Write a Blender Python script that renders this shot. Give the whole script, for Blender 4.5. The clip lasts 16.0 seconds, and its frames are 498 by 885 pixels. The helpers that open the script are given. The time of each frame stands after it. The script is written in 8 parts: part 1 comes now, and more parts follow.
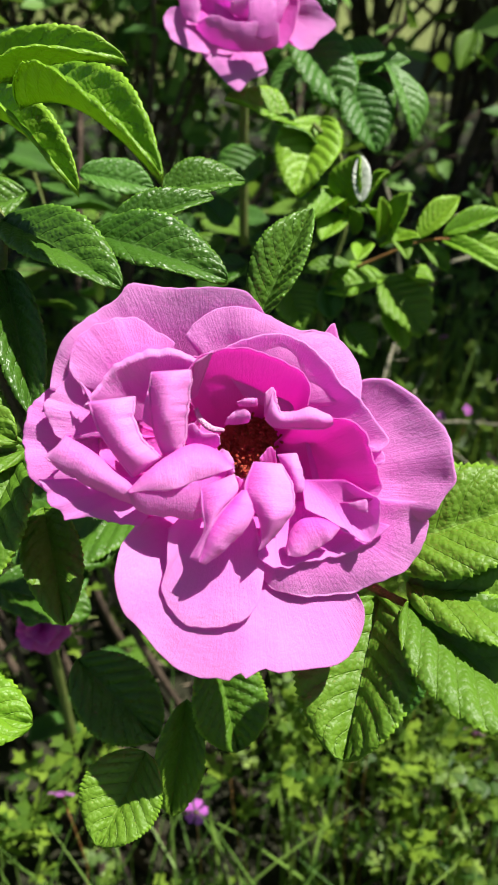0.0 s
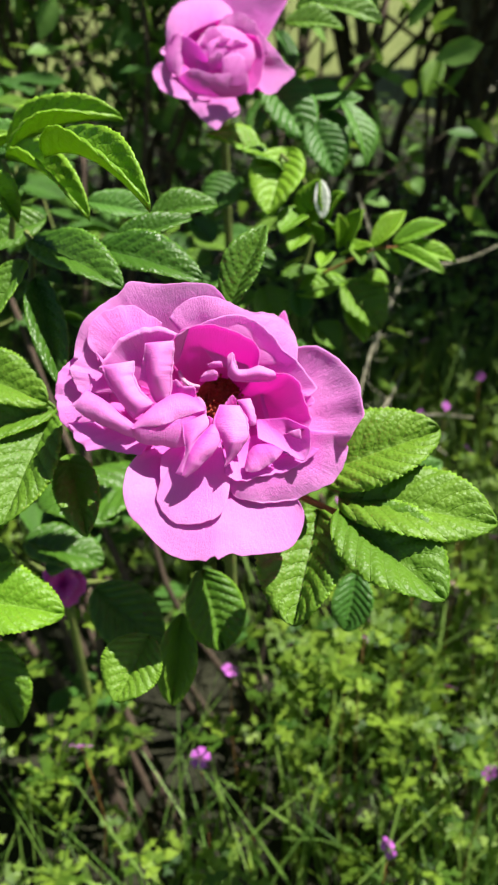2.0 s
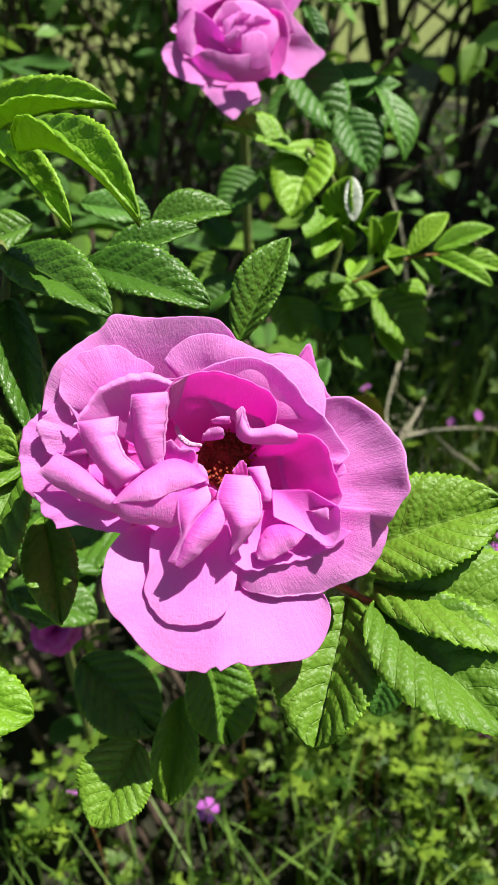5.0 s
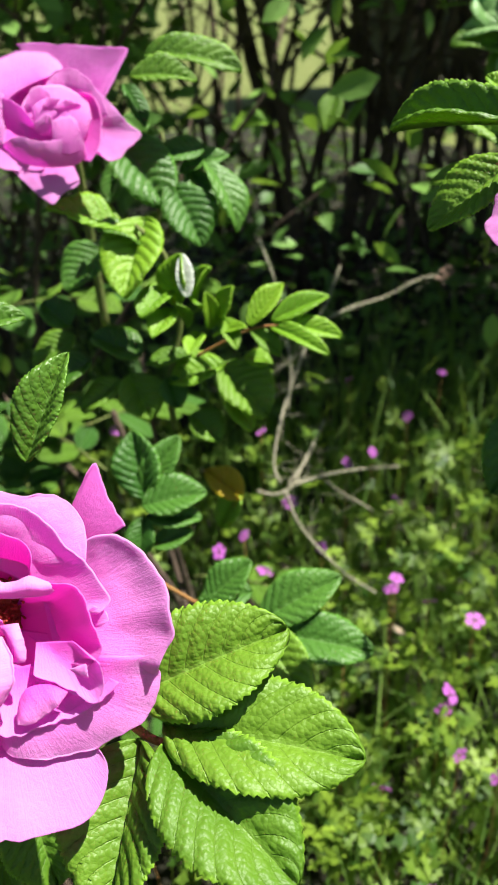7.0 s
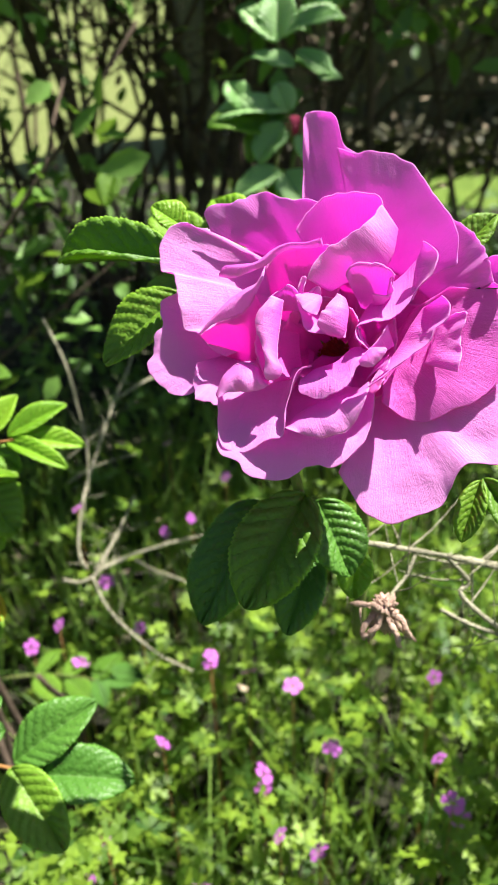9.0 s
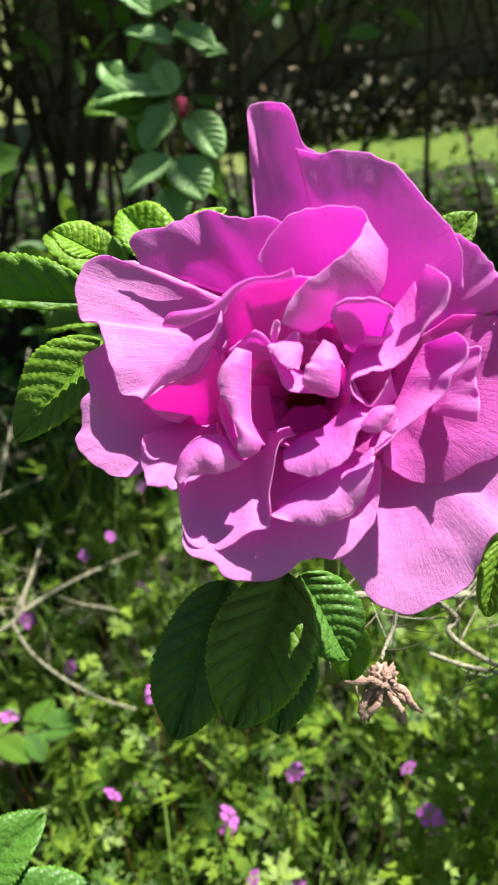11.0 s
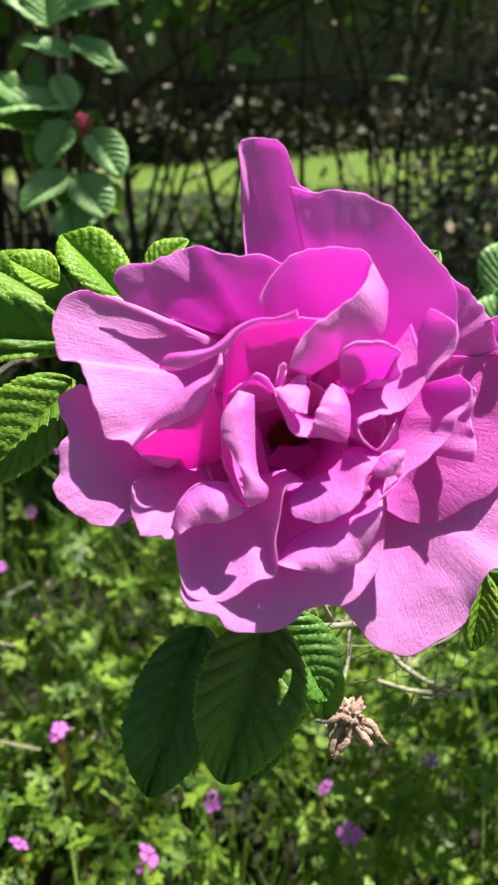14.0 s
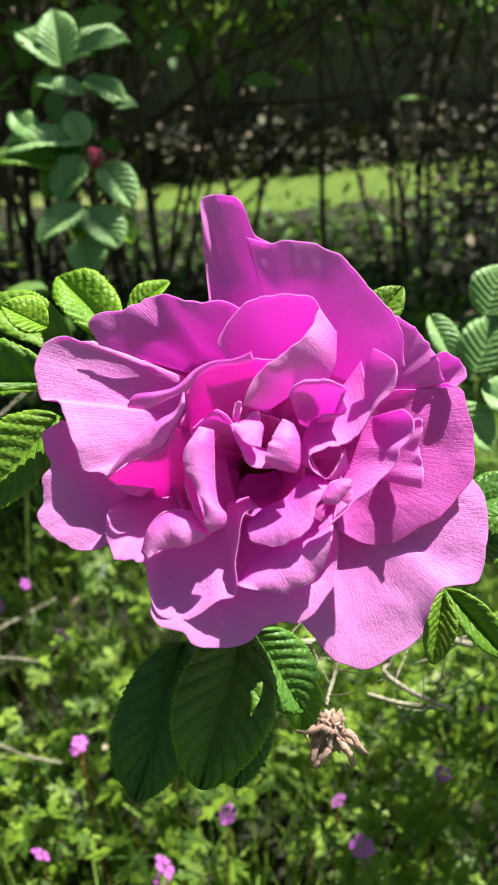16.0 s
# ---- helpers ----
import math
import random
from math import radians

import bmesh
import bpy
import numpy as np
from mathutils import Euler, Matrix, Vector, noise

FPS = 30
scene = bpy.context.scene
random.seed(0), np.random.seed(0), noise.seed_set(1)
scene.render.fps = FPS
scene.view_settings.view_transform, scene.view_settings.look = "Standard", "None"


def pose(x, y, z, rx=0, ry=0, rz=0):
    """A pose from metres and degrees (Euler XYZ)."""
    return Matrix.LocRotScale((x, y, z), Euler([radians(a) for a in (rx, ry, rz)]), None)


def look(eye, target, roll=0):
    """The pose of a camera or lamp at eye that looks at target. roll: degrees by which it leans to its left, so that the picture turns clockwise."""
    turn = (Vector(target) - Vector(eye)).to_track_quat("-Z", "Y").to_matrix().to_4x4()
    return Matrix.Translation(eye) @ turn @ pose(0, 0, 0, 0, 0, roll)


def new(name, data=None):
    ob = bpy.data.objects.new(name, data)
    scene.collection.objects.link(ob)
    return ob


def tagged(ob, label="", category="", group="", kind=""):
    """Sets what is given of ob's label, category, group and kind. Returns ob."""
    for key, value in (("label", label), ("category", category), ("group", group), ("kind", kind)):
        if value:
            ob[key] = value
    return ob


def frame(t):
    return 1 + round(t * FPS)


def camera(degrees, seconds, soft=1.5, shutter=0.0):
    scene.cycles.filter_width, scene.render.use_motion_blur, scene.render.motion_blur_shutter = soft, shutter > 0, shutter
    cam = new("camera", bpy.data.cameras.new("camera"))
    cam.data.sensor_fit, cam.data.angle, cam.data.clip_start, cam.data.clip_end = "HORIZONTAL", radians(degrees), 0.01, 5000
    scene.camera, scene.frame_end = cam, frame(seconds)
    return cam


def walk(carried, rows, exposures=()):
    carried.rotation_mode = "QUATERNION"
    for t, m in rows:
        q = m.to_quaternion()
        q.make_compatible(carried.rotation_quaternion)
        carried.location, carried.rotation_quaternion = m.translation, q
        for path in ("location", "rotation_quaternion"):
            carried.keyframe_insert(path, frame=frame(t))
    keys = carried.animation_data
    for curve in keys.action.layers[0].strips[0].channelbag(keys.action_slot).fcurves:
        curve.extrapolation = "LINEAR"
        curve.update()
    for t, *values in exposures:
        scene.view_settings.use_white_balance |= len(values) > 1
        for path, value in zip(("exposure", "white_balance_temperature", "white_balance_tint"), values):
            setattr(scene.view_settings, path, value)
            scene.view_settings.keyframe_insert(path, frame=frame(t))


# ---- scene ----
cam = camera(36.0, 16.0)
cam.data.dof.use_dof, cam.data.dof.focus_distance, cam.data.dof.aperture_fstop = True, 0.168, 34.0
PATH = [
    (0, (0.01637, 0.02033, 0.69885), (-0.04112, 1.64057, -0.47227), 0.09),
    (0.5, (0.01573, 0.02719, 0.69390), (-0.05368, 1.64061, -0.48597), -0.54),
    (1, (0.01674, 0.02435, 0.69657), (-0.03724, 1.61897, -0.50935), -0.37),
    (1.5, (0.02415, -0.00770, 0.71074), (-0.02837, 1.59803, -0.48042), -1.01),
    (2, (0.02788, -0.03610, 0.71787), (-0.04355, 1.60883, -0.41751), -1.73),
    (2.5, (0.02924, -0.04290, 0.72126), (-0.09168, 1.64254, -0.34861), -2.01),
    (3, (0.02831, -0.02897, 0.72061), (-0.11471, 1.64820, -0.35951), -2.18),
    (5.5, (0.02759, 0.02065, 0.70700), (-0.09050, 1.64156, -0.45864), -2.01),
    (6, (0.03554, 0.03206, 0.70683), (-0.06955, 1.65287, -0.46019), -2.71),
    (6.5, (0.05121, 0.03355, 0.71553), (-0.00340, 1.66860, -0.43497), -3.73),
    (7, (0.06372, 0.02937, 0.72127), (0.11569, 1.69579, -0.38342), -3.12),
    (7.5, (0.08121, 0.02983, 0.73118), (0.22188, 1.71006, -0.34448), -3.11),
    (8, (0.09935, 0.03115, 0.73689), (0.34469, 1.72640, -0.29556), -3.07),
    (8.5, (0.10700, 0.03746, 0.73932), (0.43641, 1.72594, -0.28074), -2.39),
    (9, (0.11621, 0.04360, 0.73853), (0.52564, 1.70751, -0.29287), -2.29),
    (9.2, (0.12022, 0.04733, 0.73931), (0.56727, 1.69376, -0.30444), -2.34),
    (11.3, (0.11653, 0.09454, 0.73609), (0.80800, 1.60993, -0.37092), -3.45),
    (11.5, (0.11686, 0.09610, 0.73859), (0.84716, 1.58683, -0.37693), -2.88),
    (12, (0.11617, 0.10153, 0.74027), (0.89533, 1.58953, -0.34544), -2.29),
    (12.5, (0.11444, 0.10734, 0.73891), (0.92277, 1.58033, -0.34594), -1.80),
    (13, (0.10267, 0.11041, 0.73257), (1.01319, 1.55334, -0.31093), 0.43),
    (13.5, (0.10663, 0.11039, 0.74110), (0.97847, 1.53047, -0.36491), -0.05),
    (14, (0.10033, 0.10804, 0.73859), (1.04263, 1.51387, -0.32711), 1.07),
    (14.5, (0.10852, 0.10279, 0.74639), (0.98621, 1.54620, -0.32423), -0.47),
    (15, (0.10312, 0.10345, 0.74165), (1.04228, 1.54096, -0.28380), 0.40),
    (15.5, (0.10567, 0.09941, 0.74788), (1.01239, 1.53774, -0.30525), -0.20),
    (16, (0.10646, 0.09367, 0.74782), (0.99111, 1.55913, -0.28651), -1.20),
]
walk(cam, [(t, look(eye, target, roll)) for t, eye, target, roll in PATH], [(0.0, 1.00), (2.5, 1.12), (6.0, 1.02), (7.0, 1.32), (7.7, 1.95), (9.0, 1.72), (11.3, 1.42), (16.0, 1.42)])
# ---------------------------------------------------------------- light
SUN = Vector((0.39, 0.03, 0.92)).normalized()
world = bpy.data.worlds.new("sky")
scene.world = world
world.use_nodes = True
sky = world.node_tree.nodes.new("ShaderNodeTexSky")
sky.sky_type, sky.sun_disc = "NISHITA", False
sky.sun_elevation = math.asin(SUN.z)
sky.sun_rotation = math.atan2(SUN.x, SUN.y)
back = world.node_tree.nodes["Background"]
world.node_tree.links.new(sky.outputs[0], back.inputs[0])
back.inputs[1].default_value = 0.034
sun = new("sun", bpy.data.lights.new("sun", "SUN"))
sun.data.energy, sun.data.angle, sun.data.color = 5.0, radians(0.53), (1.0, 0.95, 0.88)
sun.matrix_basis = look(SUN * 10, (0, 0, 0))

# ---------------------------------------------------------------- helpers of this scene
RNG = random.Random(7)
WORLD = {}


def empty(name, at, label, category, group="", kind=""):
    ob = new(name)
    ob.empty_display_size = 0.02
    ob.matrix_basis = Matrix.Translation(at)
    WORLD[ob.name] = Matrix.Translation(at)
    return tagged(ob, label, category, group, kind)


def attach(name, mesh, parent=None, m=None, label=""):
    """A mesh as one object, under a thing or a part, with the pose m in the world."""
    ob = new(name, mesh)
    m = m or Matrix.Identity(4)
    ob.parent = parent
    ob.matrix_basis = WORLD[parent.name].inverted() @ m if parent else m
    WORLD[ob.name] = m
    return tagged(ob, label)


def mesh_of(name, verts, faces, mats, smooth=True, uvs=None, index=None):
    me = bpy.data.meshes.new(name)
    me.from_pydata(np.asarray(verts, float).tolist(), [], np.asarray(faces).tolist() if not isinstance(faces, list) else faces)
    for mat in mats if isinstance(mats, (list, tuple)) else [mats]:
        me.materials.append(mat)
    if uvs is not None:
        layer = me.uv_layers.new(name="uv")
        loops = np.empty(len(me.loops), int)
        me.loops.foreach_get("vertex_index", loops)
        layer.data.foreach_set("uv", np.asarray(uvs, float)[loops].ravel())
    if index is not None:
        me.polygons.foreach_set("material_index", np.asarray(index, int))
    me.polygons.foreach_set("use_smooth", [smooth] * len(me.polygons))
    me.update()
    return me


def shell(name, p, uv, thick, mat):
    """A thin solid sheet over the grid p (n, m, 3), with its rim closed."""
    n, k, _ = p.shape
    du, dv = np.gradient(p, axis=0), np.gradient(p, axis=1)
    nor = np.cross(du, dv)
    nor /= np.linalg.norm(nor, axis=2, keepdims=True) + 1e-12
    top, low = p + nor * thick / 2, p - nor * thick / 2
    verts = np.concatenate([top.reshape(-1, 3), low.reshape(-1, 3)])
    idx = np.arange(n * k).reshape(n, k)
    a, b, c, d = idx[:-1, :-1].ravel(), idx[1:, :-1].ravel(), idx[1:, 1:].ravel(), idx[:-1, 1:].ravel()
    faces = np.concatenate([np.stack([a, b, c, d], 1), np.stack([d, c, b, a], 1) + n * k])
    ring = np.concatenate([idx[0, :], idx[1:, -1], idx[-1, -2::-1], idx[-2:0:-1, 0]])
    nxt = np.roll(ring, -1)
    faces = np.concatenate([faces, np.stack([ring, nxt, nxt + n * k, ring + n * k], 1)])
    uvs = np.tile(uv.reshape(-1, 2), (2, 1))
    return mesh_of(name, verts, faces, mat, True, uvs)


def spline(points, count):
    """Evenly stepped Catmull-Rom curve through the points."""
    p = np.asarray(points, float)
    if len(p) == 2:
        return p[0] + (p[1] - p[0]) * np.linspace(0, 1, count)[:, None]
    q = np.concatenate([[2 * p[0] - p[1]], p, [2 * p[-1] - p[-2]]])
    step = np.concatenate([[0], np.cumsum(np.linalg.norm(np.diff(p, axis=0), axis=1))])
    at = np.interp(np.linspace(0, step[-1], count), step, np.arange(len(p)))
    i = np.minimum(at.astype(int), len(p) - 2)
    f = (at - i)[:, None]
    a, b, c, d = q[i], q[i + 1], q[i + 2], q[i + 3]
    return 0.5 * (2 * b + (c - a) * f + (2 * a - 5 * b + 4 * c - d) * f**2 + (3 * b - a - 3 * c + d) * f**3)


def tube(name, points, radii, mat, sides=7, steps=24, knobs=0.0):
    """A tapered round stem along a curve; knobs: uneven thickness."""
    c = spline(points, steps)
    r = np.interp(np.linspace(0, 1, steps), np.linspace(0, 1, len(radii)), radii)
    r = r * (1 + knobs * np.array([RNG.uniform(-1, 1) for _ in range(steps)]))
    t = np.gradient(c, axis=0)
    t /= np.linalg.norm(t, axis=1, keepdims=True) + 1e-12
    ref = np.array([0.31, 0.17, 0.93]) if abs(t[0][2]) < 0.8 else np.array([0.9, 0.2, 0.1])
    u = np.cross(t, ref)
    u /= np.linalg.norm(u, axis=1, keepdims=True) + 1e-12
    v = np.cross(t, u)
    ang = np.linspace(0, 2 * np.pi, sides, endpoint=False)
    rings = c[:, None] + r[:, None, None] * (np.cos(ang)[None, :, None] * u[:, None] + np.sin(ang)[None, :, None] * v[:, None])
    verts = np.concatenate([rings.reshape(-1, 3), c[:1], c[-1:]])
    faces = []
    for i in range(steps - 1):
        for j in range(sides):
            k = (j + 1) % sides
            faces.append((i * sides + j, i * sides + k, (i + 1) * sides + k, (i + 1) * sides + j))
    for j in range(sides):
        k = (j + 1) % sides
        faces.append((steps * sides, k, j))
        faces.append((steps * sides + 1, (steps - 1) * sides + j, (steps - 1) * sides + k))
    return mesh_of(name, verts, faces, mat)


def joined(name, meshes, mat):
    """Several meshes of one material as one."""
    verts, faces = [], []
    for me in meshes:
        base = len(verts)
        verts += [tuple(v.co) for v in me.vertices]
        faces += [tuple(base + i for i in p.vertices) for p in me.polygons]
        bpy.data.meshes.remove(me)
    return mesh_of(name, verts, faces, mat)


# ---------------------------------------------------------------- leaves
def leaflet_mesh(length, width, fold, bend, mat, twist=0.0, seed=0, teeth=17, quilt=1.0, n=78, half=8, thick=0.00035):
    """A rose leaflet: ovate, saw-edged, quilted between sunken side veins, folded along its midrib."""
    r = random.Random(seed)
    u = np.linspace(0, 1, n)
    v = np.linspace(-1, 1, 2 * half + 1)
    prof = np.sin(np.pi * np.clip(u, 0, 1) ** 0.86) ** 0.62 * (1 - 0.10 * u)
    prof = np.maximum(prof, 0.0) + 0.012
    saw = (u * teeth) % 1.0
    saw = 0.050 * (saw - 0.45) * np.minimum(1, 6 * u) * np.minimum(1, 6 * (1 - u) + 0.4)
    U, V = np.meshgrid(u, v, indexing="ij")
    edge = np.clip((np.abs(V) - 0.84) / 0.16, 0, 1)
    half_w = width * 0.56 * prof[:, None] * (1 + saw[:, None] * edge * 1.6)
    wave = 0.05 * np.sin(U * (7 + 2 * r.random()) + r.random() * 6 + V * 1.3) * np.abs(V) ** 2
    y = V * half_w
    x = length * (U + 0.05 * np.abs(V) * np.sin(np.pi * U) - 0.0) + 0.6 * saw[:, None] * edge * width * 0.25
    veins = np.abs(np.sin(np.pi * (8.5 * (U + 0.02) - 2.4 * np.abs(V) * (0.6 + 0.4 * U))))
    puff = (veins**0.6) * np.abs(V) ** 0.45 * (1 - 0.7 * np.abs(V) ** 5)
    z = quilt * width * 0.080 * puff - 0.03 * width * (1 - np.minimum(1, np.abs(V) * 7))
    fa = math.radians(fold)
    inward = np.cos(fa * np.minimum(1, 0.55 + 0.6 * np.abs(V)))
    z = z + np.abs(y) * math.sin(fa) - 0.25 * math.sin(max(fa, 0.2)) * np.abs(V) ** 3 * np.abs(y) + wave * width
    y = y * inward
    a = twist * U
    y, z = y * np.cos(a) - z * np.sin(a), y * np.sin(a) + z * np.cos(a)
    z = z + bend * length * (U - U**2)
    p = np.stack([x, y, z], 2)
    return shell("leaflet", p, np.stack([U, V * 0.5 + 0.5], 2), thick, mat)


def frame_of(base, tip, normal):
    x = (Vector(tip) - Vector(base)).normalized()
    nrm = Vector(normal)
    z = (nrm - x * nrm.dot(x)).normalized()
    y = z.cross(x)
    m = Matrix((x, y, z)).transposed().to_4x4()
    m.translation = Vector(base)
    return m


COUNT = [0]


def leaflet(parent, base, tip, normal, width, fold=20, bend=0.3, mat=None, twist=0.0, quilt=1.0):
    """One leaflet from its base to its tip, facing along normal."""
    COUNT[0] += 1
    length = (Vector(tip) - Vector(base)).length
    me = leaflet_mesh(length, width, 1.25 * fold + 4, 1.3 * bend + 0.05, mat or MAT["leaf"], twist, COUNT[0], 22 + COUNT[0] % 5, quilt)
    return attach("leaflet", me, parent, frame_of(base, tip, normal))


# ---------------------------------------------------------------- petals
def ripple(r, s, freq, count=4):
    """Smooth random curve over s, about -1 to 1."""
    y = 0 * s
    for k in range(count):
        y = y + math.cos(r.uniform(0, 6.28)) * np.sin(freq * (1 + 0.37 * k) * s + r.uniform(0, 6.28)) / (1 + 0.5 * k)
    return y


def petal(parent, m, base, rim, belly=0.12, lip=2.0, ruffle=0.8, mat=None, seed=1):
    """A petal that fans out from its base to a waved rim; base and rim in millimetres in the bloom's own axes."""
    r = random.Random(seed * 13 + len(rim))
    ns, nr = 64, 24
    R = spline(rim, ns)
    B = np.asarray(base, float)
    s, q = np.linspace(0, 1, ns), np.linspace(0.0, 1, nr) ** 0.85
    out = (R - B) / (np.linalg.norm(R - B, axis=1, keepdims=True) + 1e-9)
    ragged = 0.42 * ripple(r, s, 19) + 0.20 * ripple(r, s, 60)
    R = R + out * ragged[:, None]
    S, Q = np.meshgrid(s, q, indexing="ij")
    mid = R.mean(axis=0)
    axis = (mid - B) / (np.linalg.norm(mid - B) + 1e-9)
    across = (R - mid) - ((R - mid) @ axis)[:, None] * axis
    turn = np.unwrap(np.arctan2(R[:, 1] - B[1], R[:, 0] - B[0]))
    wrap = abs(turn[-1] - turn[0]) > 3.3
    if wrap:
        long = np.linalg.svd(R - mid)[2][0]
        foot = 0.5 * (B + mid) + 0.62 * ((R - mid) @ long)[:, None] * long
    else:
        foot = B + 0.42 * across
    p = foot[:, None] + (R - foot)[:, None] * Q[..., None]
    size = np.linalg.norm(R - B, axis=1)[:, None]
    p[..., 2] += belly * size * np.sin(np.pi * Q) * (0.55 + 0.45 * np.sin(np.pi * S))
    edge = np.clip((Q - 0.70) / 0.30, 0, 1)
    p[..., 2] -= 0.6 * lip * edge**2 * (0.65 + 0.35 * ripple(r, s, 5, 2)[:, None])
    big, small = ripple(r, s, 9), ripple(r, s, 24)
    p[..., 2] += ruffle * (1.3 * big[:, None] * Q**2.2 + 0.55 * small[:, None] * Q**4)
    if not wrap:
        p[..., 2] -= 3.2 * np.abs(2 * S - 1) ** 6 * Q
        p[..., 2] += 0.018 * size * ripple(r, s, 15, 3)[:, None] * np.sin(np.pi * Q**0.8)
    crease = ripple(r, s, 40, 5)
    p[..., 2] += 0.05 * crease[:, None] * np.sin(np.pi * np.clip(Q, 0, 1) ** 1.5) * (0.4 + 0.6 * ripple(r, q, 7, 2)[None])
    wob = np.array([[noise.noise((a * 0.075 + seed, b * 0.075, 2.0)) + 0.10 * noise.noise((a * 0.45, b * 0.45, seed)) for a, b in row] for row in p[..., :2]])
    p[..., 2] += 2.0 * wob * (0.25 + 0.75 * Q)
    hem = np.clip((Q - 0.955) / 0.045, 0, 1)
    p[..., 2] += 0.35 * hem * (0.6 + ripple(r, s, 14, 3))[:, None]
    me = shell("petal", p / 1000, np.stack([S * size.mean() / 30, Q * size.mean() / 30], 2), 0.00024, mat or MAT["petal"])
    at = me.attributes.new("along", "FLOAT", "POINT")
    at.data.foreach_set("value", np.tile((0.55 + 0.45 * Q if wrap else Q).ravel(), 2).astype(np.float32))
    return attach("petal", me, parent, m)


def blade(parent, m, rim, base, sag=0.0, wave=0.3, curl=0.0, roll=1.2, back=0.0, mat=None, seed=1):
    """A petal between its hidden base and its free rim, two curves in millimetres in the bloom's own axes.
    sag: how far its middle stands out; curl: radius of the rim rolled over, by the angle roll; back: the same at the base's edge."""
    r = random.Random(seed * 17 + len(rim))
    ns = 60 if len(rim) > 6 else 40
    R, B = spline(rim, ns), spline(base, ns)
    s = np.linspace(0, 1, ns)
    span = np.linalg.norm(R - B, axis=1)
    size = max(2.0, span.mean())
    away = (R - B) / (span[:, None] + 1e-6)
    tooth = min(1.0, size / 12)
    R = R + away * (tooth * (0.22 * ripple(r, s, 21) + 0.12 * ripple(r, s, 55)) * np.sin(np.pi * s) ** 0.3)[:, None]
    q = np.linspace(0, 1, 24)
    S, Q = np.meshgrid(s, q, indexing="ij")
    p = B[:, None] + (R - B)[:, None] * Q[..., None]
    bow = np.minimum(1, span / size)[:, None] * np.sin(np.pi * np.clip(S, 0, 1)) ** 0.35
    p[..., 2] += sag * bow * 4 * Q * (1 - Q) * (1 + 0.25 * ripple(r, s, 4, 2)[:, None])
    fan = ripple(r, s, 7, 3)[:, None] * Q**1.6 + 0.45 * ripple(r, s, 17, 3)[:, None] * Q**3
    p[..., 2] += wave * fan * np.sin(np.pi * S) ** 0.3
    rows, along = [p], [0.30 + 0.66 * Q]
    for radius, angle, edge, way, last in ((curl, roll, R, away, True), (back, 1.4, B, -away, False)):
        if not radius:
            continue
        n = 8
        a = np.linspace(0, angle, n + 1)[1:]
        rad = (0.6 if angle > 1.6 else 0.32) * radius * (1 + 0.25 * ripple(r, s, 6, 2)) * np.sin(np.pi * s) ** 0.4 + 0.02
        flat = way * np.array([1, 1, 0.35])
        k = p[:, -1] if last else p[:, 0]
        lip = k[:, None] + flat[:, None] * (rad[:, None] * np.sin(a)[None])[..., None]
        lip[..., 2] -= rad[:, None] * (1 - np.cos(a))[None]
        tone = np.tile(np.linspace(0.96, 0.99, n), (ns, 1)) if last else np.full((ns, n), 0.8)
        rows, along = (rows + [lip], along + [tone]) if last else ([lip[:, ::-1]] + rows, [tone] + along)
    if not curl:
        along[-1] = 0.30 + 0.69 * Q
    p, along = np.concatenate(rows, 1), np.concatenate(along, 1)
    soft = np.array([[noise.noise((a * 0.11 + seed, b * 0.11, c * 0.05)) + 0.3 * noise.noise((a * 0.31, b * 0.31, seed)) for a, b, c in row] for row in p])
    p[..., 2] += 0.9 * wave * soft
    length = np.linalg.norm(np.diff(R, axis=0), axis=1).sum()
    u = np.tile((s * length / 30)[:, None], (1, p.shape[1]))
    v = np.tile(np.linspace(0, size / 30, p.shape[1]), (ns, 1))
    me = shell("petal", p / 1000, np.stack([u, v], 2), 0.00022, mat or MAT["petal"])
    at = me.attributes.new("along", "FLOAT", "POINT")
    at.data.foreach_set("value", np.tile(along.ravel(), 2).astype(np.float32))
    return attach("petal", me, parent, m)


def disc(parent, m, at, radius):
    """The crowded stamens in the heart of a bloom."""
    r = random.Random(3)
    bits = []
    for k in range(150):
        a, d = r.uniform(0, 6.28), radius * math.sqrt(r.random())
        p = Vector(at) + Vector((d * math.cos(a), d * math.sin(a), 0))
        q = p + Vector((r.uniform(-1.6, 1.6), r.uniform(-1.6, 1.6), r.uniform(1.5, 3.5)))
        bits.append(tube("stamen", [tuple(p / 1000), tuple(q / 1000)], (0.00016, 0.00034), MAT["stamen"], 5, 4))
    floor = bmesh.new()
    bmesh.ops.create_icosphere(floor, subdivisions=3, radius=radius / 1000 * 1.05)
    for v in floor.verts:
        v.co = Vector((v.co.x, v.co.y, v.co.z * 0.18)) + Vector(at) / 1000
    me = bpy.data.meshes.new("receptacle")
    floor.to_mesh(me)
    bits.append(me)
    return attach("stamen_tuft", joined("stamen_tuft", bits, MAT["stamen"]), parent, m, "dense reddish brown stamens")


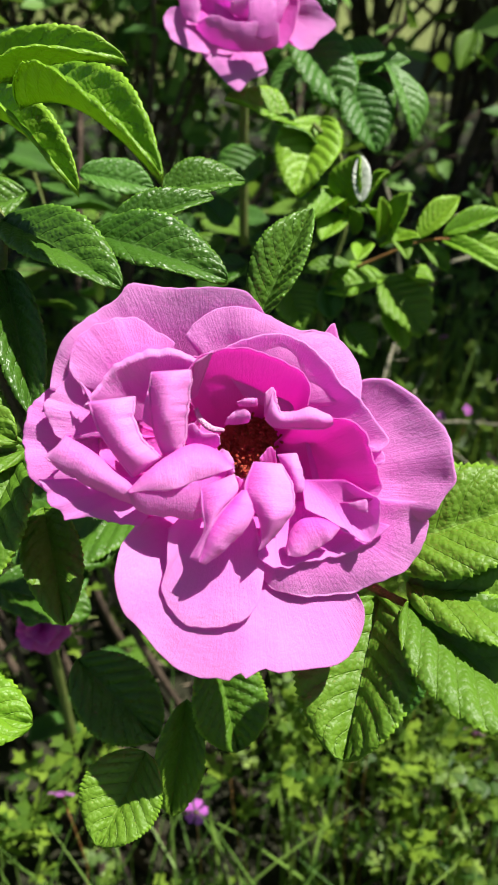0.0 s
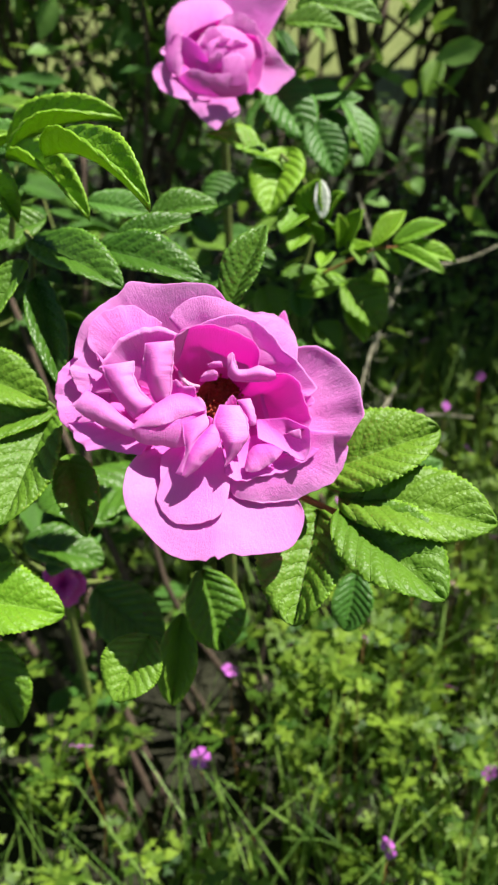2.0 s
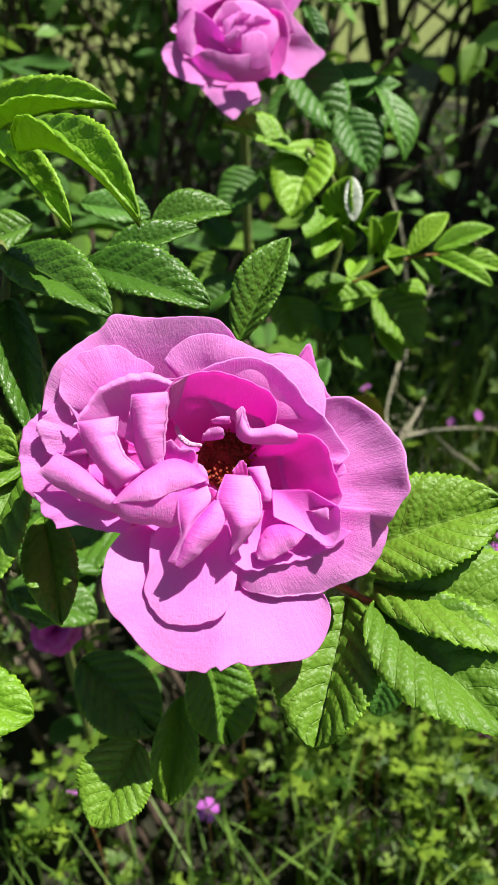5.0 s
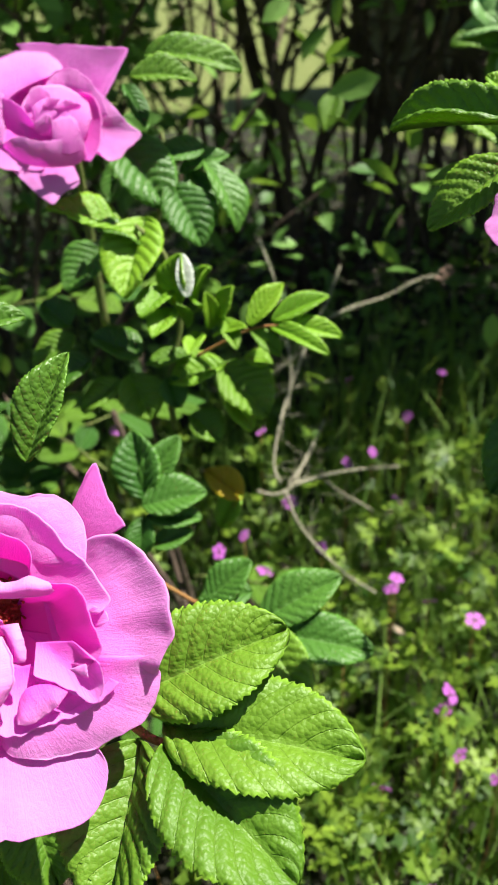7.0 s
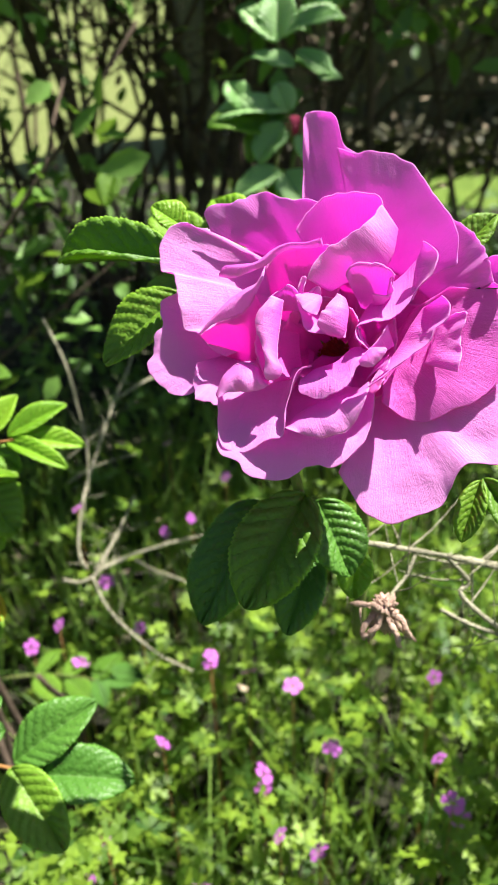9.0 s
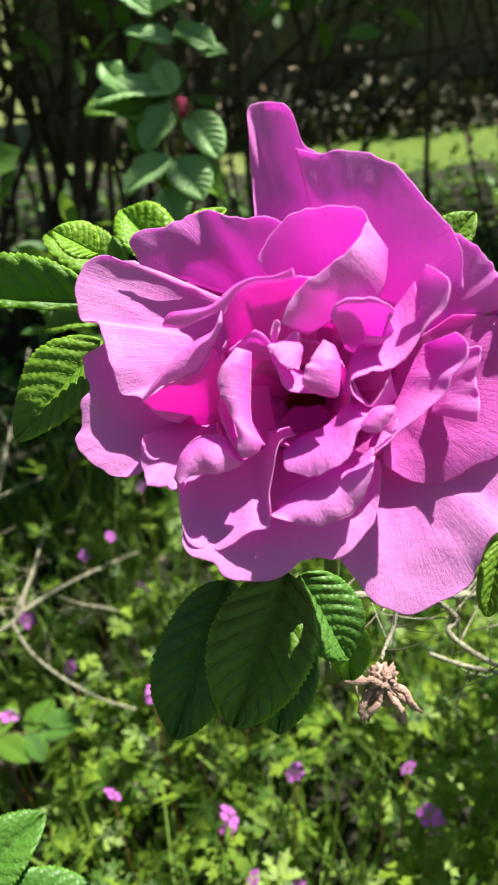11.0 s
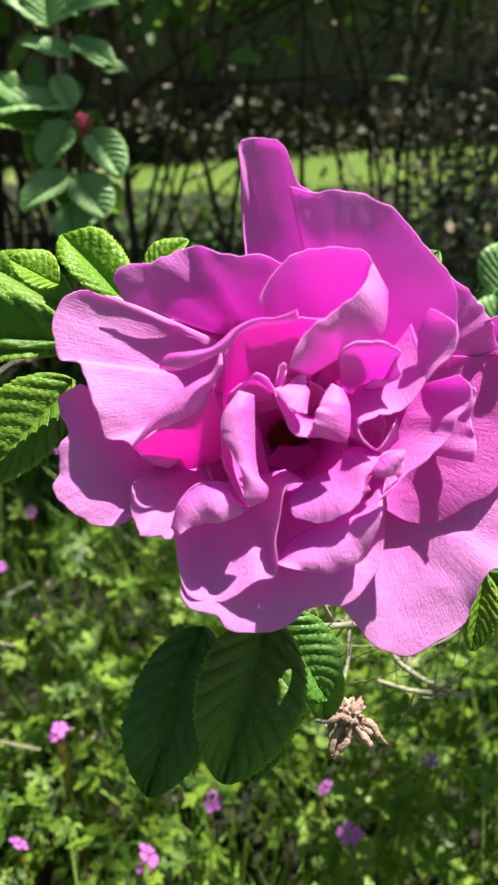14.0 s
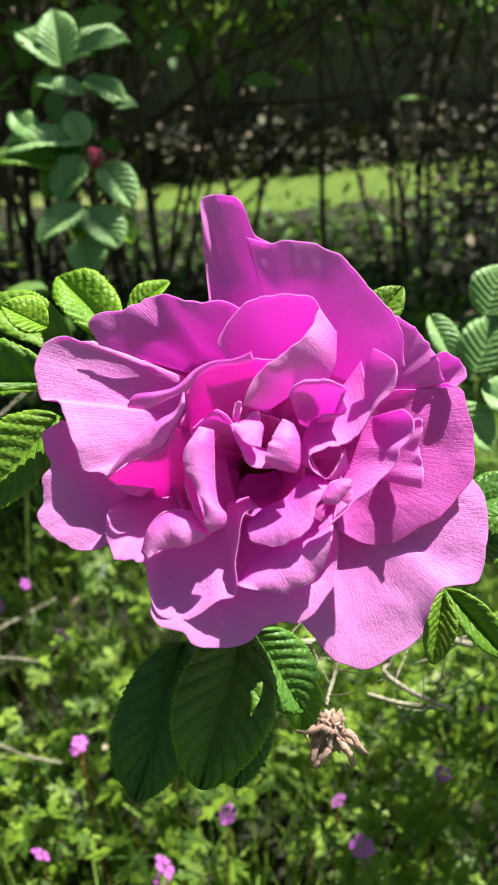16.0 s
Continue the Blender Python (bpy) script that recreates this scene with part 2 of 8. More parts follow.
def pedicel(parent, m):
    """Green hip, five sepals and the bent stalk under a bloom."""
    m = m @ Matrix.Translation((0, 0, -0.014))
    down = m.to_3x3().inverted() @ Vector((0, 0, -1))
    a = Vector((0, 0, -0.016))
    hip = bmesh.new()
    bmesh.ops.create_uvsphere(hip, u_segments=14, v_segments=9, radius=0.006)
    for v in hip.verts:
        v.co = Vector((v.co.x, v.co.y, v.co.z * 1.25)) + Vector((0, 0, -0.020))
    me = bpy.data.meshes.new("hip")
    hip.to_mesh(me)
    me.polygons.foreach_set("use_smooth", [True] * len(me.polygons))
    me.materials.append(MAT["green_stem"])
    attach("hip", me, parent, m)
    for k in range(5):
        t = 2 * math.pi * k / 5
        c, s = math.cos(t), math.sin(t)
        pts = [(0.004 * c, 0.004 * s, -0.015), (0.014 * c, 0.014 * s, -0.015), (0.024 * c, 0.024 * s, -0.022)]
        attach("sepal", tube("sepal", pts, (0.0022, 0.0004), MAT["green_stem"], 6, 10), parent, m)
    p = a + Vector((0, 0, -0.010))
    pts = [p, p + Vector((0, 0, -0.02)) + down * 0.012, p + Vector((0, 0, -0.03)) + down * 0.06, p + Vector((0, 0, -0.035)) + down * 0.12]
    attach("stalk", tube("stalk", [tuple(q) for q in pts], (0.0022, 0.0026), MAT["green_stem"], 8, 18, 0.05), parent, m)


def lump(name, at, size, mat, seed, rough=0.35, squash=1.0, detail=3, freq=2.2):
    """An uneven rounded body."""
    b = bmesh.new()
    bmesh.ops.create_icosphere(b, subdivisions=detail, radius=1.0)
    for v in b.verts:
        k = 1 + rough * noise.noise(v.co * freq + Vector((seed, 0, 0))) + 0.4 * rough * noise.noise(v.co * freq * 3.1)
        v.co = Vector((v.co.x * k, v.co.y * k, v.co.z * k * squash)) * size + Vector(at)
    me = bpy.data.meshes.new(name)
    b.to_mesh(me)
    me.materials.append(mat)
    me.polygons.foreach_set("use_smooth", [True] * len(me.polygons))
    return me

# ---------------------------------------------------------------- materials
MAT = {}


def node_mat(name):
    mat = bpy.data.materials.new(name)
    mat.use_nodes = True
    nt = mat.node_tree
    nt.nodes.clear()
    out = nt.nodes.new("ShaderNodeOutputMaterial")
    MAT[name] = mat

    def add(kind, **values):
        node = nt.nodes.new("ShaderNode" + kind)
        for key, value in values.items():
            if key in node.inputs:
                node.inputs[key].default_value = value
        return node

    def link(a, b):
        nt.links.new(a, b)

    return mat, add, link, out


def ramp(add, stops):
    node = add("ValToRGB")
    el = node.color_ramp.elements
    while len(el) < len(stops):
        el.new(0.5)
    for e, (pos, col) in zip(el, stops):
        e.position, e.color = pos, (*col, 1)
    return node


def maths(add, link, op, a, b=None):
    node = add("Math")
    node.operation = op
    for i, v in enumerate((a, b)):
        if v is None:
            continue
        if isinstance(v, (int, float)):
            node.inputs[i].default_value = v
        else:
            link(v, node.inputs[i])
    return node.outputs[0]


def mixed(add, link, fac, a, b, kind="MIX"):
    node = add("Mix")
    node.data_type, node.blend_type = "RGBA", kind
    for i, v in ((0, fac), (6, a), (7, b)):
        if isinstance(v, (int, float)):
            node.inputs[i].default_value = v
        elif isinstance(v, tuple):
            node.inputs[i].default_value = (*v, 1)
        else:
            link(v, node.inputs[i])
    return node.outputs[2]


def leaf_material(name, dark, light, vein, through_col, rough=0.38, glow=0.28):
    """Green blade with paler veins in its uv, blotches, a waxy gloss and light coming through."""
    mat, add, link, out = node_mat(name)
    uv, obj, info = add("UVMap"), add("TexCoord"), add("ObjectInfo")
    sep = add("SeparateXYZ")
    link(uv.outputs[0], sep.inputs[0])
    side = maths(add, link, "ABSOLUTE", maths(add, link, "MULTIPLY_ADD", sep.outputs[1], 2.0))
    side.node.inputs[0].links[0].from_node.inputs[2].default_value = -1.0
    lat = maths(add, link, "MULTIPLY", side, maths(add, link, "MULTIPLY_ADD", sep.outputs[0], 0.96))
    lat.node.inputs[1].links[0].from_node.inputs[2].default_value = 1.44
    along = maths(add, link, "MULTIPLY", maths(add, link, "ADD", sep.outputs[0], 0.02), 8.5)
    wave = maths(add, link, "ABSOLUTE", maths(add, link, "SINE", maths(add, link, "MULTIPLY", maths(add, link, "SUBTRACT", along, lat), math.pi)))
    side_vein = maths(add, link, "SUBTRACT", 1.0, maths(add, link, "MINIMUM", maths(add, link, "MULTIPLY", wave, 5.0), 1.0))
    mid = maths(add, link, "SUBTRACT", 1.0, maths(add, link, "MINIMUM", maths(add, link, "MULTIPLY", side, 16.0), 1.0))
    veins = maths(add, link, "MAXIMUM", maths(add, link, "MULTIPLY", side_vein, 0.55), mid)
    big, fine = add("TexNoise", Scale=55.0, Detail=3.0), add("TexNoise", Scale=480.0, Detail=2.0)
    link(obj.outputs["Object"], big.inputs["Vector"])
    link(obj.outputs["Object"], fine.inputs["Vector"])
    tone = maths(add, link, "MULTIPLY_ADD", info.outputs["Random"], 0.5, )
    tone.node.inputs[2].default_value = 0.0
    both = maths(add, link, "ADD", maths(add, link, "MULTIPLY", big.outputs["Fac"], 0.6), tone)
    col = ramp(add, [(0.2, dark), (0.85, light)])
    link(both, col.inputs[0])
    shade = mixed(add, link, maths(add, link, "MULTIPLY", veins, 0.28), col.outputs[0], vein)
    # Brighter rim: light caught by the saw edge, put into the colour.
    rim = maths(add, link, "MULTIPLY", maths(add, link, "MAXIMUM", maths(add, link, "SUBTRACT", side, 0.91), 0.0), 9.0)
    shade = mixed(add, link, rim, shade, tuple(min(1, c * 1.7) for c in light))
    bump = add("Bump", Strength=0.62, Distance=0.0007)
    cell = add("TexVoronoi", Scale=820.0)
    link(obj.outputs["Object"], cell.inputs["Vector"])
    pebble = maths(add, link, "SUBTRACT", maths(add, link, "MULTIPLY", fine.outputs["Fac"], 0.8), maths(add, link, "MULTIPLY", cell.outputs["Distance"], 0.6))
    height = maths(add, link, "SUBTRACT", pebble, maths(add, link, "MULTIPLY", veins, 0.6))
    link(height, bump.inputs["Height"])
    bs = add("BsdfPrincipled", Roughness=rough)
    bs.inputs["Specular IOR Level"].default_value = 0.42
    link(shade, bs.inputs["Base Color"])
    link(bump.outputs[0], bs.inputs["Normal"])
    tr = add("BsdfTranslucent")
    tr.inputs["Color"].default_value = (*through_col, 1)
    link(bump.outputs[0], tr.inputs["Normal"])
    mix = add("MixShader")
    mix.inputs[0].default_value = glow
    link(bs.outputs[0], mix.inputs[1])
    link(tr.outputs[0], mix.inputs[2])
    link(mix.outputs[0], out.inputs[0])
    return mat


def petal_material(name, pale, deep, through_col, glow=0.34):
    """Silky petal: deeper towards its base, fine creases that run with it, light coming through."""
    mat, add, link, out = node_mat(name)
    uv, obj, info, far = add("UVMap"), add("TexCoord"), add("ObjectInfo"), add("Attribute")
    far.attribute_name = "along"

    def streaks(x, y, detail, distort):
        stretch = add("Mapping")
        stretch.inputs["Scale"].default_value = (x, y, 1)
        link(uv.outputs[0], stretch.inputs[0])
        tex = add("TexNoise", Scale=1.0, Detail=detail, Roughness=0.6, Distortion=distort)
        link(stretch.outputs[0], tex.inputs["Vector"])
        return tex.outputs["Fac"]

    streak, crease, fold = streaks(85, 7, 4.0, 0.5), streaks(26, 48, 2.0, 1.4), streaks(16, 2.2, 2.0, 0.8)
    cloud = add("TexNoise", Scale=75.0, Detail=2.0)
    link(obj.outputs["Object"], cloud.inputs["Vector"])
    part_of = lambda sock, k: maths(add, link, "MULTIPLY", maths(add, link, "SUBTRACT", sock, 0.5), k)
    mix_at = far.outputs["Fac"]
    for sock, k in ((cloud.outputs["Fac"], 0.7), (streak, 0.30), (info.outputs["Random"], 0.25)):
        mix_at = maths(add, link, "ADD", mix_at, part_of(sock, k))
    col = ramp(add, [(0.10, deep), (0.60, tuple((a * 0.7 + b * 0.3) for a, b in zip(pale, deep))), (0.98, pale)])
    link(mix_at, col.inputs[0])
    # Paler hem: the bright edge highlight is put into the colour.
    hem = maths(add, link, "MULTIPLY", maths(add, link, "MAXIMUM", maths(add, link, "SUBTRACT", far.outputs["Fac"], 0.968), 0.0), 15.0)
    shade = mixed(add, link, hem, col.outputs[0], (0.93, 0.70, 0.90))
    bump = add("Bump", Strength=0.55, Distance=0.0005)
    crinkle = add("TexNoise", Scale=900.0, Detail=3.0, Roughness=0.55)
    link(obj.outputs["Object"], crinkle.inputs["Vector"])
    height = maths(add, link, "ADD", maths(add, link, "MULTIPLY", streak, 0.48), maths(add, link, "MULTIPLY", crease, 0.35))
    height = maths(add, link, "ADD", height, maths(add, link, "MULTIPLY", fold, 0.30))
    height = maths(add, link, "ADD", height, maths(add, link, "MULTIPLY", crinkle.outputs["Fac"], 0.55))
    link(height, bump.inputs["Height"])
    bs = add("BsdfPrincipled", Roughness=0.52)
    bs.inputs["Specular IOR Level"].default_value = 0.28
    bs.inputs["Sheen Weight"].default_value = 0.10
    link(shade, bs.inputs["Base Color"])
    link(bump.outputs[0], bs.inputs["Normal"])
    tr = add("BsdfTranslucent")
    tr.inputs["Color"].default_value = (*through_col, 1)
    link(bump.outputs[0], tr.inputs["Normal"])
    mix = add("MixShader")
    mix.inputs[0].default_value = glow
    link(bs.outputs[0], mix.inputs[1])
    link(tr.outputs[0], mix.inputs[2])
    link(mix.outputs[0], out.inputs[0])
    return mat


def rough_material(name, stops, scale, rough=0.8, bump_size=0.002, strength=0.6, through_col=None, glow=0.3, island=False):
    """Mottled matt surface from noise at two scales."""
    mat, add, link, out = node_mat(name)
    obj, geo = add("TexCoord"), add("NewGeometry")
    a, b = add("TexNoise", Scale=scale, Detail=5.0, Roughness=0.65), add("TexNoise", Scale=scale * 9, Detail=3.0)
    link(obj.outputs["Object"], a.inputs["Vector"])
    link(obj.outputs["Object"], b.inputs["Vector"])
    fac = maths(add, link, "ADD", maths(add, link, "MULTIPLY", a.outputs["Fac"], 0.6), maths(add, link, "MULTIPLY", b.outputs["Fac"], 0.4))
    if island:
        fac = maths(add, link, "ADD", maths(add, link, "MULTIPLY", fac, 0.5), maths(add, link, "MULTIPLY", geo.outputs["Random Per Island"], 0.5))
    col = ramp(add, stops)
    link(fac, col.inputs[0])
    bump = add("Bump", Strength=strength, Distance=bump_size)
    link(b.outputs["Fac"], bump.inputs["Height"])
    bs = add("BsdfPrincipled", Roughness=rough)
    bs.inputs["Specular IOR Level"].default_value = 0.3
    link(col.outputs[0], bs.inputs["Base Color"])
    link(bump.outputs[0], bs.inputs["Normal"])
    if through_col:
        tr = add("BsdfTranslucent")
        tr.inputs["Color"].default_value = (*through_col, 1)
        mix = add("MixShader")
        mix.inputs[0].default_value = glow
        link(bs.outputs[0], mix.inputs[1])
        link(tr.outputs[0], mix.inputs[2])
        link(mix.outputs[0], out.inputs[0])
    else:
        link(bs.outputs[0], out.inputs[0])
    return mat


leaf_material("leaf", (0.05, 0.14, 0.009), (0.145, 0.275, 0.020), (0.22, 0.36, 0.07), (0.30, 0.52, 0.01), 0.50, 0.28)
leaf_material("leaf_young", (0.11, 0.26, 0.012), (0.22, 0.40, 0.025), (0.30, 0.48, 0.09), (0.42, 0.66, 0.02), 0.46, 0.34)
# Darker copy of leaf: dark green with part shade put in.
leaf_material("leaf_dark_shade", (0.03, 0.095, 0.008), (0.085, 0.19, 0.018), (0.16, 0.30, 0.07), (0.18, 0.40, 0.01), 0.38, 0.2)
leaf_material("leaf_blue", (0.030, 0.11, 0.012), (0.085, 0.21, 0.028), (0.17, 0.30, 0.09), (0.22, 0.44, 0.02), 0.44, 0.24)
# Gloss and blur over these leaves are put into a pale green.
leaf_material("leaf_gloss_pale", (0.16, 0.33, 0.09), (0.28, 0.46, 0.18), (0.36, 0.52, 0.24), (0.34, 0.58, 0.12), 0.36, 0.3)
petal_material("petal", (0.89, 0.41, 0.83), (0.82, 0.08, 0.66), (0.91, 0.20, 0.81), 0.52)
# Petal copies with backlight and cup shade put into a stronger magenta.
petal_material("petal_rich_backlit", (0.89, 0.34, 0.82), (0.82, 0.06, 0.64), (0.86, 0.16, 0.78), 0.54)
petal_material("petal_deep_shade", (0.84, 0.22, 0.76), (0.72, 0.02, 0.48), (0.94, 0.07, 0.70), 0.54)
petal_material("herb_petal", (0.70, 0.26, 0.72), (0.55, 0.14, 0.58), (0.70, 0.18, 0.66))
rough_material("stamen", [(0.3, (0.20, 0.022, 0.010)), (0.7, (0.50, 0.09, 0.04))], 600, 0.7)
rough_material("bract", [(0.3, (0.55, 0.20, 0.45)), (0.7, (0.85, 0.62, 0.76))], 300, 0.5)
rough_material("green_stem", [(0.3, (0.09, 0.16, 0.03)), (0.7, (0.20, 0.20, 0.06))], 200, 0.55)
rough_material("red_stem", [(0.3, (0.28, 0.10, 0.03)), (0.7, (0.30, 0.20, 0.06))], 200, 0.5)
rough_material("bark", [(0.3, (0.035, 0.024, 0.018)), (0.7, (0.14, 0.10, 0.07))], 60, 0.9, 0.004)
rough_material("dead_wood", [(0.3, (0.13, 0.12, 0.07)), (0.7, (0.42, 0.40, 0.29))], 150, 0.85)
rough_material("withered", [(0.3, (0.26, 0.15, 0.11)), (0.7, (0.60, 0.42, 0.34))], 250, 0.9)
rough_material("bud_red", [(0.3, (0.25, 0.01, 0.05)), (0.7, (0.42, 0.03, 0.10))], 300, 0.6)
rough_material("herb_leaf", [(0.25, (0.022, 0.07, 0.008)), (0.75, (0.20, 0.31, 0.03))], 18, 0.5, 0.001, 0.4, (0.28, 0.45, 0.04), 0.33, True)
rough_material("shrub_leaf", [(0.25, (0.035, 0.10, 0.018)), (0.75, (0.16, 0.30, 0.06))], 14, 0.5, 0.001, 0.4, (0.28, 0.48, 0.05), 0.25, True)
rough_material("grass_blade", [(0.25, (0.05, 0.13, 0.02)), (0.75, (0.20, 0.32, 0.06))], 20, 0.5, 0.001, 0.3, (0.26, 0.40, 0.04), 0.3, True)
rough_material("litter", [(0.25, (0.05, 0.035, 0.02)), (0.75, (0.42, 0.34, 0.24))], 40, 0.8, 0.001, 0.4, None, 0.3, True)
# Soil taken near black, with the shade under the shrubs put in.
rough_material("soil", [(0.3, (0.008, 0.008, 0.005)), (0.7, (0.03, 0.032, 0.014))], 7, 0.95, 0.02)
rough_material("lawn", [(0.3, (0.085, 0.115, 0.025)), (0.7, (0.16, 0.18, 0.055))], 9, 0.9, 0.02)
rough_material("lawn_green", [(0.3, (0.05, 0.10, 0.008)), (0.7, (0.11, 0.165, 0.02))], 9, 0.9, 0.02)
# Dark hedge colour, with the shade of trees put in.
rough_material("hedge_leaf_shaded", [(0.25, (0.028, 0.031, 0.018)), (0.75, (0.15, 0.145, 0.08))], 8, 0.6, 0.001, 0.4, None, 0.2, True)
# Near-white leaf colour that paints a sun glint.
leaf_material("leaf_glint", (0.50, 0.56, 0.46), (0.72, 0.76, 0.68), (0.6, 0.66, 0.5), (0.5, 0.6, 0.3), 0.3, 0.2)
leaf_material("leaf_yellow", (0.35, 0.26, 0.01), (0.55, 0.42, 0.02), (0.4, 0.4, 0.05), (0.6, 0.45, 0.02), 0.5, 0.3)

# ---------------------------------------------------------------- ground, lawn, undergrowth
def ground_sheet():
    xs = np.concatenate([np.linspace(-60, -4, 12), np.linspace(-3.5, 5, 150), np.linspace(5.5, 60, 12)])
    ys = np.concatenate([np.linspace(-60, -2, 10), np.linspace(-1.5, 6, 150), np.linspace(6.5, 80, 14)])
    X, Y = np.meshgrid(xs, ys, indexing="ij")
    Zg = np.array([[0.02 * noise.noise((x * 2.1, y * 2.1, 0)) + 0.05 * noise.noise((x * 0.3, y * 0.3, 5)) for y in ys] for x in xs])
    n, k = X.shape
    verts = np.stack([X, Y, Zg], 2).reshape(-1, 3)
    i = np.arange(n * k).reshape(n, k)
    faces = np.stack([i[:-1, :-1], i[1:, :-1], i[1:, 1:], i[:-1, 1:]], 2).reshape(-1, 4)
    mid = verts[faces].mean(axis=1)
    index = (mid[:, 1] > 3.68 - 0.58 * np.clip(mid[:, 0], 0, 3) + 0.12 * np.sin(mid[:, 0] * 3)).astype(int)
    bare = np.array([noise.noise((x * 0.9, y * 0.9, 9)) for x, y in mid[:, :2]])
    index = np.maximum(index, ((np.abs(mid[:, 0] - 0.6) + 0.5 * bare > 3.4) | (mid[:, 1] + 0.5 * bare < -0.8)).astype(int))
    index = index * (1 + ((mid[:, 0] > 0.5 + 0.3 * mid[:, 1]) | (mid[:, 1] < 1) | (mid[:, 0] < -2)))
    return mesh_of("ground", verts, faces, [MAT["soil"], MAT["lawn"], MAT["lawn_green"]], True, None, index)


tagged(attach("ground", ground_sheet()), "soil darkened with the shade of the shrubs, running into sunlit mown grass", "ground", kind="structure")


def scatter(name, count, place, shape, mat, label, category):
    """Many small pieces of one shape as one object: shape(r) gives points and faces, place(r) a pose."""
    r = random.Random(len(name) * 31 + count)
    verts, faces = [], []
    for _ in range(count):
        m = place(r)
        if m is None:
            continue
        p, f = shape(r)
        base = len(verts)
        verts += [tuple(m @ Vector(q)) for q in p]
        faces += [tuple(base + i for i in q) for q in f]
    ob = attach(name, mesh_of(name, verts, faces, mat, False))
    return tagged(ob, label, category, kind="stuff")


def herb_shape(r):
    """A cut leaf of five lobed fingers on a stalk."""
    s = r.uniform(0.010, 0.028)
    pts, faces = [], []
    for k in range(5):
        a = radians(-100 + 50 * k + r.uniform(-8, 8))
        l = s * (1.0 if k == 2 else 0.85 if k in (1, 3) else 0.6)
        d, q = Vector((math.cos(a), math.sin(a), 0)), Vector((-math.sin(a), math.cos(a), 0))
        b = len(pts)
        lift = r.uniform(-0.15, 0.25)
        for along, side in ((0.05, 0), (0.42, 0.17), (0.52, 0.08), (0.74, 0.25), (0.78, 0.09), (1.0, 0.0), (0.78, -0.09), (0.74, -0.25), (0.52, -0.08), (0.42, -0.17)):
            pts.append(d * l * along + q * l * side + Vector((0, 0, l * (0.25 * abs(side) + lift * along * along))))
        faces += [(b, b + 1, b + 2, b + 8, b + 9), (b + 2, b + 3, b + 4, b + 6, b + 7, b + 8), (b + 4, b + 5, b + 6)]
    return pts, faces


def herb_place(r):
    x, y = r.uniform(-0.6, 1.25), 0.10 + 1.1 * r.random() ** 1.1
    if r.random() < 0.2:
        x, y = r.gauss(0.4, 0.9), r.gauss(0.2, 0.45)
        if abs(x) < 0.2 and -0.2 < y < 0.12:
            return None
    if y > 0.56 and r.random() < 0.95 * min(1, (y - 0.56) * 4):
        return None
    # Herbs left out here so dark soil stands in for shade.
    if -0.30 < x < 0.03 and 0.27 < y < 0.60 and r.random() < 0.8:
        return None
    if noise.noise((x * 11, y * 11, 8)) < r.uniform(-0.35, 0.15):
        return None
    top = 0.30 - 0.12 * max(0, y - 0.55) + 0.08 * noise.noise((x * 7, y * 7, 3))
    z = top * (1 - r.random() ** 1.6 * 0.9)
    return pose(x, y, max(0.01, z), r.gauss(0, 24), r.gauss(0, 24), r.uniform(0, 360))


scatter("herb_leaves", 15000, herb_place, herb_shape, MAT["herb_leaf"], "bright green lobed herb leaves covering the ground", "undergrowth")


def blade_shape(r):
    l, w, lean = r.uniform(0.12, 0.34), r.uniform(0.0012, 0.0030), r.uniform(0.05, 0.6)
    pts, faces = [], []
    for k in range(6):
        t = k / 5
        c = Vector((lean * l * t * t, 0, l * t * (1 - 0.35 * lean * t)))
        pts += [c + Vector((0, w * (1 - t) + 0.0002, 0)), c - Vector((0, w * (1 - t) + 0.0002, 0))]
    for k in range(5):
        faces.append((2 * k, 2 * k + 1, 2 * k + 3, 2 * k + 2))
    return pts, faces


def blade_place(r):
    x, y = r.uniform(-0.7, 1.4), 0.12 + 1.1 * r.random() ** 1.5
    # No blades on the bare soil that shapes the shade.
    if -0.30 < x < 0.03 and 0.27 < y < 0.60:
        return None
    return pose(x, y, 0, r.gauss(0, 8), r.gauss(0, 8), r.uniform(0, 360))


scatter("grass_blades", 6500, blade_place, blade_shape, MAT["grass_blade"], "thin green grass blades among the herbs", "grass")


def litter_shape(r):
    l, w = r.uniform(0.008, 0.022), r.uniform(0.003, 0.009)
    c = r.uniform(-0.3, 0.3) * l
    return [(-l / 2, 0, c), (0, w / 2, 0), (l / 2, 0, c), (0, -w / 2, 0)], [(0, 1, 2, 3)]


def litter_place(r):
    return pose(r.uniform(-0.8, 1.8), r.uniform(0.5, 1.9), r.uniform(0.0, 0.03), r.gauss(0, 18), r.gauss(0, 18), r.uniform(0, 360))


scatter("leaf_litter", 2600, litter_place, litter_shape, MAT["litter"], "dry brown fallen leaves on the soil", "leaf litter")


def lawn_place(r):
    x, y = r.uniform(-1.5, 3.8), 4.5 * r.random() ** 1.3
    y += 3.5 - 0.58 * max(0, min(3, x))
    return pose(x, y, 0, r.gauss(0, 10), r.gauss(0, 10), r.uniform(0, 360)) @ Matrix.Scale(r.uniform(0.12, 0.3), 4)


scatter("lawn_grass", 9000, lawn_place, blade_shape, MAT["lawn_green"], "short mown grass in the sun", "grass")


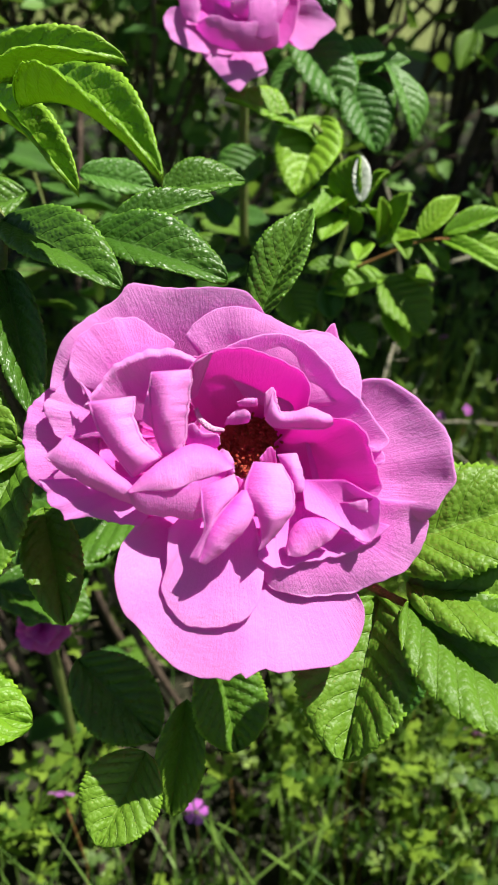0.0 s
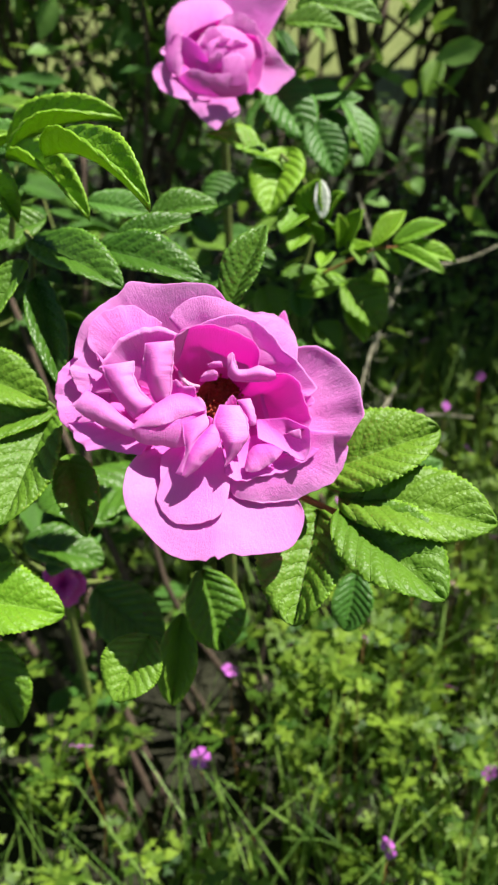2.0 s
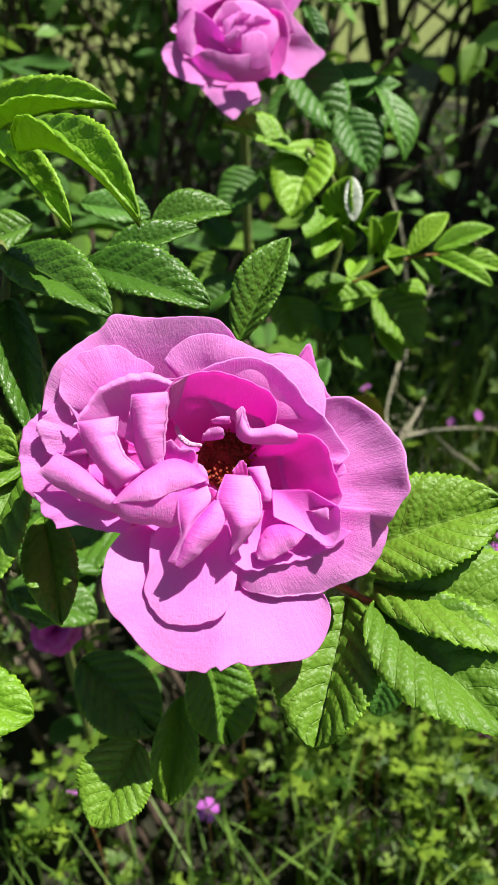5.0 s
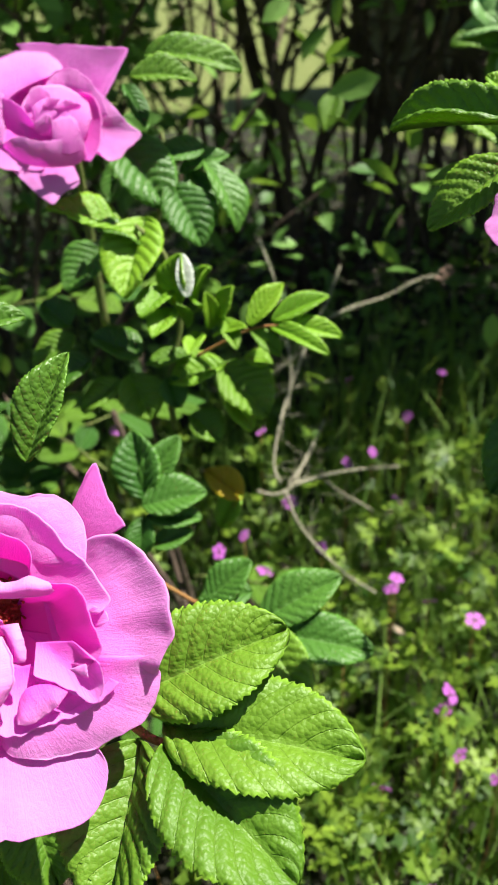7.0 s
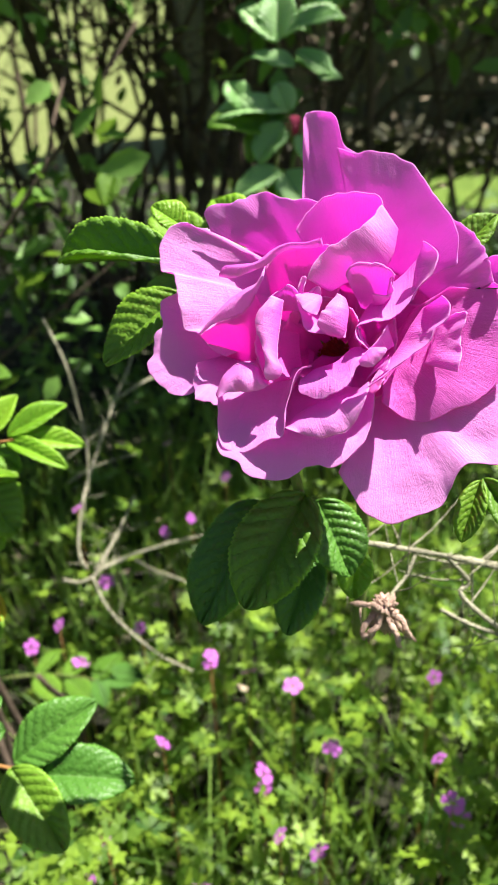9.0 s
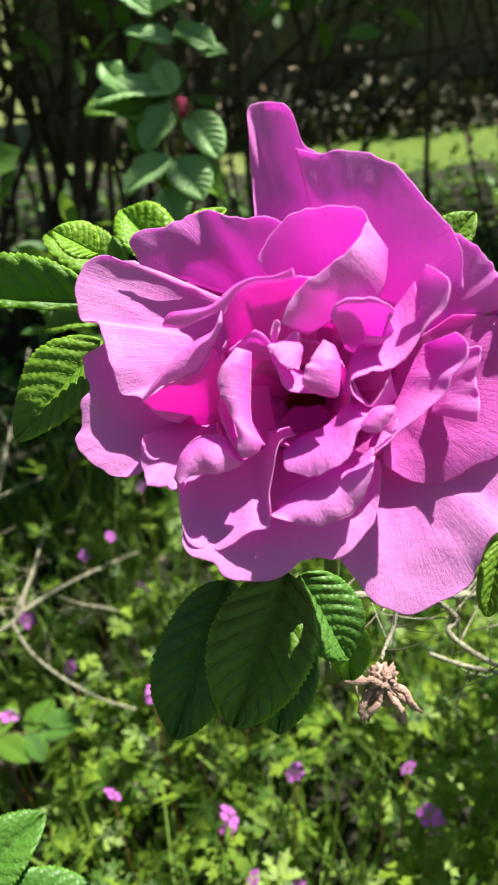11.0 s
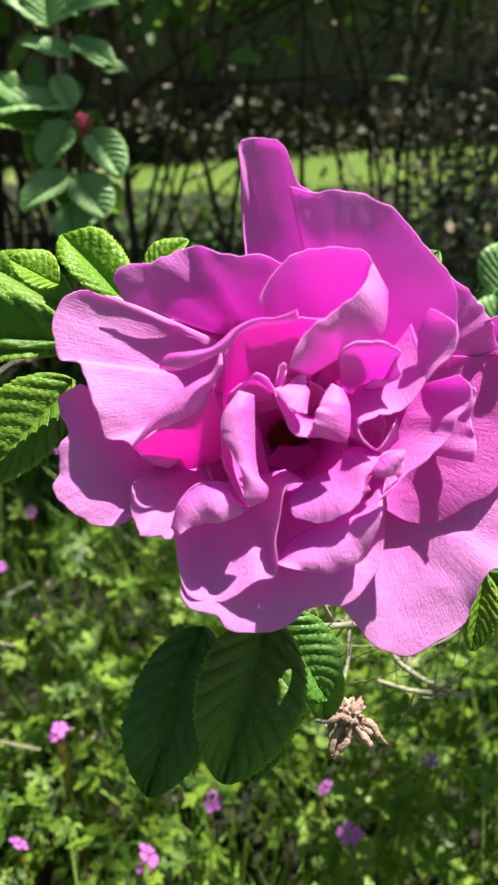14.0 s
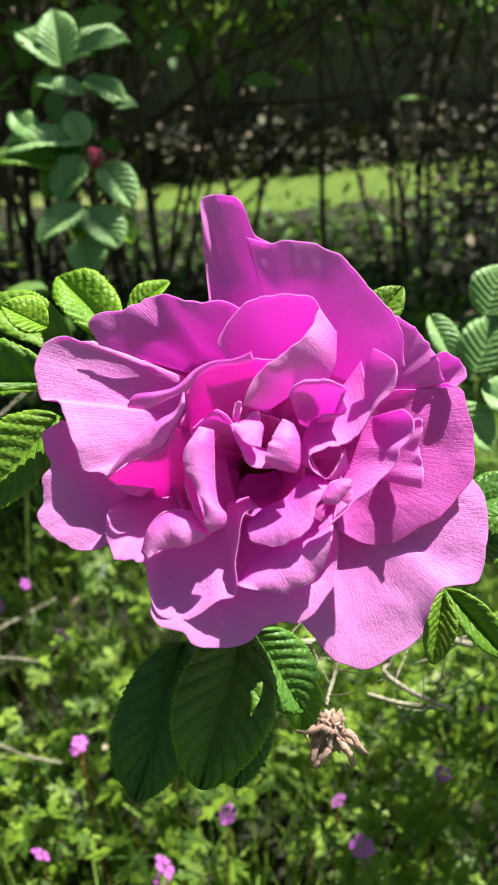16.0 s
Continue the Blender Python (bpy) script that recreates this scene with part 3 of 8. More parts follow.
# ---------------------------------------------------------------- shrubs behind
def oval_shape(r, size):
    l, w, k = size * r.uniform(0.8, 1.25), size * r.uniform(0.45, 0.6), r.uniform(0.05, 0.3)
    pts = [(0, 0, 0), (0.3 * l, 0.45 * w, 0.1 * w), (0.65 * l, 0.42 * w, 0.1 * w - k * l * 0.2), (l, 0, -k * l * 0.5), (0.65 * l, -0.42 * w, 0.1 * w - k * l * 0.2), (0.3 * l, -0.45 * w, 0.1 * w), (0.32 * l, 0, 0), (0.66 * l, 0, -k * l * 0.2)]
    return pts, [(0, 6, 1), (1, 6, 7, 2), (2, 7, 3), (0, 5, 6), (6, 5, 4, 7), (7, 4, 3)]


def branching(r, start, way, length, radius, depth, out):
    """Crooked stem that forks; adds (points, radii) to out."""
    pts, d, p = [Vector(start)], Vector(way).normalized(), Vector(start)
    n = 6
    for k in range(n):
        d = (d + Vector((r.gauss(0, 0.16), r.gauss(0, 0.16), r.gauss(0.04, 0.10)))).normalized()
        p = p + d * length / n
        pts.append(p.copy())
        if depth and k >= 1 and r.random() < 0.62:
            side = (d + Vector((r.gauss(0, 0.7), r.gauss(0, 0.7), r.gauss(0.1, 0.4)))).normalized()
            branching(r, p, side, length * r.uniform(0.35, 0.65), radius * 0.5, depth - 1, out)
    out.append(([tuple(q) for q in pts], (radius, radius * 0.45)))


def shrub(at, stems, spread, height, thick, seed, label, crown, depth=2):
    """A multi-stemmed shrub: each stem with its twigs is a part, the leaves are one crown."""
    r = random.Random(seed)
    ob = empty("shrub", at, label, "shrub", "shrubs behind the roses")
    tips = []
    for k in range(stems):
        a = r.uniform(0, 6.28)
        foot = Vector(at) + Vector((math.cos(a), math.sin(a), 0)) * spread[0] * r.random()
        out = []
        branching(r, foot, (math.cos(a) * spread[1] * r.random(), math.sin(a) * spread[1] * r.random(), 1), height * r.uniform(0.7, 1.2), thick * r.uniform(0.5, 1.3), depth, out)
        bits = [tube("stem", p, rad, MAT["bark"], 6, 9, 0.12) for p, rad in out]
        tips += [q for p, _ in out for q in p[3:]]
        attach("stem", joined("stem", bits, MAT["bark"]), ob)
    if crown:
        count, size, low, mat = crown
        verts, faces = [], []
        for _ in range(count):
            q = Vector(r.choice(tips)) + Vector((r.gauss(0, 0.05), r.gauss(0, 0.05), r.gauss(0, 0.05)))
            if q.z < low:
                continue
            m = Matrix.Translation(q) @ pose(0, 0, 0, r.gauss(0, 40), r.gauss(0, 40), r.uniform(0, 360))
            p, f = oval_shape(r, size)
            base = len(verts)
            verts += [tuple(m @ Vector(v)) for v in p]
            faces += [tuple(base + i for i in v) for v in f]
        tagged(attach("crown", mesh_of("crown", verts, faces, MAT[mat], True), ob), kind="stuff")
    return ob


# The crown above 0.86 m is out of view, added for shade.
SHRUB = shrub((0.34, 1.75, 0), 16, (0.22, 0.34), 1.5, 0.012, 5, "bare dark brown shrub stems with thin twigs before the lawn", (1800, 0.05, 0.86, "shrub_leaf"), 3)
shrub((-0.26, 1.9, 0), 9, (0.20, 0.30), 1.3, 0.006, 6, "thin crooked dark twigs of a leafy shrub", (600, 0.05, 0.16, "shrub_leaf"), 3)
shrub((-0.24, 1.35, 0), 9, (0.14, 0.25), 0.9, 0.005, 15, "leafy green bush with thin stems", (1800, 0.036, 0.08, "shrub_leaf"), 2)
shrub((0.85, 1.65, 0), 12, (0.30, 0.4), 1.5, 0.006, 8, "dense dark shrub with grey brown stems", (3400, 0.05, 0.62, "shrub_leaf"), 2)
shrub((1.55, 1.45, 0), 12, (0.35, 0.5), 1.4, 0.006, 9, "tangled dark shrub in the shade", (3000, 0.05, 0.66, "shrub_leaf"), 2)
shrub((-0.45, 1.5, 0), 12, (0.3, 0.45), 1.2, 0.006, 14, "leafy dark green shrub", (2200, 0.040, 0.10, "shrub_leaf"), 2)
shrub((-0.62, 1.15, 0), 14, (0.3, 0.4), 1.2, 0.006, 11, "leafy green shrub with brown stems", (3600, 0.032, 0.12, "shrub_leaf"), 2)
shrub((-0.32, 0.95, 0), 12, (0.22, 0.35), 0.95, 0.005, 12, "leafy rose shrub with thin brown stems", (3000, 0.030, 0.08, "shrub_leaf"), 2)
shrub((0.10, 2.05, 0), 12, (0.22, 0.40), 1.4, 0.008, 31, "bare thin brown shrub stems before the lawn", None, 3)
shrub((0.62, 1.95, 0), 13, (0.22, 0.40), 1.4, 0.009, 32, "bare dark shrub stems with crooked twigs", None, 3)
shrub((0.98, 2.35, 0), 9, (0.25, 0.35), 1.5, 0.006, 33, "dark leafy shrub at the end of the hedge", (1300, 0.05, 0.15, "shrub_leaf"), 2)


# The litter crowns are pale flakes standing in for sunlit twig specks.
shrub((0.95, 1.95, 0), 12, (0.30, 0.45), 1.5, 0.006, 41, "dry brown twiggy shrub with flakes for its sunlit twigs", (2600, 0.028, 0.25, "litter"), 3)
shrub((1.75, 1.62, 0), 12, (0.30, 0.45), 1.4, 0.006, 42, "dry brown twiggy shrub with flakes for its sunlit twigs", (2200, 0.028, 0.25, "litter"), 3)
shrub((-0.42, 2.2, 0), 12, (0.25, 0.4), 1.4, 0.006, 43, "dry brown twiggy shrub with flakes for its sunlit twigs", (1600, 0.028, 0.25, "litter"), 3)


shrub((1.52, 1.22, 0), 12, (0.22, 0.40), 0.42, 0.004, 45, "low tangled shrub with brown and green leaves", (1800, 0.030, 0.04, "litter"), 2)


def shade_overhang(ob, foot):
    """Unseen arching branches added above a shrub, whose leaves shade the ground before it."""
    r = random.Random(44)
    verts, faces = [], []
    for k in range(30):
        end = Vector((-0.30 + 3.3 * (k + r.random()) / 30, r.uniform(0.82, 1.05), r.uniform(1.15, 1.45)))
        start = Vector(foot) + Vector((r.uniform(-0.2, 0.2) + 0.5 * end.x, r.uniform(0, 0.5), r.uniform(1.05, 1.3)))
        mid = start.lerp(end, 0.5) + Vector((0, 0, 0.25))
        pts = [tuple(start), tuple(mid), tuple(end)]
        attach("branch", tube("branch", pts, (0.007, 0.002), MAT["bark"], 6, 14, 0.1), ob)
        c = spline(pts, 40)
        for _ in range(170):
            q = Vector(c[r.randrange(4, 40)]) + Vector((r.gauss(0, 0.08), r.gauss(0, 0.05), r.gauss(0, 0.06)))
            m = Matrix.Translation(q) @ pose(0, 0, 0, r.gauss(0, 25), r.gauss(0, 25), r.uniform(0, 360))
            p, f = oval_shape(r, 0.07)
            base = len(verts)
            verts += [tuple(m @ Vector(v)) for v in p]
            faces += [tuple(base + i for i in v) for v in f]
    tagged(attach("foliage", mesh_of("foliage", verts, faces, MAT["shrub_leaf"], True), ob), kind="stuff")


shade_overhang(SHRUB, (0.34, 1.75, 0))


def weed_place(r):
    x = r.uniform(-1.0, 2.6)
    y = 0.95 + (2.3 - 0.5 * max(0, x)) * r.random()
    return pose(x, y, (0.22 - 0.08 * max(0, min(1.5, x))) * r.random() ** 1.5, r.gauss(0, 35), r.gauss(0, 35), r.uniform(0, 360))


scatter("weed_leaves", 6500, weed_place, lambda r: oval_shape(r, 0.035), MAT["shrub_leaf"], "low dark green weeds in the shade", "weeds")


def hedge_core():
    """Rounded dense inside of the hedge."""
    n, k = 60, 16
    s, a = np.linspace(0, 1, n), np.linspace(0, math.pi, k)
    S, A = np.meshgrid(s, a, indexing="ij")
    X, Y = 0.95 + 5.5 * S, 4.2 - 1.9 * S + 1.2 * S**2
    bump = np.array([[0.12 * noise.noise((x * 3, t * 3, 1)) for x, t in zip(rx, ra)] for rx, ra in zip(X, A)])
    p = np.stack([X - 0.2 * np.cos(A), Y - (0.45 + bump) * np.cos(A), np.sin(A) * (2.4 + bump) - 0.05], 2)
    idx = np.arange(n * k).reshape(n, k)
    faces = np.stack([idx[:-1, :-1], idx[1:, :-1], idx[1:, 1:], idx[:-1, 1:]], 2).reshape(-1, 4)
    return mesh_of("hedge", p.reshape(-1, 3), faces, MAT["hedge_leaf_shaded"])


hedge = tagged(attach("hedge", hedge_core()), "tall hedge behind the lawn, shade put into its dark colour", "hedge")


def hedge_place(r):
    s, a = r.random(), math.acos(r.uniform(0.0, 1.0))
    x, y = 0.95 + 5.5 * s, 4.2 - 1.9 * s + 1.2 * s**2
    return pose(x - 0.2 * math.cos(a), y - r.uniform(0.42, 0.62) * math.cos(a), max(0.02, math.sin(a) * 2.45 + r.gauss(0, 0.05)), r.gauss(0, 60), r.gauss(0, 60), r.uniform(0, 360))


scatter("hedge_leaves", 15000, hedge_place, lambda r: oval_shape(r, 0.07), MAT["hedge_leaf_shaded"], "small leaves over the tall hedge, darkened with shade", "hedge leaves")


def foot_place(r):
    s = r.random()
    x, y = 0.95 + 5.5 * s, 4.2 - 1.9 * s + 1.2 * s**2
    high = 0.20 + 0.14 * noise.noise((x * 5, 3, 1))
    return pose(x, y - r.uniform(0.45, 0.85), max(0.01, high * r.random()), r.gauss(0, 50), r.gauss(0, 50), r.uniform(0, 360))


scatter("hedge_foot_growth", 5000, foot_place, lambda r: oval_shape(r, 0.06), MAT["hedge_leaf_shaded"], "low growth along the foot of the hedge, darkened with shade", "undergrowth")


# Pale brown flecks stand in for twigs and blurred light specks.
def speck_place(r):
    s, a = r.random(), math.acos(r.uniform(0.2, 1.0))
    x, y = 0.95 + 5.5 * s, 4.2 - 1.9 * s + 1.2 * s**2
    return pose(x - 0.2 * math.cos(a), y - r.uniform(0.6, 0.75) * math.cos(a), max(0.2, math.sin(a) * 2.4 + r.gauss(0, 0.1)), r.gauss(0, 60), r.gauss(0, 60), r.uniform(0, 360)) @ Matrix.Scale(r.uniform(1.2, 3.4), 4)


scatter("dry_leaves", 3800, speck_place, litter_shape, MAT["litter"], "brown flecks in the hedge standing for twigs and light specks", "dry leaves")

# ---------------------------------------------------------------- roses

bloom_near = empty("rose_bloom", (0.0106, 0.1472, 0.6048), "large pink double rose in full bloom among green leaves", "flower", "pink blooms")
bloom_near_m = Matrix(((0.99907, -0.02283, 0.03657, 0.01059), (0.04298, 0.59464, -0.80284, 0.14720), (-0.00342, 0.80367, 0.59507, 0.60482), (0, 0, 0, 1)))
blade(bloom_near, bloom_near_m, [(20.9, 6.8, 4.2), (21.9, 2.1, 5.5), (21.3, -2.6, 6.1), (19.3, -7.0, 5.9), (15.8, -10.9, 5.7)], [(4.7, 1.6, -2.0), (4.5, -0.5, -1.9), (3.9, -2.4, -1.9)], sag=-1.0, wave=0.68, mat=MAT["petal_deep_shade"], seed=1)
blade(bloom_near, bloom_near_m, [(19.9, -6.0, 5.9), (16.8, -10.0, 5.7), (12.5, -13.5, 4.3), (7.0, -15.9, 4.6), (0.8, -17.2, 5.2)], [(3.1, -3.8, -1.9), (1.6, -5.3, -1.9), (-0.2, -6.4, -1.8)], sag=-1.0, wave=0.68, mat=MAT["petal_deep_shade"], seed=2)
blade(bloom_near, bloom_near_m, [(8.4, -15.4, 4.5), (2.3, -17.0, 5.0), (-4.0, -17.4, 5.4), (-10.3, -16.6, 5.7), (-16.1, -14.8, 6.1)], [(-1.7, -6.9, -1.8), (-3.7, -7.1, -1.7), (-5.8, -6.7, -1.6)], sag=-1.0, wave=0.68, mat=MAT["petal_deep_shade"], seed=3)
blade(bloom_near, bloom_near_m, [(-8.8, -16.9, 5.6), (-14.8, -15.3, 6.0), (-19.9, -12.7, 6.5), (-24.0, -9.1, 7.0), (-26.8, -5.0, 7.3)], [(-7.3, -6.2, -1.6), (-9.0, -5.0, -1.5), (-10.3, -3.4, -1.5)], sag=-1.0, wave=0.68, mat=MAT["petal_deep_shade"], seed=4)
blade(bloom_near, bloom_near_m, [(-23.2, -10.1, 6.9), (-26.3, -6.0, 7.3), (-27.9, -1.6, 7.5), (-28.1, 3.0, 7.6), (-26.7, 7.5, 7.5)], [(-11.1, -2.0, -1.4), (-11.6, -0.0, -1.4), (-11.7, 2.0, -1.4)], sag=-1.0, wave=0.68, mat=MAT["petal_deep_shade"], seed=5)
blade(bloom_near, bloom_near_m, [(-28.2, 1.9, 7.6), (-27.2, 6.4, 7.5), (-24.6, 10.7, 7.2), (-20.8, 14.3, 6.9), (-15.7, 17.2, 6.4)], [(-11.4, 3.6, -1.4), (-10.5, 5.5, -1.4), (-9.2, 7.1, -1.4)], sag=-1.0, wave=0.68, mat=MAT["petal_deep_shade"], seed=6)
blade(bloom_near, bloom_near_m, [(-21.8, 13.5, 7.0), (-17.0, 16.6, 6.5), (-11.4, 18.6, 6.1), (-5.1, 19.6, 5.8), (1.2, 19.4, 5.4)], [(-8.0, 8.1, -1.4), (-6.1, 9.0, -1.5), (-4.1, 9.4, -1.5)], sag=-1.0, wave=0.68, mat=MAT["petal_deep_shade"], seed=7)
blade(bloom_near, bloom_near_m, [(-6.7, 19.5, 5.9), (-0.3, 19.5, 5.7), (5.9, 18.6, 4.2), (11.7, 16.4, 3.1), (16.4, 13.2, 3.0)], [(-2.5, 9.3, -1.6), (-0.5, 8.8, -1.6), (1.3, 7.9, -1.9)], sag=-1.0, wave=0.68, mat=MAT["petal_deep_shade"], seed=8)
blade(bloom_near, bloom_near_m, [(10.4, 17.0, 3.3), (15.4, 14.0, 2.9), (19.1, 10.1, 3.4), (21.3, 5.7, 4.5), (21.9, 1.0, 5.9)], [(2.5, 6.8, -2.0), (3.7, 5.1, -2.1), (4.5, 3.2, -2.1)], sag=-1.0, wave=0.68, mat=MAT["petal_deep_shade"], seed=9)
blade(bloom_near, bloom_near_m, [(-36.1, 11.6, 14.5), (-35.3, 16.3, 14.8), (-32.2, 21.9, 14.8), (-27.0, 26.3, 14.4), (-23.0, 29.1, 14.2), (-21.0, 31.0, 14.3), (-14.9, 31.0, 13.3), (-6.4, 31.0, 12.5), (-0.2, 30.7, 12.2), (2.7, 28.7, 10.7), (4.4, 26.3, 9.6)], [(-21.9, 6.9, 1.3), (-11.6, 11.6, 0.1), (-1.2, 12.8, -0.4)], sag=2.0, wave=0.68, curl=0.7, seed=10)
blade(bloom_near, bloom_near_m, [(-35.3, 14.3, 10.6), (-37.9, 11.0, 11.5), (-40.5, 8.0, 12.5), (-41.0, 4.7, 12.9), (-41.4, 1.6, 12.9), (-40.7, -2.1, 12.3), (-39.6, -5.4, 11.7), (-37.5, -7.8, 10.7)], [(-22.9, 4.6, 2.6), (-22.9, -0.0, 2.6), (-21.8, -3.4, 2.4)], sag=1.5, wave=0.81, curl=0.8, mat=MAT["petal_rich_backlit"], seed=11)
blade(bloom_near, bloom_near_m, [(-31.7, 16.4, 14.3), (-34.4, 11.6, 14.5), (-36.6, 9.5, 15.0), (-36.5, 6.9, 14.7), (-35.3, 3.6, 14.2), (-33.6, 2.1, 13.6)], [(-22.5, 6.7, 5.3), (-22.0, 3.4, 5.0)], sag=1.5, wave=0.41, curl=0.5, seed=12)
blade(bloom_near, bloom_near_m, [(-38.3, -5.3, 13.4), (-36.6, -7.9, 13.4), (-36.2, -9.7, 13.8), (-35.0, -10.6, 13.8), (-33.1, -12.5, 13.7), (-28.8, -12.3, 12.7), (-23.7, -13.5, 11.7), (-19.4, -14.3, 11.2)], [(-21.6, -5.0, 7.6), (-14.5, -6.7, 6.5)], sag=1.0, wave=0.41, curl=0.4, mat=MAT["petal_rich_backlit"], seed=13)
blade(bloom_near, bloom_near_m, [(-19.9, -13.5, 10.6), (-22.9, -17.4, 11.7), (-23.8, -21.4, 12.6), (-23.7, -25.5, 13.4), (-21.6, -30.2, 14.2), (-17.2, -35.7, 15.1), (-12.5, -40.0, 15.9), (-8.3, -41.4, 16.0), (-4.2, -41.7, 15.9), (-2.9, -42.4, 16.1), (-1.8, -41.3, 15.7), (-0.2, -40.6, 15.4), (0.7, -41.6, 15.6), (2.1, -40.9, 14.9), (4.2, -40.3, 14.2), (6.9, -41.3, 13.9), (13.9, -40.9, 12.4), (20.3, -38.9, 11.1), (22.8, -34.8, 10.2), (23.5, -30.6, 9.7), (21.7, -26.8, 9.3)], [(-10.5, -10.5, -0.1), (-0.0, -9.4, -0.7), (10.5, -11.6, 0.0)], sag=2.5, wave=0.68, curl=0.5, seed=14)
blade(bloom_near, bloom_near_m, [(19.4, 28.1, -23.0), (21.7, 30.6, -23.6), (22.7, 27.4, -23.6), (24.4, 21.4, -23.2), (27.9, 14.6, -21.8)], [(12.3, 16.4, -26.7), (17.7, 9.5, -26.3)], sag=0.5, wave=0.27, mat=MAT["petal_deep_shade"], seed=15)
blade(bloom_near, bloom_near_m, [(21.2, 12.3, 7.1), (23.4, 13.8, 7.0), (27.8, 14.1, 7.3), (31.6, 12.1, 8.4), (35.8, 7.6, 11.1), (38.1, 3.4, 13.9), (38.7, -0.6, 15.9), (38.8, -5.3, 16.0), (36.8, -9.0, 15.6), (35.6, -11.2, 15.4), (34.4, -13.5, 12.0)], [(12.5, 2.3, 4.4), (13.5, -3.4, 5.0), (14.6, -9.0, 5.4)], sag=-3.2, wave=0.81, curl=1.2, seed=16)
blade(bloom_near, bloom_near_m, [(-11.0, 21.9, 12.4), (-8.6, 24.7, 12.6), (-4.7, 27.2, 12.9), (0.0, 27.0, 12.6), (5.5, 25.9, 10.4), (10.5, 23.5, 8.7), (14.4, 23.7, 7.9), (18.0, 22.7, 7.5), (21.1, 19.8, 7.5), (22.6, 16.6, 8.1), (22.8, 12.1, 9.1), (22.5, 8.9, 10.0)], [(-3.4, 12.4, 4.8), (3.4, 13.6, 4.3), (10.2, 9.1, 3.6)], sag=2.0, wave=0.68, curl=0.6, seed=17)
blade(bloom_near, bloom_near_m, [(3.6, -23.6, 11.1), (5.6, -25.9, 11.2), (9.7, -27.1, 11.0), (14.1, -27.9, 10.7), (20.7, -26.9, 10.2), (27.2, -24.8, 10.1), (32.0, -21.8, 10.4), (34.7, -17.6, 10.9), (35.4, -13.5, 11.3), (33.1, -9.6, 13.3)], [(4.3, -19.7, 13.1), (7.5, -19.8, 12.4), (14.0, -17.3, 11.6), (20.6, -14.1, 11.1), (23.7, -8.6, 12.0)], sag=1.0, wave=0.47, curl=0.5, seed=18)
blade(bloom_near, bloom_near_m, [(-14.0, -14.5, 11.5), (-14.3, -21.3, 12.8), (-15.2, -25.6, 14.0), (-13.7, -29.2, 14.9), (-10.0, -31.9, 15.4), (-5.2, -32.7, 15.5), (-0.0, -30.9, 15.0), (3.0, -27.3, 14.0), (4.0, -21.9, 13.1), (3.4, -18.1, 13.0)], [(-7.8, -8.9, 7.3), (-2.2, -7.8, 7.0), (1.1, -8.9, 7.1)], sag=1.2, wave=0.54, curl=0.4, seed=19)
blade(bloom_near, bloom_near_m, [(-29.8, 12.2, 15.4), (-31.4, 14.2, 16.1), (-32.0, 16.7, 16.6), (-31.1, 20.0, 16.9), (-27.6, 22.9, 16.6), (-24.1, 24.3, 16.1), (-19.8, 24.5, 15.5), (-15.7, 22.2, 14.5), (-12.8, 20.4, 13.9)], [(-20.7, 8.7, 10.3), (-15.3, 9.8, 9.5)], sag=1.5, wave=0.47, curl=0.5, seed=20)
blade(bloom_near, bloom_near_m, [(-5.4, 18.3, 12.4), (-1.1, 20.8, 12.5), (4.3, 22.1, 11.3), (10.1, 22.2, 9.7), (14.3, 18.9, 9.3), (18.6, 13.8, 9.8), (22.8, 9.3, 11.1), (25.9, 4.5, 13.0), (27.4, 1.9, 14.3), (25.2, -0.2, 14.7)], [(0.0, 11.3, 4.7), (8.0, 6.8, 3.8), (15.8, -0.0, 5.2)], sag=-1.0, wave=0.41, curl=0.5, seed=21)
blade(bloom_near, bloom_near_m, [(24.1, 1.1, 13.0), (26.2, -0.0, 13.8), (26.8, -1.6, 14.0), (25.5, -2.8, 13.7)], [(22.6, -0.0, 12.0), (23.7, -3.2, 12.2)], sag=0.5, wave=0.14, seed=22)
blade(bloom_near, bloom_near_m, [(-11.7, 12.6, 15.9), (-9.8, 15.5, 16.1), (-7.7, 17.6, 16.3), (-3.7, 18.9, 16.2), (1.1, 19.0, 15.7), (7.4, 17.0, 13.9), (11.6, 14.5, 13.1), (12.8, 11.8, 13.0), (12.3, 8.5, 13.0)], [(-7.1, 4.8, -3.4), (-1.2, 3.0, -4.5), (4.8, 3.6, -4.6), (8.4, 4.8, -3.8)], sag=-2.6, wave=0.34, curl=0.35, mat=MAT["petal_deep_shade"], seed=23)
blade(bloom_near, bloom_near_m, [(12.3, 6.9, 13.2), (17.2, 6.2, 13.8), (20.8, 5.5, 14.4), (22.9, 2.7, 15.7), (24.1, -1.9, 17.1), (25.5, -6.0, 17.6), (24.7, -7.9, 17.3), (22.7, -9.6, 16.8)], [(5.9, 1.2, -1.0), (7.0, -5.9, -0.7), (9.3, -10.5, -0.2)], sag=-2.8, wave=0.41, curl=0.35, mat=MAT["petal_deep_shade"], seed=24)
blade(bloom_near, bloom_near_m, [(11.7, -10.6, 14.1), (16.9, -13.3, 14.3), (22.1, -16.6, 15.5), (24.1, -15.8, 15.9), (25.2, -12.7, 16.5), (24.8, -8.9, 18.0), (23.3, -7.9, 17.3)], [(11.5, -5.5, 8.7), (15.8, -5.4, 10.4), (19.4, -5.4, 12.0)], sag=-1.0, wave=0.34, curl=0.4, mat=MAT["petal_rich_backlit"], seed=25)
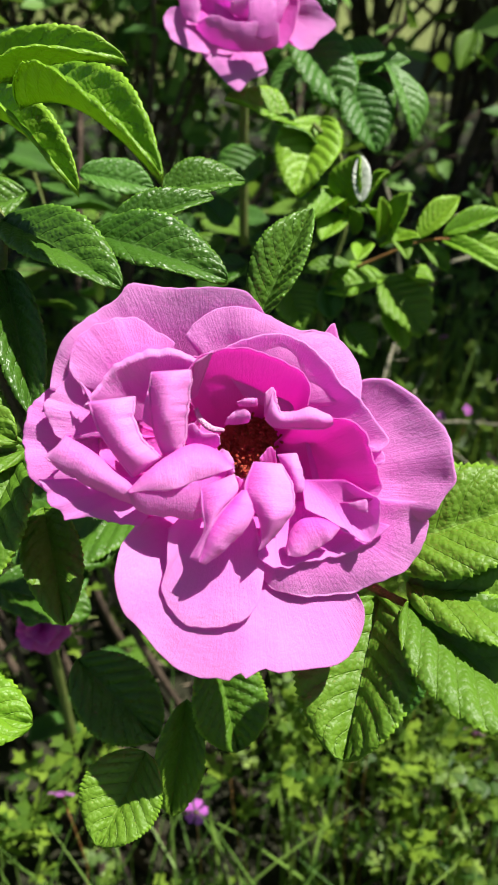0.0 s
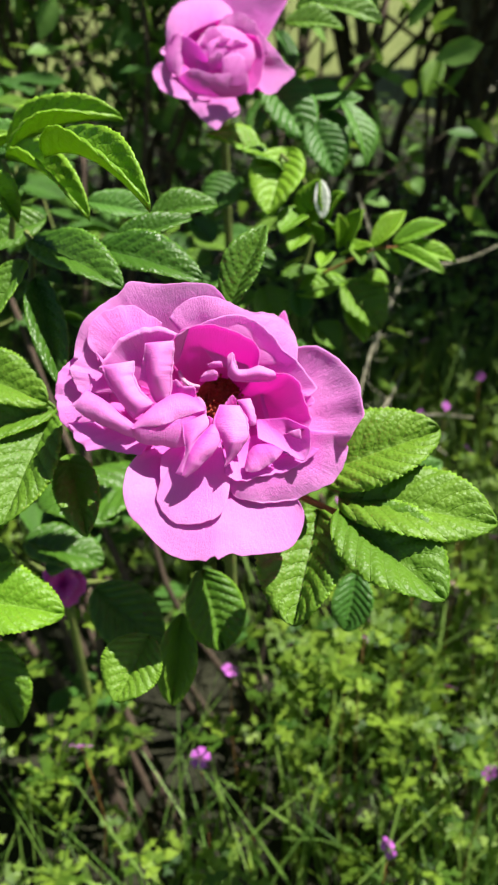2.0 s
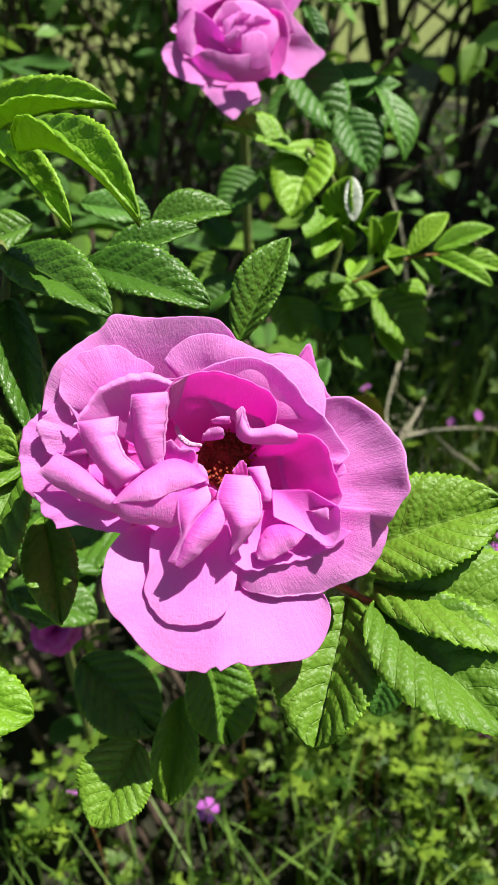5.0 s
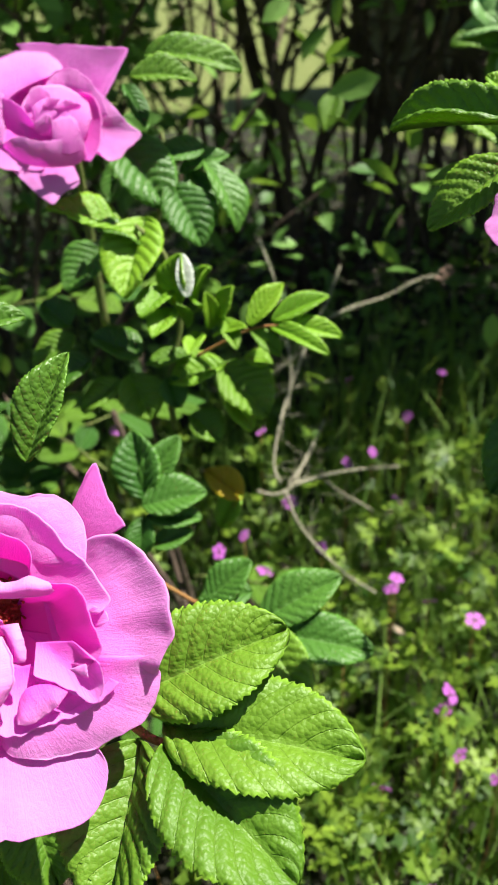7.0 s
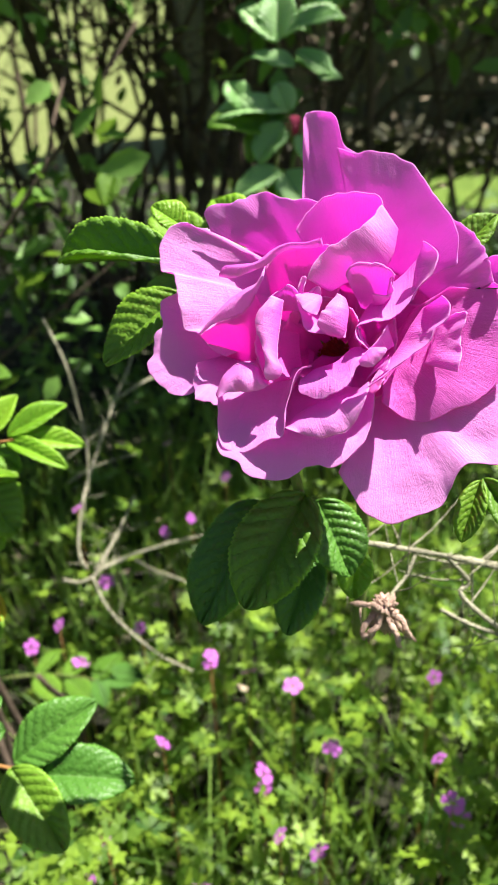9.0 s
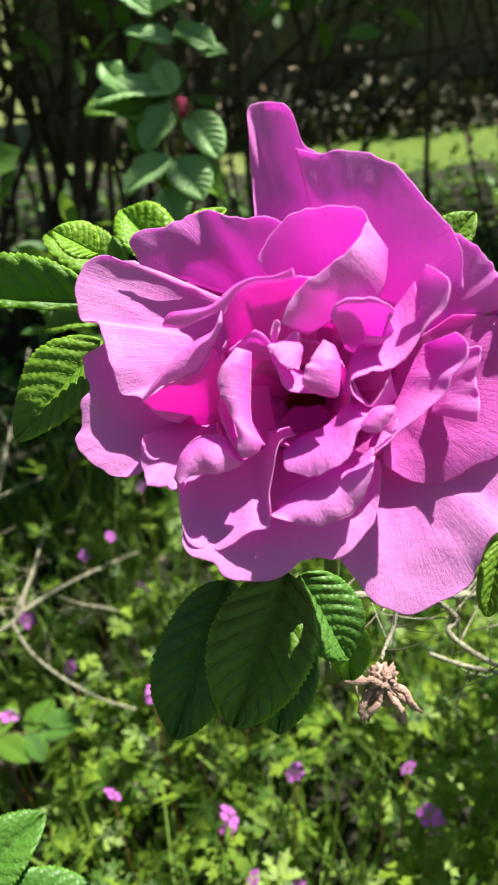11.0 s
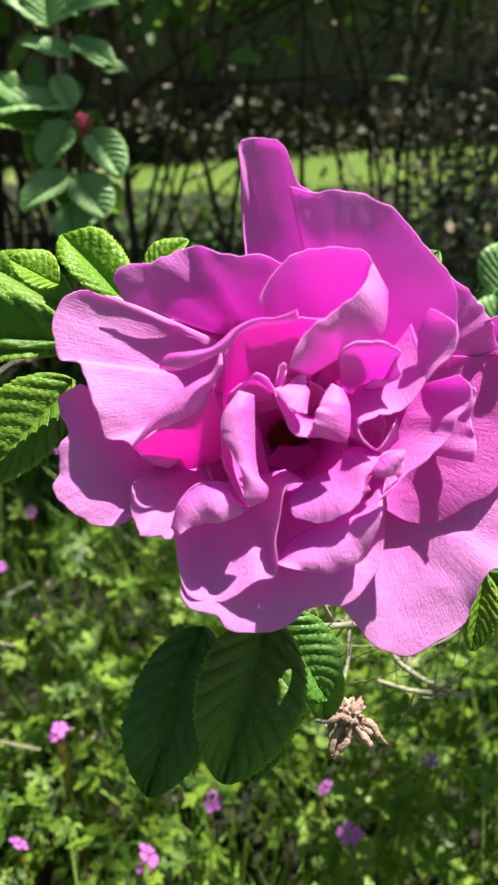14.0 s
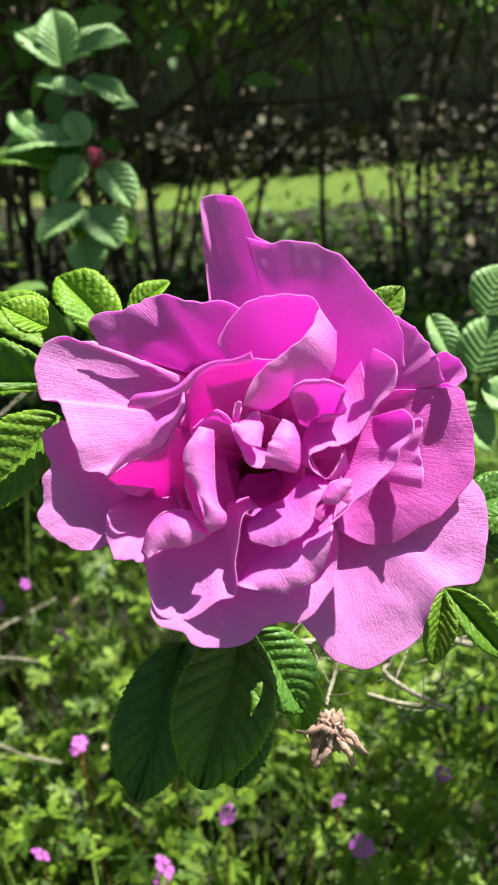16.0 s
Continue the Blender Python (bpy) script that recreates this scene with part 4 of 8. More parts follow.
blade(bloom_near, bloom_near_m, [(2.6, -19.6, 14.3), (5.5, -21.5, 14.3), (7.9, -21.7, 14.1), (12.2, -20.6, 13.5), (18.1, -19.7, 13.1), (23.5, -17.3, 13.1), (27.7, -13.9, 13.5)], [(4.4, -11.1, 7.3), (8.9, -10.0, 7.5), (14.4, -9.9, 8.1), (21.1, -12.2, 7.6)], sag=-1.6, wave=0.27, curl=0.5, mat=MAT["petal_rich_backlit"], seed=26)
blade(bloom_near, bloom_near_m, [(8.4, -19.3, 15.5), (11.0, -19.5, 15.4), (14.2, -17.9, 15.2), (16.6, -16.1, 15.1), (18.1, -14.4, 15.2)], [(8.0, -18.5, 14.3), (9.0, -14.8, 14.7), (11.0, -12.6, 15.4), (14.7, -12.5, 15.3), (18.1, -14.2, 15.2)], sag=1.0, wave=0.27, seed=27)
blade(bloom_near, bloom_near_m, [(19.4, -9.5, 17.8), (21.6, -8.9, 18.2), (22.6, -8.9, 18.4), (22.7, -11.0, 18.6)], [(19.7, -10.0, 17.3), (21.3, -11.0, 17.7), (22.7, -11.4, 18.0)], sag=0.3, wave=0.14, seed=28)
blade(bloom_near, bloom_near_m, [(-29.2, 8.1, 16.5), (-27.0, 10.7, 16.8), (-24.4, 14.3, 17.1), (-19.7, 16.7, 17.1), (-13.5, 17.7, 16.8), (-8.9, 16.7, 16.2), (-5.4, 18.6, 16.3)], [(-23.5, 6.0, 9.4), (-18.6, 6.0, 9.3), (-13.2, 7.7, 9.2), (-8.8, 10.9, 9.4)], sag=-1.0, wave=0.27, curl=2.4, roll=2.5, seed=29)
blade(bloom_near, bloom_near_m, [(-29.2, 10.4, 17.3), (-29.8, 12.8, 17.7), (-29.0, 11.4, 17.3), (-28.1, 9.1, 16.9), (-29.0, 8.7, 17.1)], [(-28.5, 11.4, 16.6), (-27.6, 9.9, 16.3), (-28.2, 8.6, 16.3)], sag=0.3, wave=0.14, seed=30)
blade(bloom_near, bloom_near_m, [(-19.8, 10.2, 16.8), (-20.3, 6.6, 17.2), (-18.6, 2.1, 17.3), (-15.1, -1.1, 15.6)], [(-28.3, 9.1, 16.9), (-26.3, 4.1, 17.2), (-23.6, -0.2, 17.1), (-20.3, -4.8, 15.5)], sag=2.8, wave=0.34, curl=1.2, back=1.0, seed=31)
blade(bloom_near, bloom_near_m, [(-9.5, 15.0, 17.7), (-10.0, 10.4, 16.6), (-10.7, 5.2, 15.8), (-11.1, -0.2, 14.6)], [(-16.7, 14.5, 17.9), (-17.0, 10.4, 16.9), (-16.5, 4.7, 15.9), (-14.8, -0.6, 14.5)], sag=3.2, wave=0.34, curl=1.2, back=1.0, seed=32)
blade(bloom_near, bloom_near_m, [(-18.8, 5.8, 14.7), (-18.3, 9.0, 14.8), (-17.7, 11.6, 15.0)], [(-16.5, 4.2, 13.7), (-16.4, 8.5, 13.9), (-16.1, 11.7, 14.2)], sag=0.5, wave=0.27, seed=33)
blade(bloom_near, bloom_near_m, [(-36.6, -0.9, 16.8), (-32.5, -4.0, 16.1), (-27.8, -6.5, 15.5), (-23.6, -8.4, 15.2), (-19.4, -10.2, 15.1)], [(-31.7, 3.1, 15.3), (-32.5, 2.9, 16.4), (-28.2, 0.3, 16.0), (-23.5, -3.6, 15.8), (-20.0, -6.7, 16.1)], sag=1.8, wave=0.27, curl=0.6, seed=34)
blade(bloom_near, bloom_near_m, [(-20.9, -7.6, 17.4), (-17.3, -7.1, 18.0), (-13.3, -7.1, 18.5), (-8.7, -5.5, 18.3), (-5.0, -4.2, 17.7), (-1.7, -3.1, 16.9)], [(-21.2, -7.4, 16.9), (-17.9, -4.0, 16.8), (-13.5, -0.6, 16.6), (-8.9, 1.4, 16.5), (-4.4, -0.0, 16.3), (-1.9, -2.7, 16.3)], sag=1.0, wave=0.47, seed=35)
blade(bloom_near, bloom_near_m, [(-20.8, -8.9, 15.3), (-19.0, -11.1, 15.8), (-13.6, -12.1, 15.7), (-8.4, -12.5, 15.5), (-6.1, -10.5, 15.3), (-4.4, -6.5, 14.9)], [(-20.9, -7.5, 17.2), (-17.3, -7.0, 17.9), (-13.4, -7.0, 18.3), (-8.8, -5.4, 18.1), (-5.0, -4.1, 17.5), (-2.6, -3.3, 16.7)], sag=0.8, wave=0.27, seed=36)
blade(bloom_near, bloom_near_m, [(-1.5, -4.1, 18.0), (-1.0, -7.2, 19.0), (-4.3, -11.2, 19.4), (-6.3, -16.1, 19.5), (-7.1, -20.0, 19.4)], [(-7.6, -6.6, 17.8), (-7.2, -10.2, 18.9), (-6.7, -13.8, 19.2), (-8.2, -17.1, 19.2), (-9.6, -19.4, 18.9)], sag=1.4, wave=0.27, back=0.8, seed=37)
blade(bloom_near, bloom_near_m, [(1.0, -7.0, 18.1), (2.3, -9.8, 18.8), (1.0, -13.3, 19.4), (-2.8, -17.3, 20.0), (-6.9, -20.5, 19.5)], [(-0.0, -7.0, 19.2), (-3.5, -10.7, 20.0), (-5.9, -14.4, 20.4), (-6.9, -17.2, 20.3), (-7.9, -20.1, 20.0)], sag=1.4, wave=0.27, back=0.6, seed=38)
blade(bloom_near, bloom_near_m, [(7.1, -2.3, 17.0), (8.8, -6.0, 18.5), (9.1, -10.2, 19.6), (7.2, -13.5, 19.0), (3.5, -17.7, 18.4)], [(2.1, -1.9, 16.8), (0.6, -7.0, 18.3), (2.7, -11.0, 19.3), (3.7, -15.3, 19.4), (2.9, -18.0, 19.0)], sag=2.4, wave=0.34, curl=0.6, back=0.8, seed=39)
blade(bloom_near, bloom_near_m, [(10.0, -0.3, 15.6), (11.1, -4.2, 16.5), (11.2, -7.1, 17.0), (9.9, -7.5, 16.9)], [(6.5, -0.6, 14.8), (8.2, -4.0, 15.7), (8.8, -6.5, 16.2), (8.6, -7.5, 16.3)], sag=1.3, wave=0.2, back=0.5, seed=40)
blade(bloom_near, bloom_near_m, [(5.7, 11.9, 14.4), (6.8, 7.8, 14.3), (9.5, 7.5, 14.4), (12.7, 8.2, 14.6), (16.2, 6.7, 15.0), (16.9, 5.3, 15.3)], [(4.2, 6.2, 13.9), (5.7, 4.9, 13.9), (8.0, 4.6, 13.9), (11.2, 4.5, 14.0), (15.1, 4.4, 14.2), (17.0, 5.0, 14.3)], sag=1.8, wave=0.27, back=0.8, seed=41)
blade(bloom_near, bloom_near_m, [(4.2, 11.0, 15.1), (5.7, 12.0, 15.0), (6.5, 9.3, 14.9), (7.2, 7.0, 14.9)], [(4.1, 7.0, 12.3), (4.9, 5.6, 12.3), (6.2, 5.2, 12.2)], sag=0.6, wave=0.41, seed=42)
blade(bloom_near, bloom_near_m, [(-1.1, 9.5, 11.7), (0.6, 10.1, 11.7), (2.7, 10.2, 11.4)], [(-0.7, 8.8, 10.6), (1.1, 8.7, 10.4), (2.8, 8.8, 10.2)], sag=0.5, wave=0.14, seed=43)
blade(bloom_near, bloom_near_m, [(-3.0, 6.5, 10.4), (-1.1, 8.0, 10.5), (1.1, 7.8, 10.4), (1.5, 6.3, 10.3)], [(-3.5, 5.3, 8.7), (-1.1, 5.3, 8.7), (1.1, 5.7, 8.6)], sag=0.8, wave=0.27, seed=44)
blade(bloom_near, bloom_near_m, [(-11.0, 4.7, 14.1), (-9.3, 5.1, 14.0), (-7.6, 3.4, 13.8), (-4.9, 3.2, 13.4), (-4.3, 1.3, 13.0)], [(-10.9, 1.1, 10.2), (-8.7, 0.4, 10.0), (-5.5, 0.4, 9.8)], sag=0.6, wave=0.34, curl=0.4, seed=45)
blade(bloom_near, bloom_near_m, [(-4.6, -0.0, 15.2), (-3.4, 0.4, 15.6), (-1.9, -1.3, 15.7), (-1.5, -3.8, 15.8)], [(-5.3, -3.2, 14.8), (-3.7, -4.0, 14.7), (-2.3, -4.4, 14.7)], sag=0.5, wave=0.41, seed=46)
blade(bloom_near, bloom_near_m, [(-2.6, -4.2, 14.7), (-0.2, -5.1, 14.7), (1.1, -7.0, 14.8)], [(-1.9, -8.6, 12.7), (-0.5, -9.1, 12.8), (0.6, -8.6, 12.7)], sag=0.4, wave=0.27, mat=MAT["petal_deep_shade"], seed=47)
blade(bloom_near, bloom_near_m, [(3.2, -1.3, 12.5), (5.1, 0.9, 12.5), (6.2, -0.0, 12.6)], [(3.8, -3.3, 10.3), (5.4, -3.3, 10.4), (6.5, -2.7, 10.4)], sag=0.4, wave=0.27, mat=MAT["petal_deep_shade"], seed=48)
attach("petal", tube("petal", [(-0.00976, 0.01078, 0.00405), (-0.00872, 0.00693, 0.00633), (-0.00645, 0.00467, 0.00717), (-0.00382, 0.00427, 0.00542)], (0.0002, 0.0005, 0.0007, 0.0004), MAT["bract"], 7, 18), bloom_near, bloom_near_m, "narrow white inner petal")
petal(bloom_near, bloom_near_m, (0.0, 0.0, -22.0), [(15.1, -8.1, -10.4), (18.7, -3.6, -10.6), (19.8, 2.3, -12.4), (17.2, 7.7, -15.3), (12.5, 11.2, -17.8), (8.1, 13.6, -18.9)], 0.05, 1.5, 0.5, seed=30, mat=MAT["petal_deep_shade"])
petal(bloom_near, bloom_near_m, (0.0, 0.0, -22.0), [(14.5, 6.2, -14.8), (13.3, 11.4, -17.8), (10.4, 16.6, -19.9), (5.0, 19.5, -19.8), (-1.0, 18.4, -18.0), (-5.7, 15.3, -16.5)], 0.05, 1.5, 0.5, seed=31, mat=MAT["petal_deep_shade"])
petal(bloom_near, bloom_near_m, (0.0, 0.0, -22.0), [(4.4, 15.8, -18.6), (-0.6, 16.4, -17.4), (-6.0, 16.8, -17.0), (-11.6, 15.4, -17.4), (-15.7, 11.2, -17.5), (-17.1, 5.6, -16.3)], 0.05, 1.5, 0.5, seed=32, mat=MAT["petal_deep_shade"])
petal(bloom_near, bloom_near_m, (0.0, 0.0, -22.0), [(-10.6, 14.6, -17.1), (-14.0, 10.4, -17.2), (-16.2, 5.6, -16.3), (-17.5, 0.5, -14.0), (-17.4, -5.0, -10.7), (-15.3, -10.1, -8.2)], 0.05, 1.5, 0.5, seed=33, mat=MAT["petal_deep_shade"])
petal(bloom_near, bloom_near_m, (0.0, 0.0, -22.0), [(-18.3, 0.8, -14.1), (-18.4, -4.9, -10.8), (-15.7, -10.0, -8.3), (-11.2, -13.3, -7.7), (-6.4, -15.3, -8.4), (-1.5, -16.9, -8.9)], 0.05, 1.5, 0.5, seed=34, mat=MAT["petal_deep_shade"])
petal(bloom_near, bloom_near_m, (0.0, 0.0, -22.0), [(-11.1, -12.7, -7.9), (-7.6, -17.4, -7.8), (-2.2, -19.9, -7.9), (3.7, -18.7, -8.0), (8.1, -14.8, -7.9), (11.4, -10.9, -8.1)], 0.05, 1.5, 0.5, seed=35, mat=MAT["petal_deep_shade"])
petal(bloom_near, bloom_near_m, (0.0, 0.0, -22.0), [(2.8, -15.5, -9.1), (8.1, -15.3, -7.8), (13.8, -13.7, -7.2), (17.9, -9.2, -8.7), (18.3, -3.2, -12.0), (16.4, 2.2, -15.0)], 0.05, 1.5, 0.5, seed=36, mat=MAT["petal_deep_shade"])
petal(bloom_near, bloom_near_m, (0.0, 0.0, -22.0), [(6.8, -8.4, -8.3), (10.4, -6.1, -7.7), (12.4, -2.2, -8.9), (11.7, 2.1, -11.5), (9.1, 5.4, -13.9), (6.3, 7.7, -15.0)], 0.05, 1.5, 0.5, seed=37, mat=MAT["petal_deep_shade"])
petal(bloom_near, bloom_near_m, (0.0, 0.0, -22.0), [(9.8, 1.6, -11.3), (9.6, 5.4, -13.9), (8.0, 9.5, -15.5), (4.3, 11.9, -15.3), (-0.1, 11.7, -13.8), (-3.7, 9.6, -12.7)], 0.05, 1.5, 0.5, seed=38, mat=MAT["petal_deep_shade"])
petal(bloom_near, bloom_near_m, (0.0, 0.0, -22.0), [(3.7, 9.6, -14.6), (0.1, 10.4, -13.4), (-3.8, 10.6, -13.0), (-7.8, 9.3, -13.4), (-10.6, 6.0, -13.8), (-11.2, 1.8, -13.1)], 0.05, 1.5, 0.5, seed=39, mat=MAT["petal_deep_shade"])
petal(bloom_near, bloom_near_m, (0.0, 0.0, -22.0), [(-7.2, 8.8, -13.3), (-9.5, 5.6, -13.6), (-10.7, 1.9, -13.1), (-10.9, -2.0, -11.2), (-9.8, -5.8, -8.5), (-7.3, -9.0, -6.6)], 0.05, 1.5, 0.5, seed=40, mat=MAT["petal_deep_shade"])
petal(bloom_near, bloom_near_m, (0.0, 0.0, -22.0), [(-11.4, -1.8, -11.2), (-10.5, -5.9, -8.4), (-7.6, -9.0, -6.6), (-3.7, -10.3, -6.7), (0.1, -10.5, -8.0), (3.8, -10.0, -9.2)], 0.05, 1.5, 0.5, seed=41, mat=MAT["petal_deep_shade"])
petal(bloom_near, bloom_near_m, (0.0, 0.0, -22.0), [(-3.8, -10.0, -6.8), (-0.1, -12.0, -7.5), (4.3, -11.9, -8.6), (7.8, -9.2, -9.1), (9.3, -5.2, -9.1), (9.8, -1.6, -9.1)], 0.05, 1.5, 0.5, seed=42, mat=MAT["petal_deep_shade"])
disc(bloom_near, bloom_near_m, (1.2, 0.9, -0.8), 6.2)

bloom_ruffled = empty("rose_bloom", (0.1760, 0.2006, 0.6687), "large pink double rose with ruffled petals, fully open", "flower", "pink blooms")
bloom_ruffled_m = Matrix(((0.83728, 0.29057, -0.46317, 0.17597), (-0.54676, 0.44028, -0.71218, 0.20055), (-0.00301, 0.84954, 0.52751, 0.66865), (0, 0, 0, 1)))
blade(bloom_ruffled, bloom_ruffled_m, [(22.3, 15.3, -9.0), (24.2, 9.5, -9.0), (24.4, 3.5, -9.0), (22.8, -2.4, -9.0), (19.6, -7.8, -9.0)], [(7.9, 7.8, -17.0), (7.9, 5.0, -17.0), (7.3, 2.3, -17.0)], sag=-1.5, wave=0.8, mat=MAT["petal_deep_shade"], seed=1)
blade(bloom_ruffled, bloom_ruffled_m, [(23.3, -1.0, -9.0), (20.5, -6.6, -9.0), (16.2, -11.3, -9.0), (10.7, -14.9, -9.0), (4.3, -17.3, -9.0)], [(6.4, 0.4, -17.0), (4.6, -1.8, -17.0), (2.4, -3.5, -17.0)], sag=-1.5, wave=0.8, mat=MAT["petal_deep_shade"], seed=2)
blade(bloom_ruffled, bloom_ruffled_m, [(12.1, -14.2, -9.0), (5.9, -16.8, -9.0), (-0.9, -18.1, -9.0), (-7.8, -17.8, -9.0), (-14.5, -16.0, -9.0)], [(0.5, -4.3, -17.0), (-2.3, -4.9, -17.0), (-5.0, -4.7, -17.0)], sag=-1.5, wave=0.8, mat=MAT["petal_deep_shade"], seed=3)
blade(bloom_ruffled, bloom_ruffled_m, [(-6.2, -18.0, -9.0), (-12.9, -16.5, -9.0), (-19.0, -13.7, -9.0), (-24.2, -9.5, -9.0), (-27.9, -4.4, -9.0)], [(-7.1, -4.2, -17.0), (-9.6, -2.8, -17.0), (-11.6, -0.9, -17.0)], sag=-1.5, wave=0.8, mat=MAT["petal_deep_shade"], seed=4)
blade(bloom_ruffled, bloom_ruffled_m, [(-23.0, -10.6, -9.0), (-27.2, -5.7, -9.0), (-29.8, -0.1, -9.0), (-30.6, 6.0, -9.0), (-29.7, 12.0, -9.0)], [(-12.8, 0.8, -17.0), (-13.8, 3.4, -17.0), (-14.2, 6.2, -17.0)], sag=-1.5, wave=0.8, mat=MAT["petal_deep_shade"], seed=5)
blade(bloom_ruffled, bloom_ruffled_m, [(-30.6, 4.5, -9.0), (-30.1, 10.6, -9.0), (-27.9, 16.4, -9.0), (-24.1, 21.5, -9.0), (-18.9, 25.6, -9.0)], [(-14.0, 8.3, -17.0), (-13.1, 11.0, -17.0), (-11.6, 13.3, -17.0)], sag=-1.5, wave=0.8, mat=MAT["petal_deep_shade"], seed=6)
blade(bloom_ruffled, bloom_ruffled_m, [(-25.1, 20.3, -9.0), (-20.3, 24.7, -9.0), (-14.3, 27.9, -9.0), (-7.6, 29.6, -9.0), (-0.7, 29.9, -9.0)], [(-10.0, 14.8, -17.0), (-7.6, 16.3, -17.0), (-5.0, 17.1, -17.0)], sag=-1.5, wave=0.8, mat=MAT["petal_deep_shade"], seed=7)
blade(bloom_ruffled, bloom_ruffled_m, [(-9.3, 29.3, -9.0), (-2.3, 29.9, -9.0), (4.5, 29.0, -9.0), (10.9, 26.6, -9.0), (16.4, 22.9, -9.0)], [(-2.8, 17.3, -17.0), (-0.1, 16.8, -17.0), (2.5, 15.7, -17.0)], sag=-1.5, wave=0.8, mat=MAT["petal_deep_shade"], seed=8)
blade(bloom_ruffled, bloom_ruffled_m, [(9.5, 27.3, -9.0), (15.2, 23.9, -9.0), (19.8, 19.3, -9.0), (22.9, 13.9, -9.0), (24.4, 8.0, -9.0)], [(4.2, 14.5, -17.0), (6.1, 12.4, -17.0), (7.3, 9.9, -17.0)], sag=-1.5, wave=0.8, mat=MAT["petal_deep_shade"], seed=9)
blade(bloom_ruffled, bloom_ruffled_m, [(13.3, 4.6, -7.0), (14.4, -0.7, -7.0), (14.1, -6.1, -7.0), (12.4, -11.2, -7.0), (9.5, -15.5, -7.0)], [(1.9, -2.1, -24.0), (1.8, -3.6, -24.0), (1.3, -4.9, -24.0)], sag=-1.5, wave=0.8, mat=MAT["petal_deep_shade"], seed=10)
blade(bloom_ruffled, bloom_ruffled_m, [(12.9, -10.0, -7.0), (10.3, -14.6, -7.0), (6.7, -18.2, -7.0), (2.2, -20.5, -7.0), (-2.6, -21.4, -7.0)], [(0.7, -5.9, -24.0), (-0.4, -6.8, -24.0), (-1.7, -7.5, -24.0)], sag=-1.5, wave=0.8, mat=MAT["petal_deep_shade"], seed=11)
blade(bloom_ruffled, bloom_ruffled_m, [(3.4, -20.1, -7.0), (-1.4, -21.3, -7.0), (-6.3, -21.0, -7.0), (-11.0, -19.2, -7.0), (-15.0, -16.0, -7.0)], [(-2.8, -7.7, -24.0), (-4.2, -7.6, -24.0), (-5.6, -7.1, -24.0)], sag=-1.5, wave=0.8, mat=MAT["petal_deep_shade"], seed=12)
blade(bloom_ruffled, bloom_ruffled_m, [(-9.9, -19.8, -7.0), (-14.1, -16.9, -7.0), (-17.4, -12.9, -7.0), (-19.5, -8.0, -7.0), (-20.3, -2.6, -7.0)], [(-6.5, -6.5, -24.0), (-7.5, -5.4, -24.0), (-8.1, -4.1, -24.0)], sag=-1.5, wave=0.8, mat=MAT["petal_deep_shade"], seed=13)
blade(bloom_ruffled, bloom_ruffled_m, [(-19.1, -9.2, -7.0), (-20.2, -3.9, -7.0), (-20.0, 1.5, -7.0), (-18.3, 6.6, -7.0), (-15.4, 11.0, -7.0)], [(-8.3, -3.0, -24.0), (-8.2, -1.5, -24.0), (-7.7, -0.2, -24.0)], sag=-1.5, wave=0.8, mat=MAT["petal_deep_shade"], seed=14)
blade(bloom_ruffled, bloom_ruffled_m, [(-18.8, 5.4, -7.0), (-16.2, 10.0, -7.0), (-12.5, 13.6, -7.0), (-8.0, 16.0, -7.0), (-3.2, 16.8, -7.0)], [(-7.1, 0.7, -24.0), (-6.0, 1.7, -24.0), (-4.7, 2.3, -24.0)], sag=-1.5, wave=0.8, mat=MAT["petal_deep_shade"], seed=15)
blade(bloom_ruffled, bloom_ruffled_m, [(-9.2, 15.5, -7.0), (-4.4, 16.7, -7.0), (0.6, 16.4, -7.0), (5.2, 14.6, -7.0), (9.2, 11.4, -7.0)], [(-3.6, 2.5, -24.0), (-2.2, 2.5, -24.0), (-0.8, 2.0, -24.0)], sag=-1.5, wave=0.8, mat=MAT["petal_deep_shade"], seed=16)
blade(bloom_ruffled, bloom_ruffled_m, [(4.1, 15.2, -7.0), (8.3, 12.3, -7.0), (11.5, 8.2, -7.0), (13.6, 3.3, -7.0), (14.4, -2.0, -7.0)], [(0.1, 1.4, -24.0), (1.1, 0.3, -24.0), (1.7, -1.0, -24.0)], sag=-1.5, wave=0.8, mat=MAT["petal_deep_shade"], seed=17)
blade(bloom_ruffled, bloom_ruffled_m, [(6.7, -2.3, -3.0), (6.4, -5.6, -3.0), (5.1, -8.7, -3.0), (2.9, -11.1, -3.0), (0.2, -12.6, -3.0)], [(0.5, -4.2, -24.0), (-0.0, -5.4, -24.0), (-0.9, -6.3, -24.0)], sag=-1.5, wave=0.8, mat=MAT["petal_deep_shade"], seed=18)
blade(bloom_ruffled, bloom_ruffled_m, [(3.5, -10.6, -3.0), (0.9, -12.4, -3.0), (-2.1, -13.1, -3.0), (-5.2, -12.9, -3.0), (-8.1, -11.5, -3.0)], [(-1.7, -6.7, -24.0), (-2.9, -7.0, -24.0), (-4.2, -6.9, -24.0)], sag=-1.5, wave=0.8, mat=MAT["petal_deep_shade"], seed=19)
blade(bloom_ruffled, bloom_ruffled_m, [(-4.5, -13.0, -3.0), (-7.4, -11.9, -3.0), (-9.9, -9.9, -3.0), (-11.6, -7.1, -3.0), (-12.4, -3.8, -3.0)], [(-5.0, -6.6, -24.0), (-6.0, -5.8, -24.0), (-6.7, -4.8, -24.0)], sag=-1.5, wave=0.8, mat=MAT["petal_deep_shade"], seed=20)
